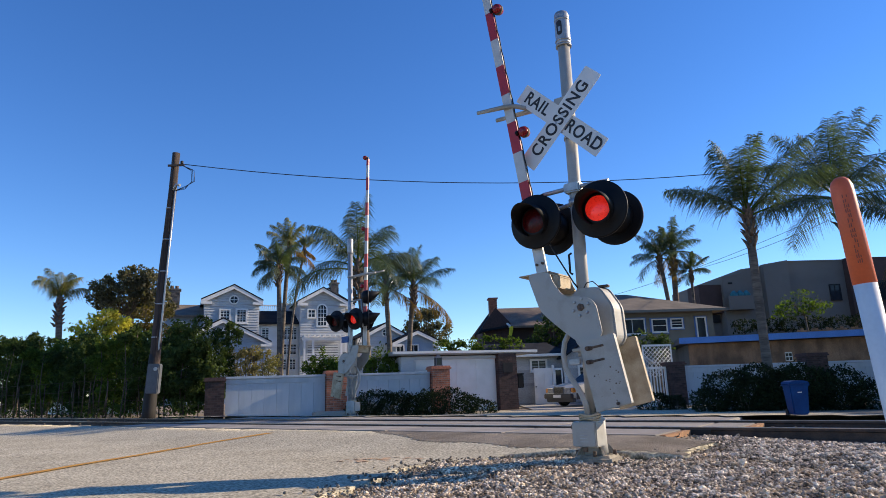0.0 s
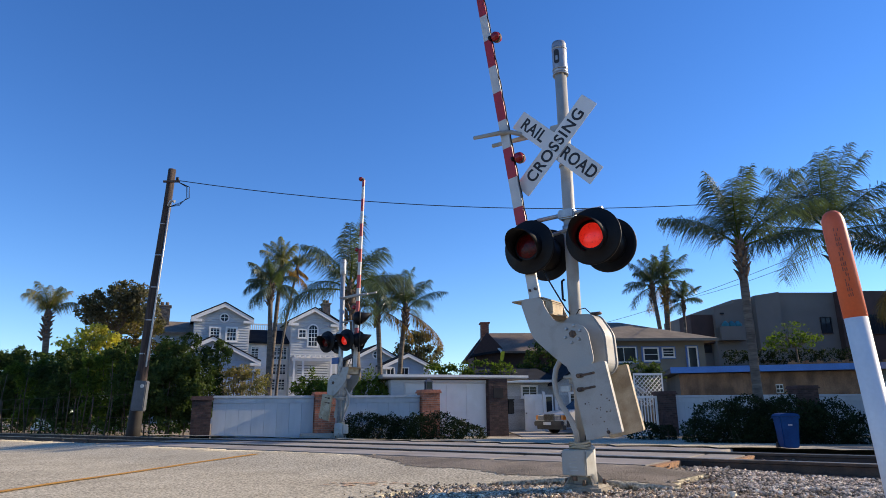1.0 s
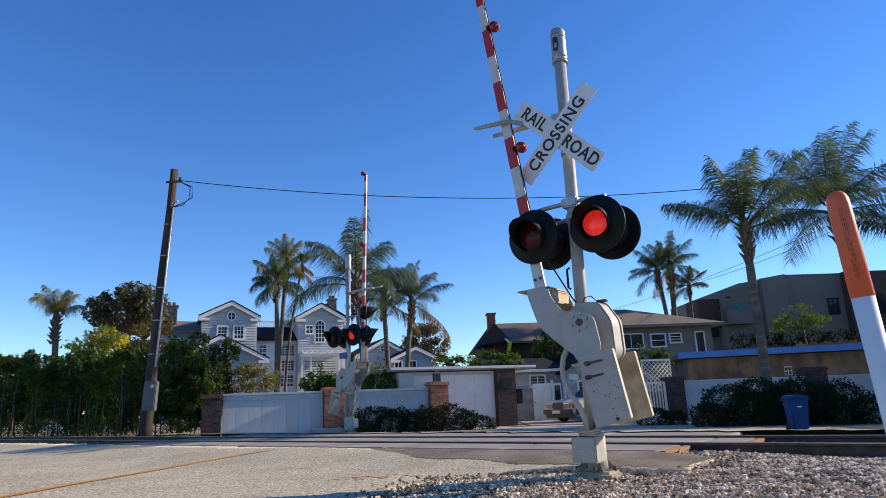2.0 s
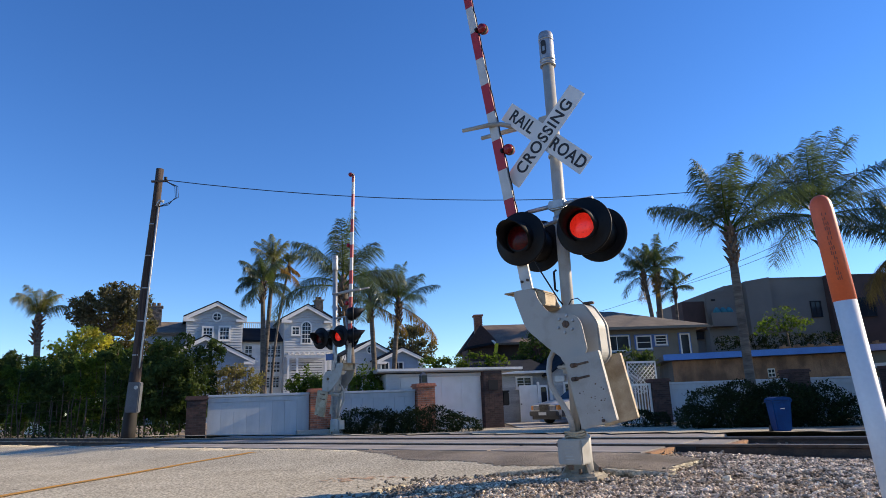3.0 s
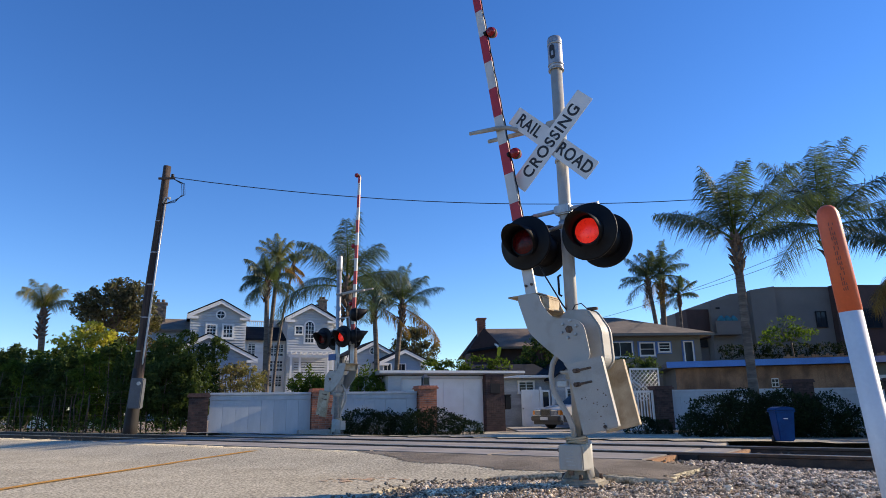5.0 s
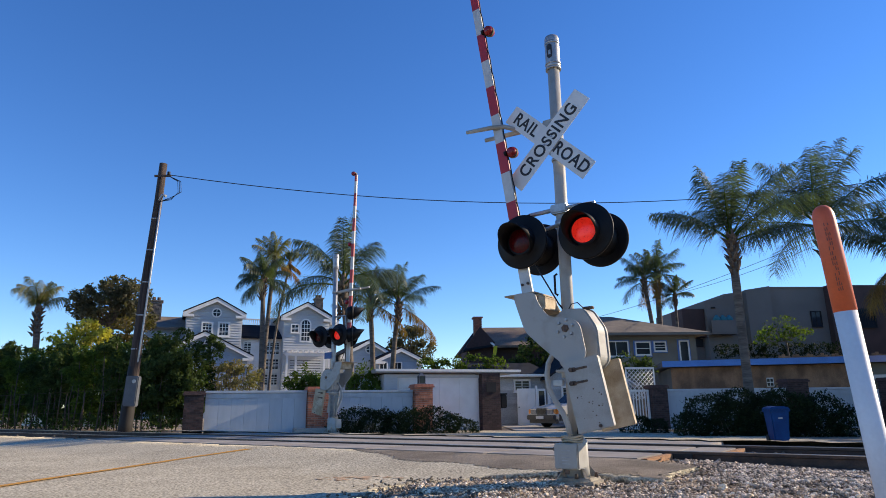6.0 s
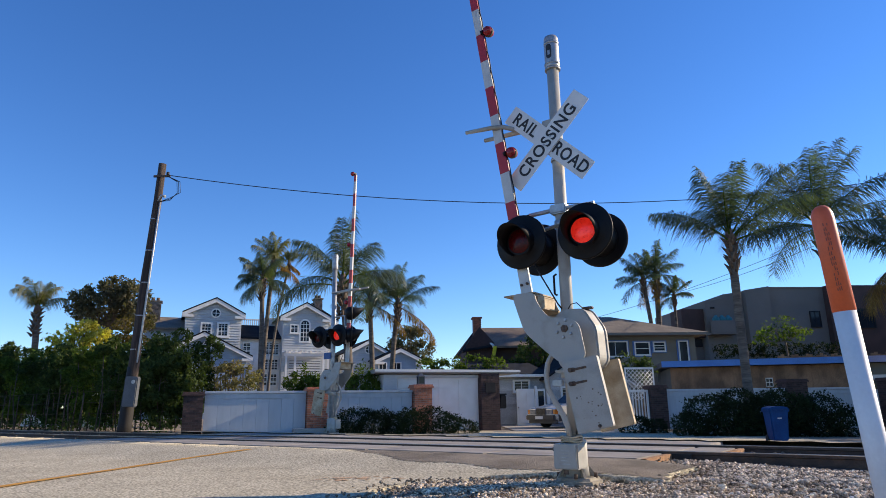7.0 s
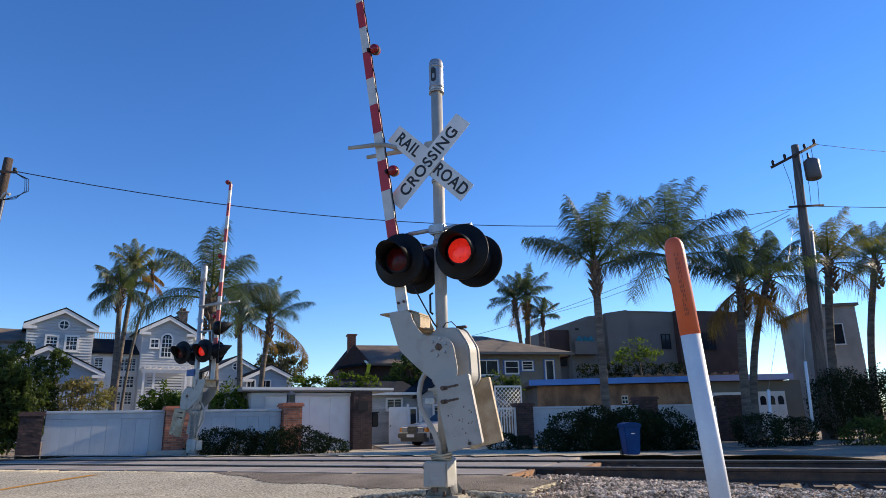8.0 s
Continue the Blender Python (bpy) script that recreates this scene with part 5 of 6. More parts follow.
# ---- stucco apartment house ----
st = thing("stucco_apartment_house", "flat-roofed tan stucco house with brown cladding", "apartment house", pose(16.1, 50, -0.58, 0, 0, 4))
part("wall", prismm([(4.45, -0.5), (14.35, -0.5), (14.35, 10.22), (9.6, 10.22), (7.6, 9.95), (6.05, 9.75), (6.05, 9.42), (4.45, 9.2)], 0.0, 10), M_STUCCO, st)
part("brown_wing", boxm(2.65, 4.45, 0.3, 2.4, 6.4, 8.62), M_BROWNSTUCCO_SHADE, st, "dark brown clad corner wing")
part("wing_base", boxm(2.9, 4.45, 0.9, 2.4, -0.5, 5.9), M_STUCCO, st)
# dark slab paints the shaded gap under the wing
part("wing_opening", boxm(2.9, 4.3, 0.7, 0.95, 5.7, 6.3), M_DARKIN, st)
part("brown_block", boxm(14.35, 20.5, -0.6, 9, -0.5, 10.35), M_BROWNSTUCCO_SHADE, st, "dark brown clad block")
part("parapet_cap", boxm(9.5, 14.4, -0.06, 10, 10.22, 10.32), M_STUCCO, st)
part("projecting_bay", prismm([(7.6, 5.0), (9.6, 5.0), (9.6, 10.3), (7.6, 10.0)], -0.5, 0.0), M_STUCCO, st)
part("balcony_recess", boxm(4.5, 6.3, -0.012, 0.0, 7.5, 8.9), M_STUCCO, st)
part("balcony_wall", boxm(4.4, 6.4, -0.9, -0.75, 6.6, 7.55), M_STUCCO, st)
part("balcony_floor", boxm(4.4, 6.4, -0.9, 0, 6.5, 6.62), M_STUCCO, st)
for k in range(3):
    part("parasol_cover", tubem([(5.0 + 0.5 * k, -0.5, 7.4), (5.0 + 0.5 * k, -0.5, 7.75), (5.0 + 0.5 * k, -0.5, 8.0)], [0.3, 0.28, 0.08], 10), M_TEAL, st, "folded teal canvas")
part("wall_lamp", boxm(4.9, 5.2, -0.1, 0, 8.6, 8.72), M_DARKIN, st)
window(st, 13.0, 13.75, 7.15, 8.3, -0.04, 2, 1, 0.06, frame_mat=M_DARKIN)
window(st, 6.8, 7.4, 4.5, 5.2, -0.04, 1, 1, 0.05, frame_mat=M_DARKIN)
window(st, 16.5, 17.8, 7.0, 8.4, -0.64, 2, 1, 0.06, frame_mat=M_DARKIN)
part("terrace_slab", boxm(2.2, 20, -3.0, -0.6, 4.0, 4.35), M_BROWNSTUCCO_SHADE, st)

# ---- low building with a blue fascia and reed walls ----
LOW = pose(12, 33, -0.29, 0, 0, -12)
lb = thing("reed_clad_building", "low building with a bright blue fascia and reed-clad walls", "building", LOW)
part("wall", boxm(-0.6, 8.0, 0, 6, -0.5, 2.85), M_OLIVE, lb)
part("garage_wall", boxm(8.0, 13.2, 0, 6, -0.5, 2.85), M_OLIVE, lb)
for k in range(29):
    x = -0.6 + 0.296 * k
    part("reed_panel", boxm(x + 0.004, x + 0.292, -0.04 - 0.003 * (k % 3), 0.0, -0.4, 2.84), M_REED, lb, "" if k else "tan reed matting")
part("fascia", boxm(-1.05, 7.6, -0.62, -0.55, 2.86, 3.16, bevel=0.01), M_BLUE, lb, "bright blue roof fascia")
part("fascia", boxm(7.6, 12.6, -0.62, -0.55, 2.86, 3.16, bevel=0.01), M_LILAC, lb, "pale lilac roof fascia")
part("roof", boxm(-1.05, 12.6, -0.56, 6.4, 2.88, 3.12), M_GREYROOF, lb)
part("glass_block", boxm(3.8, 4.12, -0.09, -0.05, 1.84, 2.26), M_TRIM, lb, "small white block window")
for a in (0, 1):
    for b in (0, 1):
        part("pane", boxm(3.82 + 0.15 * a, 3.94 + 0.15 * a, -0.1, -0.085, 1.87 + 0.19 * b, 2.02 + 0.19 * b), M_GLASS, lb)
for x0 in (8.25, 10.4):
    gd = part("garage_door", boxm(x0, x0 + 1.9, -0.06, 0.0, -0.4, 2.3), M_TRIM, lb, "white garage door with a row of arched panes")
    for k in range(4):
        cx = x0 + 0.26 + 0.46 * k
        pts = [(cx - 0.15, 1.62), (cx + 0.15, 1.62), (cx + 0.15, 1.95), (cx + 0.1, 2.04), (cx, 2.08), (cx - 0.1, 2.04), (cx - 0.15, 1.95)]
        part("pane", prismm(pts, -0.075, -0.055), M_GLASS, gd)
rf = thing("reed_fence", "low strip of brown reed fence along a flat roof", "fence", LOW)
for k in range(36):
    part("reed", boxm(4.6 + 0.16 * k, 4.74 + 0.16 * k, 0.3, 0.33, 3.12, 3.33 + 0.07 * math.sin(k * 1.7)), M_REED, rf)

# ---- pale house far behind the palms ----
ph = thing("pale_house", "pale stucco house behind palms", "house", pose(36.5, 40, 0, 0, 0, -20))
part("wall", boxm(-0.9, 1.6, 0, 8, -1, 8.3), M_DRIVE, ph)
part("roof", boxm(-1.1, 1.8, -0.2, 8.2, 8.3, 8.5), M_GREYROOF, ph)
window(ph, -0.2, 0.5, 5.6, 7.0, -0.04, 1, 1, 0.06)


# ---- parked saloon car ----
M_HEADLIGHT = mat("headlight_glass", (0.20, 0.22, 0.25), (0.10, 0.11, 0.13), scale=9, rough=0.15, bump=0, spec=0.4)
M_BUMPER = mat("dark_bumper_rubber", (0.035, 0.037, 0.042), (0.025, 0.026, 0.03), scale=4, rough=0.55)
car = thing("parked_car", "cream white older saloon car with a chrome grille", "car", pose(6.05, 29.2, -0.12, 0, 0, 32))
# nose towards -x
prof = [(-2.35, 0.42), (-2.38, 0.60), (-2.34, 0.74), (-2.26, 0.82), (-1.3, 0.98), (-1.0, 1.0), (1.3, 1.0), (2.2, 0.95), (2.36, 0.80), (2.38, 0.45), (2.2, 0.30), (-2.1, 0.28)]
bm = bmesh.new()
prism(bm, round_poly(prof, 0.07, 3), -0.87, 0.87, 0.05)
body = part("body", bm, M_CARPAINT, car, "cream white bodywork")
bm = bmesh.new()
lo = [(-1.05, 0.96), (1.35, 0.96)]
hi = [(-0.38, 1.44), (0.75, 1.45)]
v = [bm.verts.new((x, s * w, z)) for (x, z), w in ((lo[0], 0.78), (lo[1], 0.78), (hi[1], 0.62), (hi[0], 0.62)) for s in (-1, 1)]
for f in ((0, 2, 4, 6), (7, 5, 3, 1), (0, 6, 7, 1), (6, 4, 5, 7), (4, 2, 3, 5), (2, 0, 1, 3)):
    bm.faces.new([v[i] for i in f])
bmesh.ops.recalc_face_normals(bm, faces=bm.faces)
bmesh.ops.bevel(bm, geom=list(bm.edges), offset=0.05, segments=2, affect="EDGES")
cab = part("cabin", bm, M_CARPAINT, car)
for s in (-1, 1):
    for xa, xb, xc, xd in ((-0.82, 0.02, 0.02, -0.33), (0.08, 1.02, 0.66, 0.08)):
        bm = bmesh.new()
        q = []
        for x, z in ((xa, 1.02), (xb, 1.02), (xc, 1.38), (xd, 1.38)):
            w = 0.78 - (z - 0.96) / 0.485 * 0.16 + 0.006
            q.append(((x, s * w, z), (x, s * (w - 0.02), z)))
        a, b = [bm.verts.new(p[0]) for p in q], [bm.verts.new(p[1]) for p in q]
        bm.faces.new(a)
        bm.faces.new(b[::-1])
        for i in range(4):
            bm.faces.new((a[i], b[i], b[(i + 1) % 4], a[(i + 1) % 4]))
        bmesh.ops.recalc_face_normals(bm, faces=bm.faces)
        part("side_window", bm, M_GLASS, cab)
for xs_, zs_ in (((-0.98, -0.42), (1.01, 1.415)), ((1.26, 0.80), (1.01, 1.415))):
    bm = bmesh.new()
    off = -0.012 if xs_[0] < 0 else 0.012
    v = [bm.verts.new((x + off, s * w, z + 0.006)) for x, z, w in ((xs_[0], zs_[0], 0.70), (xs_[1], zs_[1], 0.56)) for s in (-1, 1)]
    bm.faces.new((v[0], v[1], v[3], v[2]))
    r = bmesh.ops.extrude_face_region(bm, geom=list(bm.faces))
    bmesh.ops.translate(bm, vec=(-off * 0.7, 0, -0.004), verts=[e for e in r["geom"] if isinstance(e, bmesh.types.BMVert)])
    bmesh.ops.recalc_face_normals(bm, faces=bm.faces)
    part("windscreen", bm, M_GLASS, cab)
part("grille", boxm(-2.40, -2.31, -0.32, 0.32, 0.54, 0.83, bevel=0.012), M_HEADLIGHT, body)
for k in range(7):
    part("grille_bar", boxm(-2.412, -2.40, -0.29, 0.29, 0.565 + 0.034 * k, 0.590 + 0.034 * k), M_BLACK, body)
for s in (-1, 1):
    hl = part("headlight", boxm(-2.395, -2.3, min(s * 0.34, s * 0.72), max(s * 0.34, s * 0.72), 0.58, 0.77, bevel=0.015), M_HEADLIGHT, body)
    part("headlight_rim", boxm(-2.40, -2.385, min(s * 0.34, s * 0.72), max(s * 0.34, s * 0.72), 0.765, 0.782), M_CHROME, hl)
    part("indicator", boxm(-2.38, -2.22, min(s * 0.73, s * 0.885), max(s * 0.73, s * 0.885), 0.58, 0.77, bevel=0.015), M_AMBER, body)
part("bumper", boxm(-2.50, -2.34, -0.88, 0.88, 0.34, 0.54, bevel=0.03), M_BUMPER, car)
part("bumper", boxm(2.34, 2.50, -0.88, 0.88, 0.34, 0.54, bevel=0.03), M_BUMPER, car)
for s in (-1, 1):
    part("side_moulding", boxm(-2.2, 2.2, min(s * 0.865, s * 0.885), max(s * 0.865, s * 0.885), 0.30, 0.56, bevel=0.006), M_BUMPER, car, "dark grey lower side cladding")
part("front_skirt", boxm(-2.38, -2.2, -0.84, 0.84, 0.2, 0.36, bevel=0.02), M_BUMPER, car)
part("number_plate", boxm(-2.515, -2.50, -0.24, 0.24, 0.38, 0.50), M_TRIM, car, "plain pale plate")
for x in (-1.45, 1.38):
    for s in (-1, 1):
        tyre = part("wheel", tubem([(x, s * 0.70, 0.31), (x, s * 0.715, 0.31), (x, s * 0.875, 0.31), (x, s * 0.89, 0.31)], [0.28, 0.31, 0.31, 0.28], 24), M_TYRE, car)
        part("rim", tubem([(x, s * 0.885, 0.31), (x, s * 0.897, 0.31), (x, s * 0.905, 0.31)], [0.20, 0.19, 0.08], 18), M_CHROME, tyre)

# ---- recycling bin ----
rb = thing("recycling_bin", "blue plastic wheeled bin standing by the track", "bin", pose(8.44, 17.0, -0.19, 0, 0, -6) @ Matrix.Diagonal((0.84, 0.84, 0.97, 1)))
bm = bmesh.new()
lo = [bm.verts.new((x, y, 0.06)) for x, y in ((-0.21, -0.24), (0.21, -0.24), (0.21, 0.24), (-0.21, 0.24))]
hi = [bm.verts.new((x, y, 0.83)) for x, y in ((-0.27, -0.30), (0.27, -0.30), (0.27, 0.30), (-0.27, 0.30))]
bm.faces.new(lo[::-1])
bm.faces.new(hi)
for i in range(4):
    bm.faces.new((lo[i], lo[(i + 1) % 4], hi[(i + 1) % 4], hi[i]))
bmesh.ops.bevel(bm, geom=list(bm.edges), offset=0.03, segments=2, affect="EDGES")
part("bin_body", bm, M_BINBLUE, rb)
part("rim", boxm(-0.295, 0.295, -0.325, 0.325, 0.79, 0.835, bevel=0.012), M_BINBLUE, rb)
part("lid", prismm(round_poly([(-0.30, 0.84), (0.30, 0.84), (0.25, 0.90), (0.1, 0.93), (-0.1, 0.93), (-0.25, 0.90)], 0.03), -0.34, 0.33, 0.01), M_BINBLUE, rb)
for s in (-1, 1):
    part("wheel", tubem([(s * 0.18, 0.26, 0.1), (s * 0.25, 0.26, 0.1)], 0.1, 16), M_TYRE, rb)
part("handle", tubem([(-0.22, 0.36, 0.86), (0.22, 0.36, 0.86)], 0.018, 8), M_BINBLUE, rb)
part("pale_sticker", boxm(-0.06, 0.06, -0.292, -0.286, 0.62, 0.64, m=pose(0, 0, 0)), M_TRIM, rb)

# ---- utility poles and wires ----
def wire(label, a, b, sag, r=0.012):
    a, b = Vector(a), Vector(b)
    pts = [a.lerp(b, k / 24) + Vector((0, 0, -4 * sag * (k / 24) * (1 - k / 24))) for k in range(25)]
    bm = tubem(pts, r, 6)
    return tagged(mesh_ob("overhead_wire", bm, M_CABLE), label, "wire", "overhead wires")


P_TOP, P_FOOT = Vector((-11.12, 24, 10.36)), Vector((-11.6, 24, -0.1))
up = thing("utility_pole", "leaning weathered wooden utility pole with conduit", "utility pole")
axis = (P_TOP - P_FOOT)
part("pole", tubem([P_FOOT + axis * t + Vector((0.02 * math.sin(9 * t), 0, 0)) for t in (0, 0.1, 0.25, 0.4, 0.55, 0.7, 0.85, 1.0)], [0.215, 0.205, 0.19, 0.175, 0.165, 0.155, 0.15, 0.145], 18), M_WOODPOLE, up)
part("tarred_foot", tubem([P_FOOT + axis * t for t in (0, 0.05, 0.1, 0.2, 0.24)], [0.245, 0.24, 0.23, 0.205, 0.19], 18), M_TAR, up, "black tarred pole foot")
off = Vector((0.17, -0.10, 0))
part("conduit", tubem([P_FOOT + axis * t + off * (1.0 if t > 0.3 else 0.9) + Vector((0 if t > 0.25 else -0.1, 0, 0)) for t in (0.17, 0.22, 0.26, 0.35, 0.6, 0.86)], 0.038, 10), M_GALV, up, "pale steel conduit up the pole")
for t in (0.3, 0.42, 0.54, 0.66, 0.78):
    c = P_FOOT + axis * t
    part("pole_strap", tubem([c + Vector((0, 0, -0.02)), c + Vector((0, 0, 0.03))], 0.205 - 0.06 * t, 16), M_GALV, up)
ub = part("meter_box", boxm(-0.20, 0.26, -0.48, -0.22, 0.98, 2.05, bevel=0.03, m=pose(-11.4, 24, 0, 0, 2.5, 0)), M_GREYBOX, up, "grey steel utility box on the pole")
part("box_knob", tubem([(-11.2, 23.54, 1.85), (-11.2, 23.49, 1.85)], 0.07, 10), M_GALV, ub)
part("top_bracket", boxm(-11.3, -10.65, 23.72, 23.78, 9.72, 9.80), M_RUST, up)
part("insulator", tubem([(-10.75, 23.75, 9.8), (-10.75, 23.75, 9.92)], 0.06, 10), M_CABLE, up)
for k in range(3):
    part("drop_loop", tubem([(-10.75, 23.7, 9.75), (-10.35 + 0.06 * k, 23.7, 9.5), (-10.3 + 0.06 * k, 23.7, 9.05), (-10.55, 23.7, 8.75 + 0.05 * k), (-11.0, 23.75, 8.7)], 0.012, 6), M_CABLE, up)
part("weatherhead", tubem([(-11.0, 23.72, 8.72), (-10.9, 23.7, 8.95), (-10.75, 23.7, 8.9)], 0.06, 8), M_GALV, up)

R_TOP, R_FOOT = Vector((23.35, 26, 13.9)), Vector((22.4, 26, -0.4))
# pole wood paled and greyed so its colour carries the flare haze
M_HAZEPOLE = mat("haze_paled_pole_wood", (0.17, 0.14, 0.12), (0.09, 0.075, 0.065), scale=2, rough=0.9, bump=0.5, fine=24, fine_mix=0.3, stretch=(7, 7, 0.35))
rp = thing("transformer_pole", "leaning wooden utility pole with a crossarm and transformer", "utility pole")
axis = R_TOP - R_FOOT
part("pole", tubem([R_FOOT + axis * t for t in (0, 0.3, 0.6, 1.0)], [0.27, 0.25, 0.22, 0.17], 16), M_HAZEPOLE, rp)
arm = part("crossarm", tubem([(21.65, 25.8, 12.55), (24.5, 25.9, 14.0)], 0.09, 4), M_WOODPOLE, rp)
for t in (0.04, 0.3, 0.75, 0.97):
    p = Vector((21.65, 25.8, 12.6)).lerp(Vector((24.5, 25.9, 14.05)), t)
    part("insulator", tubem([p, p + Vector((0, 0, 0.2)), p + Vector((0, 0, 0.28))], [0.05, 0.08, 0.03], 10), M_CABLE, arm)
tr = part("transformer", tubem([(23.85, 25.7, 12.0), (23.85, 25.7, 12.05), (23.85, 25.7, 12.95), (23.85, 25.7, 13.05)], [0.3, 0.36, 0.36, 0.25], 18), M_GREYBOX, rp, "grey cylindrical transformer")
part("bushing", tubem([(23.75, 25.7, 13.0), (23.72, 25.7, 13.4)], [0.07, 0.04], 8), M_CABLE, tr)
part("second_arm", tubem([(22.2, 25.75, 10.5), (24.2, 25.8, 10.7)], 0.06, 4), M_WOODPOLE, rp)
part("riser", tubem([R_FOOT + axis * t + Vector((0.2, -0.2, 0)) for t in (0.35, 0.5, 0.68)], 0.06, 8), M_GALV, rp, "pale conduit up the pole")
for k in range(4):
    part("jumper_wire", tubem([(22.2 + 0.6 * k, 25.7, 12.9 + 0.3 * k), (22.4 + 0.5 * k, 25.6, 11.6), (22.5 + 0.45 * k, 25.7, 10.6)], 0.012, 5), M_CABLE, rp)
for k, (xa, ya, za, xb, zb) in enumerate(((18.497, 22, 2.778, 18.317, -0.5), (16.715, 22, 1.735, 16.523, -0.4))):
    g = thing("guy_wire_guard", "pale plastic guy wire guard beside the track", "guy guard", group="guy wire guards")
    part("guard_tube", tubem([(xb, ya, zb), (xa, ya, za)], 0.055, 10), M_POSTWHITE, g)
    part("guy_wire", tubem([(xa, ya, za), (22.6, 25.9, 9.2 + k)], 0.008, 5), M_GALV, g)

wire("thin black overhead wire strung from a wooden pole", (-10.75, 23.75, 9.8), (22.6, 26, 10.5), 1.4, 0.016)
wire("thin black overhead wire strung from a wooden pole", (22.6, 25.8, 10.6), (60, 30, 15), 0.6, 0.016)
wire("thin black overhead wire strung from a wooden pole", (24.3, 25.9, 14.0), (70, 40, 22), 0.6, 0.012)
wire("thin black overhead wire beside the palms", (22.8, 26, 8.4), (60, 33, 9.5), 0.4, 0.018)
wire("thin black overhead wire beside the palms", (22.8, 26, 7.9), (60, 33, 8.6), 0.4, 0.014)
wire("thin service wire sloping down to a house", (22.4, 26, 10.2), (19.2, 50, 9.4), 0.5, 0.014)
wire("thin service wire sloping down to a house", (22.4, 26, 10.4), (9.5, 44, 6.4), 0.6, 0.012)


# ---- plants ----
L_HEDGE = leaf_mat("dark_hedge_leaf", (0.078, 0.105, 0.036), (0.034, 0.055, 0.02), glow=0.4)
L_YELLOW = leaf_mat("yellow_green_leaf", (0.50, 0.42, 0.085), (0.28, 0.25, 0.055), glow=0.5)
L_OLIVE = leaf_mat("olive_leaf", (0.30, 0.23, 0.11), (0.15, 0.14, 0.06), glow=0.35)
L_GREY = leaf_mat("grey_green_leaf", (0.16, 0.14, 0.085), (0.075, 0.07, 0.042), glow=0.3)
L_BROWN = leaf_mat("brown_green_leaf", (0.14, 0.10, 0.04), (0.07, 0.06, 0.025))
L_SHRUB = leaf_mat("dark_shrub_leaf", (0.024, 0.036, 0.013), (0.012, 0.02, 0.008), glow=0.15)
L_BRIGHT = leaf_mat("bright_green_leaf", (0.11, 0.15, 0.03), (0.06, 0.09, 0.02))
L_PALM = leaf_mat("palm_leaflet", (0.105, 0.13, 0.078), (0.055, 0.075, 0.044), per_island=0.4, glow=0.3, gloss=0.6)
L_PALMYEL = leaf_mat("yellowing_palm_leaflet", (0.21, 0.185, 0.08), (0.10, 0.11, 0.045), per_island=0.35, glow=0.35, gloss=0.45)
L_DEAD = leaf_mat("dead_palm_leaflet", (0.30, 0.17, 0.06), (0.17, 0.09, 0.035), per_island=0.3)
M_BARK = mat("grey_bark", (0.15, 0.115, 0.085), (0.08, 0.06, 0.045), scale=3, rough=0.95, bump=0.6, fine=18, fine_mix=0.35)
M_PALMBARK = mat("ringed_palm_bark", (0.15, 0.125, 0.10), (0.075, 0.062, 0.052), scale=2, rough=0.95, bump=0.8, fine=7, fine_mix=0.35, stretch=(0.6, 0.6, 3))
M_HUSK = mat("palm_husk", (0.19, 0.13, 0.085), (0.08, 0.055, 0.04), scale=5, rough=0.95, bump=0.6, fine=20)


def leaf_mesh(name, parent, blobs, per_m2, size, material, seed, long=1.6, shell=0.55, clump=0):
    """Small folded leaves through a few uneven lumps (x, y, z, rx, ry, rz)."""
    rng = np.random.default_rng(seed)
    V = []
    for bx, by, bz, rx_, ry_, rz_ in blobs:
        area = 4 * math.pi * ((rx_ * ry_) ** 1.6 / 3 + (rx_ * rz_) ** 1.6 / 3 + (ry_ * rz_) ** 1.6 / 3) ** (1 / 1.6)
        n = int(area * per_m2)
        d = rng.normal(size=(n, 3))
        if clump:                                     # leaves gather into sprays with gaps between
            heart = rng.normal(size=(max(6, n // clump), 3))
            heart /= np.linalg.norm(heart, axis=1)[:, None]
            d = heart[rng.integers(0, len(heart), n)] + d * 0.5 / math.sqrt(len(heart)) * 1.7
        d /= np.linalg.norm(d, axis=1)[:, None]
        ph = rng.uniform(0, 6.3, 6)
        lump = 1 + 0.13 * np.sin(4.1 * d[:, 0] + ph[0]) * np.sin(3.7 * d[:, 2] + ph[1]) + 0.10 * np.sin(9 * d[:, 1] + ph[2]) * np.sin(8 * d[:, 0] + ph[3]) \
            + 0.07 * np.sin(17 * d[:, 2] + ph[4]) * np.sin(15 * d[:, 0] + ph[5])
        r = lump * (shell + (1 - shell) * rng.random(n) ** 0.5) * (1 + 0.12 * (rng.random(n) < 0.06))
        p = np.array([bx, by, bz]) + d * r[:, None] * np.array([rx_, ry_, rz_])
        u = rng.normal(size=(n, 3)) + d * 0.5
        u /= np.linalg.norm(u, axis=1)[:, None]
        w = np.cross(u, rng.normal(size=(n, 3)))
        w /= np.linalg.norm(w, axis=1)[:, None]
        s = size * rng.lognormal(0, 0.3, n)[:, None]
        nrm = np.cross(u, w) * s * 0.18
        V.append(np.stack([p - u * s * long / 2, p + w * s * 0.5 + nrm, p + u * s * long / 2, p - w * s * 0.5 + nrm], 1))
    V = np.concatenate(V)
    n = len(V)
    base = np.arange(n)[:, None] * 4
    F = np.concatenate([base + np.array([0, 1, 2]), base + np.array([0, 2, 3])]).tolist()
    return raw(name, V.reshape(-1, 3), F, material, parent)


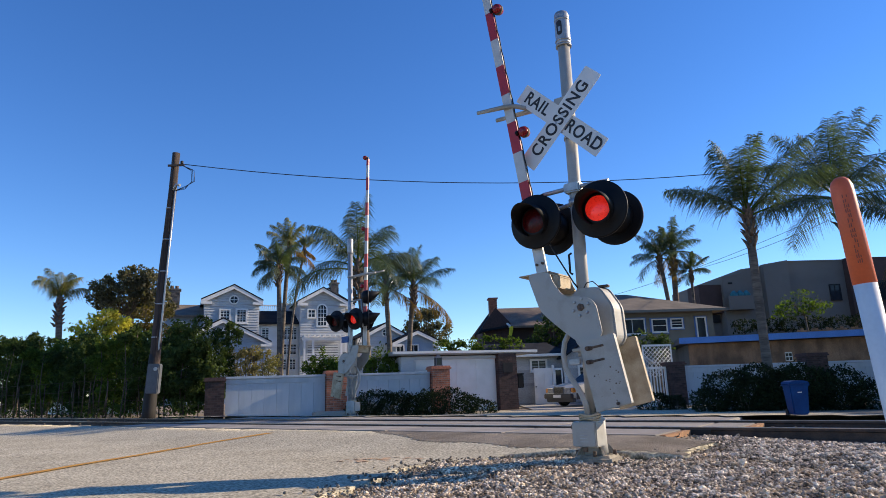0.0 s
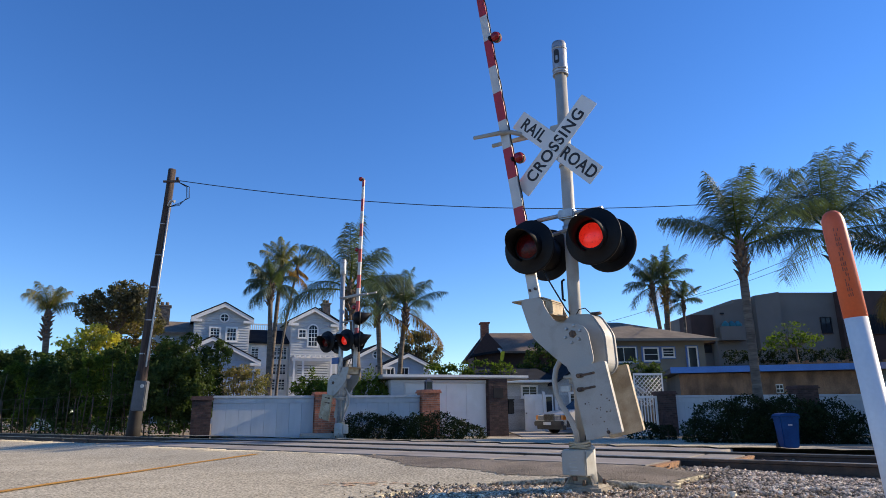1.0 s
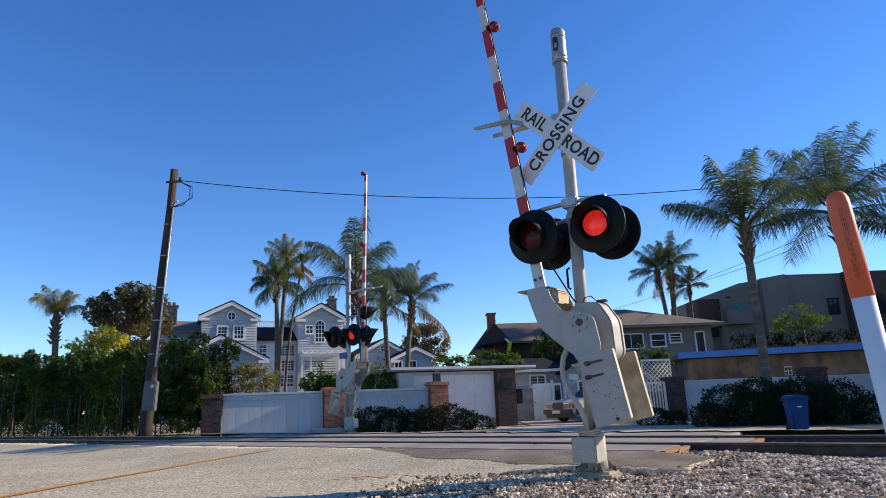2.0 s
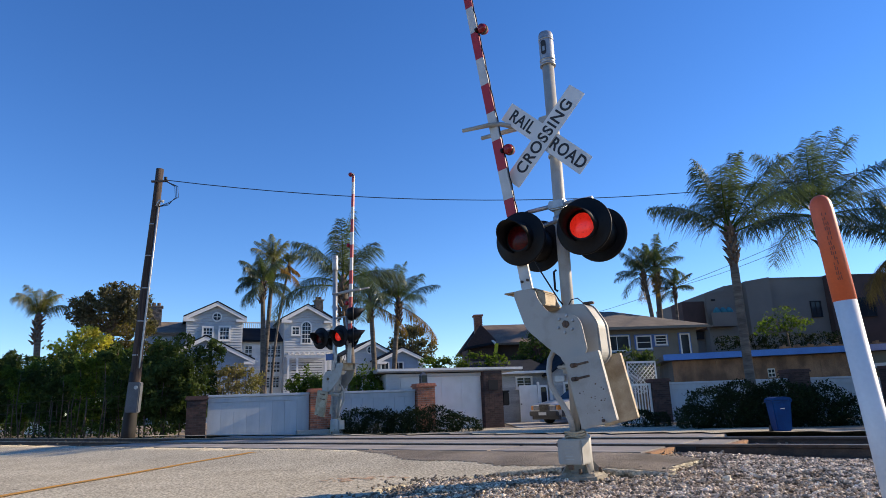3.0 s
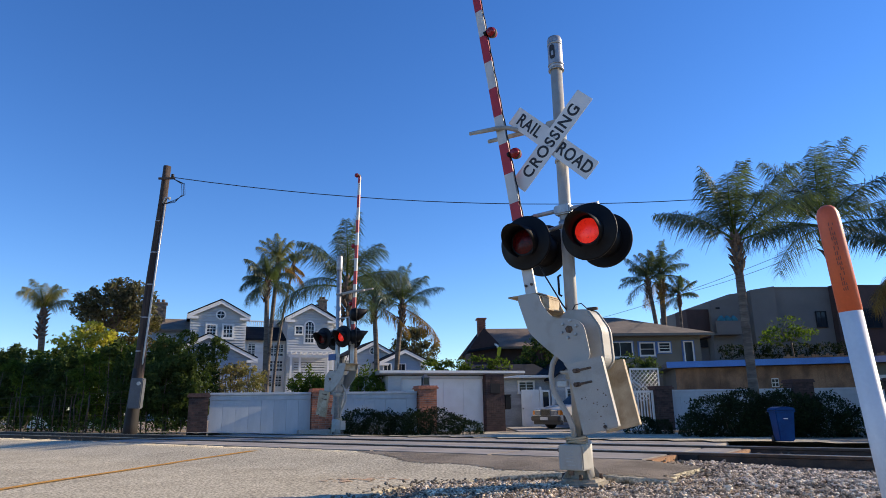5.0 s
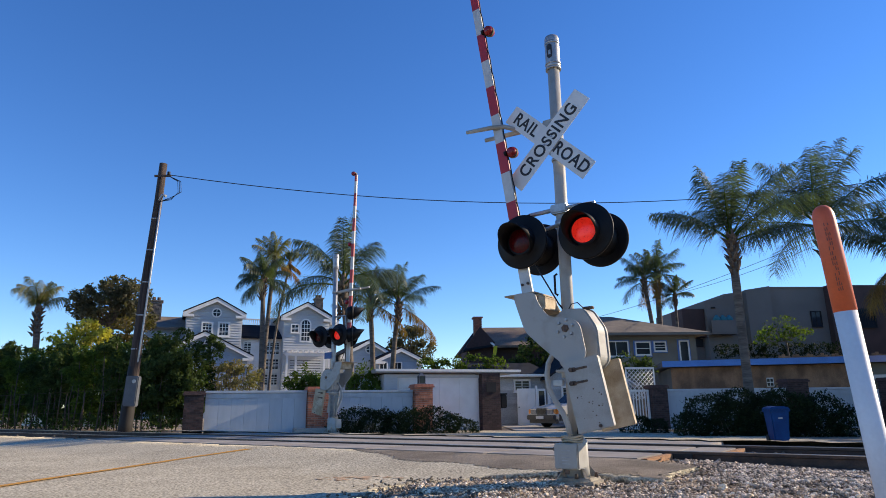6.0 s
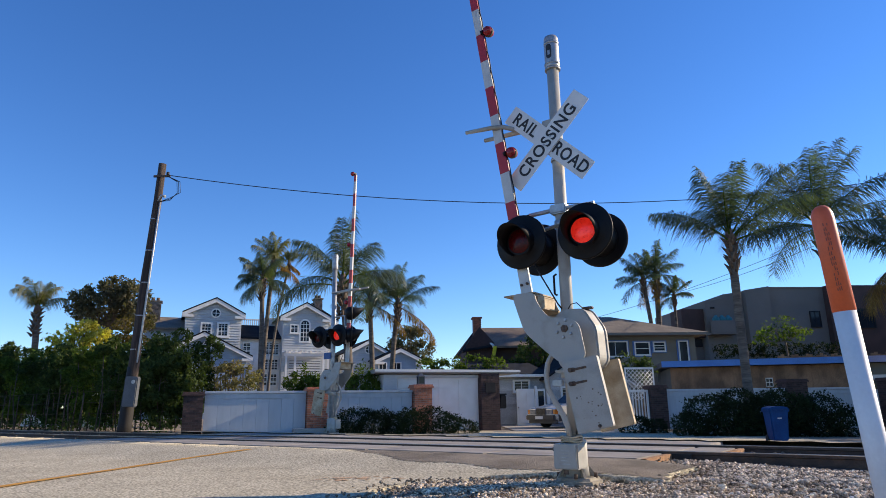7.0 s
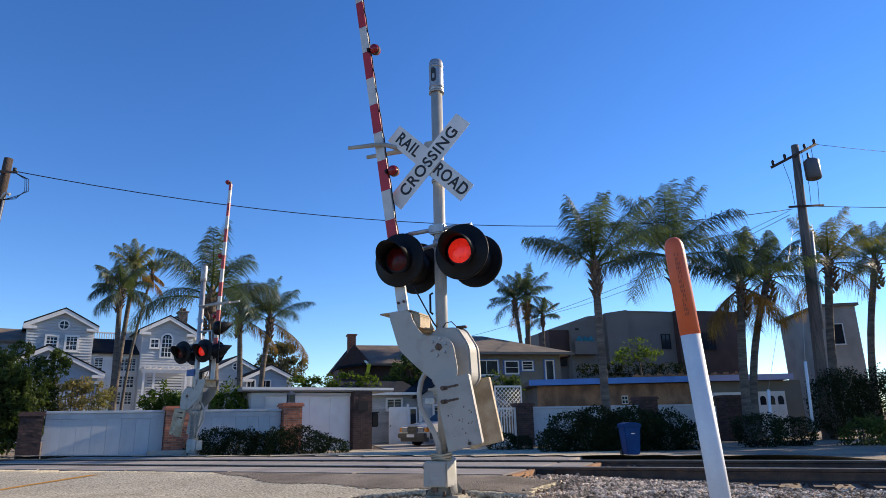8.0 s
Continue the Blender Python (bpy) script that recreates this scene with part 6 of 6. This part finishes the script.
def stems(parent, rng, roots, tops, r0, r1, name="stem"):
    for a, b in zip(roots, tops):
        a, b = Vector(a), Vector(b)
        mid = a.lerp(b, 0.5) + Vector((rng.uniform(-0.12, 0.12), rng.uniform(-0.12, 0.12), 0)) * (b - a).length * 0.4
        part(name, tubem([a, mid, b], [r0, (r0 + r1) / 2, r1], 7), M_BARK, parent)


def shrub(label, blobs, per_m2, size, material, seed, category="shrub", group="", nstems=5, name="shrub", shell=0.55, clump=None, long=1.6):
    s = thing(name, label, category, group=group)
    rng = random.Random(seed)
    clump = (0 if material is L_SHRUB else 26) if clump is None else clump
    leaf_mesh("crown", s, blobs, per_m2, size, material, seed, long, shell, clump)
    roots, tops = [], []
    for k in range(nstems):
        b = blobs[k % len(blobs)]
        x, y = b[0] + rng.uniform(-0.4, 0.4) * b[3], b[1] + rng.uniform(-0.3, 0.3) * b[4]
        roots.append((x, y, land(x, y) - 0.05))
        tops.append((x + rng.uniform(-0.3, 0.3) * b[3], y + rng.uniform(-0.3, 0.3) * b[4], b[2] + b[5] * 0.3))
    stems(s, rng, roots, tops, 0.032, 0.012)
    return s


def tree(label, x, y, blobs, per_m2, size, material, seed, trunk=0.25, fork=None, shell=0.35):
    t = thing("tree", label, "tree")
    rng = random.Random(seed)
    z0 = land(x, y) - 0.1
    zf = fork or min(b[2] - b[5] * 0.6 for b in blobs)
    part("trunk", tubem([(x, y, z0), (x + 0.1, y, (z0 + zf) / 2), (x, y, zf)], [trunk * 1.3, trunk, trunk * 0.8], 12), M_BARK, t)
    for b in blobs:
        for k in range(3):
            e = Vector((b[0] + rng.uniform(-0.5, 0.5) * b[3], b[1] + rng.uniform(-0.5, 0.5) * b[4], b[2] + rng.uniform(-0.1, 0.6) * b[5]))
            s = Vector((x, y, zf))
            part("limb", tubem([s, s.lerp(e, 0.5) + Vector((0, 0, -0.15 * (e - s).length)), e], [trunk * 0.5, trunk * 0.28, 0.02], 7), M_BARK, t)
    leaf_mesh("crown", t, blobs, per_m2, size, material, seed, shell=shell, clump=30)
    return t


def frond_arrays(rng, base, az, el, length, bend, width, droop, side_twist=0.0):
    """One feather leaf: its rib and its leaflets, which stand out in several planes, as vertex arrays."""
    steps = 42
    p, e = np.array(base, float), el
    out = np.array([math.cos(az), math.sin(az), 0])
    side = np.array([-math.sin(az), math.cos(az), 0])
    leaf = []
    pts = [p.copy()]
    dirs = []
    for k in range(steps):
        d = out * math.cos(e) + np.array([0, 0, math.sin(e)])
        d = d + side * side_twist * k / steps
        d /= np.linalg.norm(d)
        p = p + d * length / steps
        pts.append(p.copy())
        dirs.append(d)
        e -= bend / steps * (0.25 + 1.6 * (k / steps) ** 1.3)
    for k in range(7, steps):
        t = k / steps
        ll = width * (0.35 + 0.65 * math.sin(math.pi * min(1, 0.12 + 0.8 * t)) ** 0.7) * (1 - 0.45 * max(0, t - 0.75) / 0.25)
        d = dirs[k]
        n = np.cross(side, d)
        for s in (-1, 1):
            for j in range(3):
                q = pts[k] + (pts[k + 1] - pts[k]) * (j / 3 + rng.uniform(-0.12, 0.12))
                v = side * s * rng.uniform(0.6, 1.0) + d * rng.uniform(0.35, 0.9) + n * rng.uniform(-0.45, 0.6)
                v /= np.linalg.norm(v)
                a = ll * rng.uniform(0.7, 1.1)
                down = np.array([0, 0, -1]) * a * droop
                m1 = q + v * a * 0.5 + down * 0.12
                m2 = q + v * a * 0.93 + down * 0.5
                wd = d * (0.007 + 0.008 * width)
                leaf.append([q - wd * 0.6, q + wd * 0.6, m1 + wd, m1 - wd, m2 + wd * 0.15, m2 - wd * 0.15])
    return pts, leaf


def palm(label, base, crown, length, n, seed, r=0.17, leaf=None, dead=0, upright=0.0, group="", droop=1.0, husk=True, low=62, curl=1.0):
    rng = np.random.default_rng(seed)
    t = thing("palm_tree", label, "palm tree", group=group)
    bx, by = base
    z0 = land(bx, by) - 0.1
    c = Vector(crown) + Vector((0, 0, 0.3))
    a = Vector((bx, by, z0))
    pts, rad = [], []
    for k in range(13):
        f = k / 12
        q = a.lerp(c, f) + Vector(((c.x - a.x) * 0.25 * math.sin(math.pi * f) * -1, 0, 0))
        pts.append(q)
        rad.append(r * (1.35 - 0.6 * min(1, f * 5) + 0.12 * math.sin(f * 40)) if f < 0.2 else r * (0.78 - 0.12 * f + 0.03 * (k % 2)))
    part("trunk", tubem(pts, rad, 12), M_PALMBARK, t)
    if husk:
        bm = bmesh.new()
        hz = r * 6
        for k in range(26):
            az = k * 2.4
            zz = -hz * (k / 26)
            o = Vector((math.cos(az), math.sin(az), 0))
            ring_tube(bm, [c + o * r * 0.5 + Vector((0, 0, zz - 0.05)), c + o * r * 1.0 + Vector((0, 0, zz + 0.12)), c + o * r * (1.3 + 0.5 * rng.random()) + Vector((0, 0, zz + 0.25))],
                      [r * 0.35, r * 0.26, r * 0.06], 5)
        part("husk", bm, M_HUSK, t, "shaggy brown husk of old leaf bases")
    part("crownshaft", tubem([c + Vector((0, 0, -0.1)), c + Vector((0, 0, 0.25)), c + Vector((0, 0, 0.55))], [r * 0.9, r * 0.75, r * 0.3], 10), M_HUSK, t)
    for k in range(n):
        az = k * 2.39996 + rng.uniform(-0.25, 0.25)
        f = (k + 0.5) / n
        el = radians(87 - (low + 20) * f ** 1.1 + upright * (1 - f)) + rng.uniform(-0.08, 0.08)
        ln = length * rng.uniform(0.85, 1.1) * (0.82 + 0.18 * f)
        is_dead = k >= n - dead
        if is_dead:
            el = radians(-25) + rng.uniform(-0.2, 0.2)
        rib, lf = frond_arrays(rng, (c.x, c.y, c.z + 0.25 - 0.3 * f), az, el, ln, curl * rng.uniform(0.8, 1.3) * (0.4 + 0.75 * f) if not is_dead else 0.9, length * 0.25, droop * rng.uniform(0.9, 1.5) + (0.8 if is_dead else 0), rng.uniform(-0.3, 0.3))
        lf = np.array(lf)
        m = len(lf)
        b = np.arange(m)[:, None] * 6
        F = np.concatenate([b + np.array([0, 1, 2, 3]), b + np.array([3, 2, 4, 5])]).tolist()
        material = L_DEAD if is_dead else (leaf or L_PALM)
        fr = raw("frond", lf.reshape(-1, 3), F, material, t, label="dry brown hanging frond" if is_dead else "")
        part("frond_rib", tubem([tuple(q) for q in rib[::3]], [r * 0.16 * (1 - j / 12) + 0.006 for j in range(len(rib[::3]))], 5), L_BRIGHT if not is_dead else M_HUSK, fr)
    return t


def along(s, d, z):
    p = on_track(s, d)
    return (p.x, p.y, z)


# tall hedge along the track, in several shrubs
rng = random.Random(3)
for k in range(9):
    s = -24.6 - 2.3 * k
    x, y, _ = along(s, 14.6, 0)
    h = 3.4 + 0.17 * k + rng.uniform(-0.35, 0.45)
    blobs = [(x, y, h * 0.58, 1.45, 0.9, h * 0.36)]
    for j in range(9):
        f = j / 8
        blobs.append((x - 1.3 + 2.6 * f + rng.uniform(-0.15, 0.15), y + rng.uniform(-0.6, 0.3), h * rng.uniform(0.48, 0.96),
                      rng.uniform(0.32, 0.62), 0.45, rng.uniform(0.25, 0.5)))
    for j in range(5):
        blobs.append((x - 1.1 + 0.55 * j + rng.uniform(-0.2, 0.2), y + 0.2, h * rng.uniform(0.14, 0.40), rng.uniform(0.35, 0.6), 0.5, h * rng.uniform(0.09, 0.17)))
    shrub("tall dark green hedge shrub along the track", blobs, 210, 0.06, L_BRIGHT if k in (2, 5) else L_HEDGE, 40 + k, "hedge", "hedge shrubs along the track", 6, "hedge_shrub", shell=0.35, long=2.6)
low = thing("undergrowth", "sparse dry undergrowth and low leaves below the hedge", "undergrowth", kind="stuff")
leaf_mesh("leaves", low, [(*along(-23.5 - 1.5 * k, 13.9, 0.35)[:3], 0.8, 0.35, 0.4) for k in range(14)], 60, 0.06, L_HEDGE, 77, shell=0.2)
fence = thing("wire_fence", "thin steel post and wire fence below the hedge", "fence")
for k in range(12):
    p = along(-25.5 - 1.6 * k, 13.5, 0)
    part("fence_post", tubem([(p[0], p[1], -0.1), (p[0] + 0.02, p[1], 1.6)], 0.022, 6), M_RUST, fence)
for z in (0.3, 0.75, 1.2, 1.65):
    part("fence_wire", tubem([along(-25.5, 13.5, z), along(-43.1, 13.5, z)], 0.006, 4), M_RUST, fence)
# added white block in place of unidentified white shapes behind the hedge
lw = thing("white_stand_in", "low white stand-in for white shapes behind the hedge", "wall", TRACK)
part("stand_in_body", boxm(-45, -33.5, 17.6, 17.8, -0.1, 0.75), M_TRIM, lw)

tree("yellow-green leafy tree catching the sun", -18.6, 33.5, [(-18.7, 33.3, 3.9, 1.7, 1.2, 1.35), (-19.8, 33.5, 3.4, 1.1, 1.0, 1.0), (-17.6, 33.3, 3.2, 1.0, 0.9, 1.1), (-18.2, 33.0, 4.7, 0.9, 0.8, 0.7)], 120, 0.10, L_YELLOW, 61, 0.12)
tree("grey-green tree with a broad ragged crown", -24, 46, [(-24.2, 46, 8.2, 2.2, 1.8, 1.7), (-25.9, 46, 8.4, 1.3, 1.2, 1.2), (-22.4, 45.6, 8.7, 1.5, 1.3, 1.4), (-23.6, 45.5, 9.5, 1.3, 1.0, 0.8), (-21.6, 45.6, 7.3, 1.1, 1.0, 1.1)], 95, 0.12, L_GREY, 62, 0.3)
tree("brown-green tree behind the hedge", -21.0, 42, [(-20.6, 42, 5.9, 1.4, 1.2, 1.3), (-19.6, 42, 4.9, 1.2, 1.0, 1.1)], 60, 0.11, L_BROWN, 63, 0.15)
shrub("tall leafy shrub beside a brick pillar", [(-11.6, 27.2, 2.0, 1.2, 0.9, 1.7), (-10.4, 27.0, 2.2, 0.9, 0.8, 1.4), (-9.9, 27.2, 3.3, 0.6, 0.5, 0.6), (-11.9, 27.2, 3.4, 0.6, 0.5, 0.7), (-11.0, 27.0, 3.7, 0.45, 0.45, 0.5), (-10.5, 26.6, 1.0, 0.8, 0.6, 0.9)], 190, 0.06, L_HEDGE, 64, nstems=8, shell=0.35, long=2.4)
shrub("straggly shrub with yellowing leaves over the wall", [(-9.6, 27.4, 2.1, 0.9, 0.6, 0.7), (-8.4, 27.4, 2.1, 0.8, 0.6, 0.7), (-9.0, 27.3, 2.5, 0.6, 0.5, 0.4)], 190, 0.06, L_OLIVE, 65, nstems=14, shell=0.3)
shrub("light green shrub behind the board wall", [(-6.0, 27, 1.7, 0.7, 0.6, 0.95), (-5.5, 27, 1.5, 0.6, 0.5, 0.8)], 260, 0.055, L_BRIGHT, 66, shell=0.4, clump=60, long=2.4)
shrub("light green shrub behind the board wall", [(-3.3, 25.9, 1.6, 0.6, 0.5, 0.95), (-2.95, 25.8, 1.3, 0.5, 0.45, 0.8)], 260, 0.055, L_BRIGHT, 67, shell=0.4, clump=60, long=2.4)
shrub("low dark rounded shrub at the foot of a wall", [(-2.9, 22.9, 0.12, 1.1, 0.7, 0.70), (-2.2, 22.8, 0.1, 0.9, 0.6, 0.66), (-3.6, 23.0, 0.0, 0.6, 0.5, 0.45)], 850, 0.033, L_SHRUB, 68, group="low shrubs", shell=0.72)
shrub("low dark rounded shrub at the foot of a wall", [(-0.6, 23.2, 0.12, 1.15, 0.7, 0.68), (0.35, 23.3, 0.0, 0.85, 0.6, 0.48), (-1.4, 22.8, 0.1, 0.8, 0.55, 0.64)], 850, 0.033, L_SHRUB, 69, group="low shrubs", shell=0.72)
shrub("small dry ground shrub at the wall's foot", [(-7.8, 23.3, 0.08, 0.6, 0.3, 0.2)], 260, 0.045, L_BROWN, 70)
shrub("dense dark clipped bush with a sunlit top", [(5.3, 37.6, 3.5, 1.25, 0.8, 1.35), (6.3, 37.8, 3.2, 1.0, 0.8, 1.45), (4.5, 37.6, 2.9, 0.8, 0.6, 1.0)], 110, 0.085, L_HEDGE, 71)
shrub("bright green hedge behind the garage roof", [(-0.9, 34, 2.6, 0.8, 0.6, 0.7), (0.3, 34.2, 2.7, 0.9, 0.6, 0.7), (1.5, 34.4, 2.7, 1.0, 0.6, 0.8), (2.6, 34.6, 2.6, 0.8, 0.6, 0.8)], 110, 0.085, L_BRIGHT, 72, nstems=6)
tree("dark round tree behind the house", -4.2, 76, [(-4.3, 76, 8.3, 2.0, 1.8, 1.8), (-2.6, 76, 7.2, 1.7, 1.5, 1.6), (-5.6, 76, 7.3, 1.6, 1.4, 1.5), (-3.6, 75.6, 9.3, 1.2, 1.0, 0.8)], 50, 0.15, L_GREY, 73, 0.3)
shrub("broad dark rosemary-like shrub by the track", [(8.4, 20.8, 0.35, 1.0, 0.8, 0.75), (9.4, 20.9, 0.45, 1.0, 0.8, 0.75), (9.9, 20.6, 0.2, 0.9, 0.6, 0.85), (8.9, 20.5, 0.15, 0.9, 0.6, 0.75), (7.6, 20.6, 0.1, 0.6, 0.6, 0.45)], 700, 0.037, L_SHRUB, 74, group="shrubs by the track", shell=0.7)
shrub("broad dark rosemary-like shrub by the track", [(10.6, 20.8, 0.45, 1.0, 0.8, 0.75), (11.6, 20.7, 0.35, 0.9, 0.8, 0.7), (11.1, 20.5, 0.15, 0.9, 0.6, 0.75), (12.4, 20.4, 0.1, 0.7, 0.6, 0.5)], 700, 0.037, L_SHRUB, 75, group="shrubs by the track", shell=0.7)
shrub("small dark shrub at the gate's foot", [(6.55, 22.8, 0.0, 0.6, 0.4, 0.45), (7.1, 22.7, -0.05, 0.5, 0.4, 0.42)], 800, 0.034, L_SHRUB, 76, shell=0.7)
shrub("dark leafy shrub above the lattice", [(8.3, 30, 2.5, 0.8, 0.5, 0.6), (9.1, 30, 2.3, 0.6, 0.5, 0.6)], 110, 0.08, L_HEDGE, 78)
tree("small tree with sunlit yellow-green leaves", 21.6, 41, [(21.4, 41, 5.3, 1.2, 0.9, 0.9), (22.4, 41, 5.1, 0.9, 0.8, 0.7), (20.4, 41, 4.9, 0.9, 0.8, 0.6)], 30, 0.10, L_BRIGHT, 79, 0.07, shell=0.2)
shrub("dark terrace planting along the flat roof", [(18.5 + 1.5 * k, 42.5, 4.1, 1.0, 0.5, 0.5) for k in range(6)], 70, 0.09, L_SHRUB, 80)
for k in range(5):
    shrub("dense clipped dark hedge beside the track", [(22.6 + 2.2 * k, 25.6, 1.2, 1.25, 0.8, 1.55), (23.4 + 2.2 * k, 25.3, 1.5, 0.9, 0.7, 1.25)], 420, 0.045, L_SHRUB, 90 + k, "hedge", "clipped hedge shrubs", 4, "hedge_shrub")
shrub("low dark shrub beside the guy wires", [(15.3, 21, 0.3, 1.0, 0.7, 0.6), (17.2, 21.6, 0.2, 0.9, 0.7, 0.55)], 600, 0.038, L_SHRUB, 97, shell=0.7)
shrub("low green shrub beside the guy wires", [(19.3, 20.5, 0.1, 1.0, 0.7, 0.65), (20.6, 21, 0.1, 0.9, 0.7, 0.6)], 500, 0.04, L_HEDGE, 98, shell=0.6)

palm("short-crowned palm with a thick husk", (-28.4, 45), (-28.7, 45, 7.5), 2.8, 10, 1, 0.30, leaf=L_PALMYEL, low=12, curl=1.7, droop=1.4)
palm("slender palm with drooping fronds", (-9.6, 34), (-9.75, 34, 7.2), 1.9, 18, 2, 0.17, droop=1.6, low=85, curl=1.7)
palm("tall palm with yellowing fronds", (-10.1, 36), (-9.75, 36, 8.7), 1.9, 15, 3, 0.16, leaf=L_PALMYEL, dead=3, low=70, curl=1.5)
palm("thin dark-stemmed palm with a small crown", (-10.3, 38), (-9.35, 38, 9.0), 1.0, 9, 4, 0.10, leaf=L_PALMYEL, dead=4)
palm("queen palm with long arching fronds", (-3.9, 27), (-4.3, 27, 5.6), 3.5, 13, 5, 0.24, low=66, curl=1.5)
palm("queen palm with a full feathery crown", (-3.95, 36), (-4.2, 36, 6.3), 2.6, 14, 6, 0.19, dead=1, low=64, curl=1.3)
palm("queen palm with a full feathery crown", (-3.0, 36), (-2.6, 36, 6.1), 2.8, 14, 7, 0.19, dead=1, low=62, curl=1.3)
palm("queen palm with a dark trunk and shaggy neck", (10.12, 22), (10.15, 22, 6.05), 3.4, 14, 8, 0.20, low=52)
palm("queen palm with a full feathery crown", (16.45, 26), (15.75, 26, 7.6), 4.2, 20, 9, 0.22, low=66, curl=1.1)
palm("queen palm far behind the roofs", (14.8, 45), (14.2, 45, 9.0), 2.5, 15, 10, 0.2, low=80, curl=1.2)
palm("queen palm far behind the roofs", (15.2, 45.5), (15.3, 45.5, 9.5), 2.8, 16, 11, 0.26, dead=2, low=80, curl=1.2)
palm("small palm far behind the roofs", (16.2, 45), (16.3, 45, 7.9), 1.7, 13, 12, 0.14, low=80, curl=1.2)
palm("queen palm with dry hanging fronds", (17.8, 25), (18.4, 25, 6.0), 3.0, 18, 13, 0.24, dead=5, low=75, curl=1.2)
palm("queen palm leaning over the track", (19.2, 26.5), (21.0, 26.5, 6.8), 3.0, 16, 14, 0.22, dead=2, low=72, curl=1.2)
palm("queen palm with yellowing fronds", (24.9, 28), (25.9, 28, 8.0), 3.2, 16, 15, 0.26, leaf=L_PALMYEL, dead=2, low=72, curl=1.2)
palm("queen palm with an arching crown", (29.0, 30), (30.8, 30, 8.6), 3.0, 15, 16, 0.24, low=70, curl=1.2)

# added trees out of view, placed to shade the right-hand side
tree("unseen tree added to cast shade from the right", 34, 27, [(34, 27, 8.5, 3.0, 2.6, 2.4), (35.5, 28, 10.5, 2.6, 2.2, 2.0), (33.5, 28.5, 6.5, 2.4, 2.0, 2.0)], 45, 0.16, L_GREY, 111, 0.35)
tree("unseen tree added to cast shade from the right", 37, 23, [(37, 23, 8.0, 3.0, 2.6, 2.6), (38, 24, 10.5, 2.6, 2.2, 2.0), (36, 22, 6.0, 2.4, 2.0, 2.2)], 45, 0.16, L_GREY, 112, 0.35)
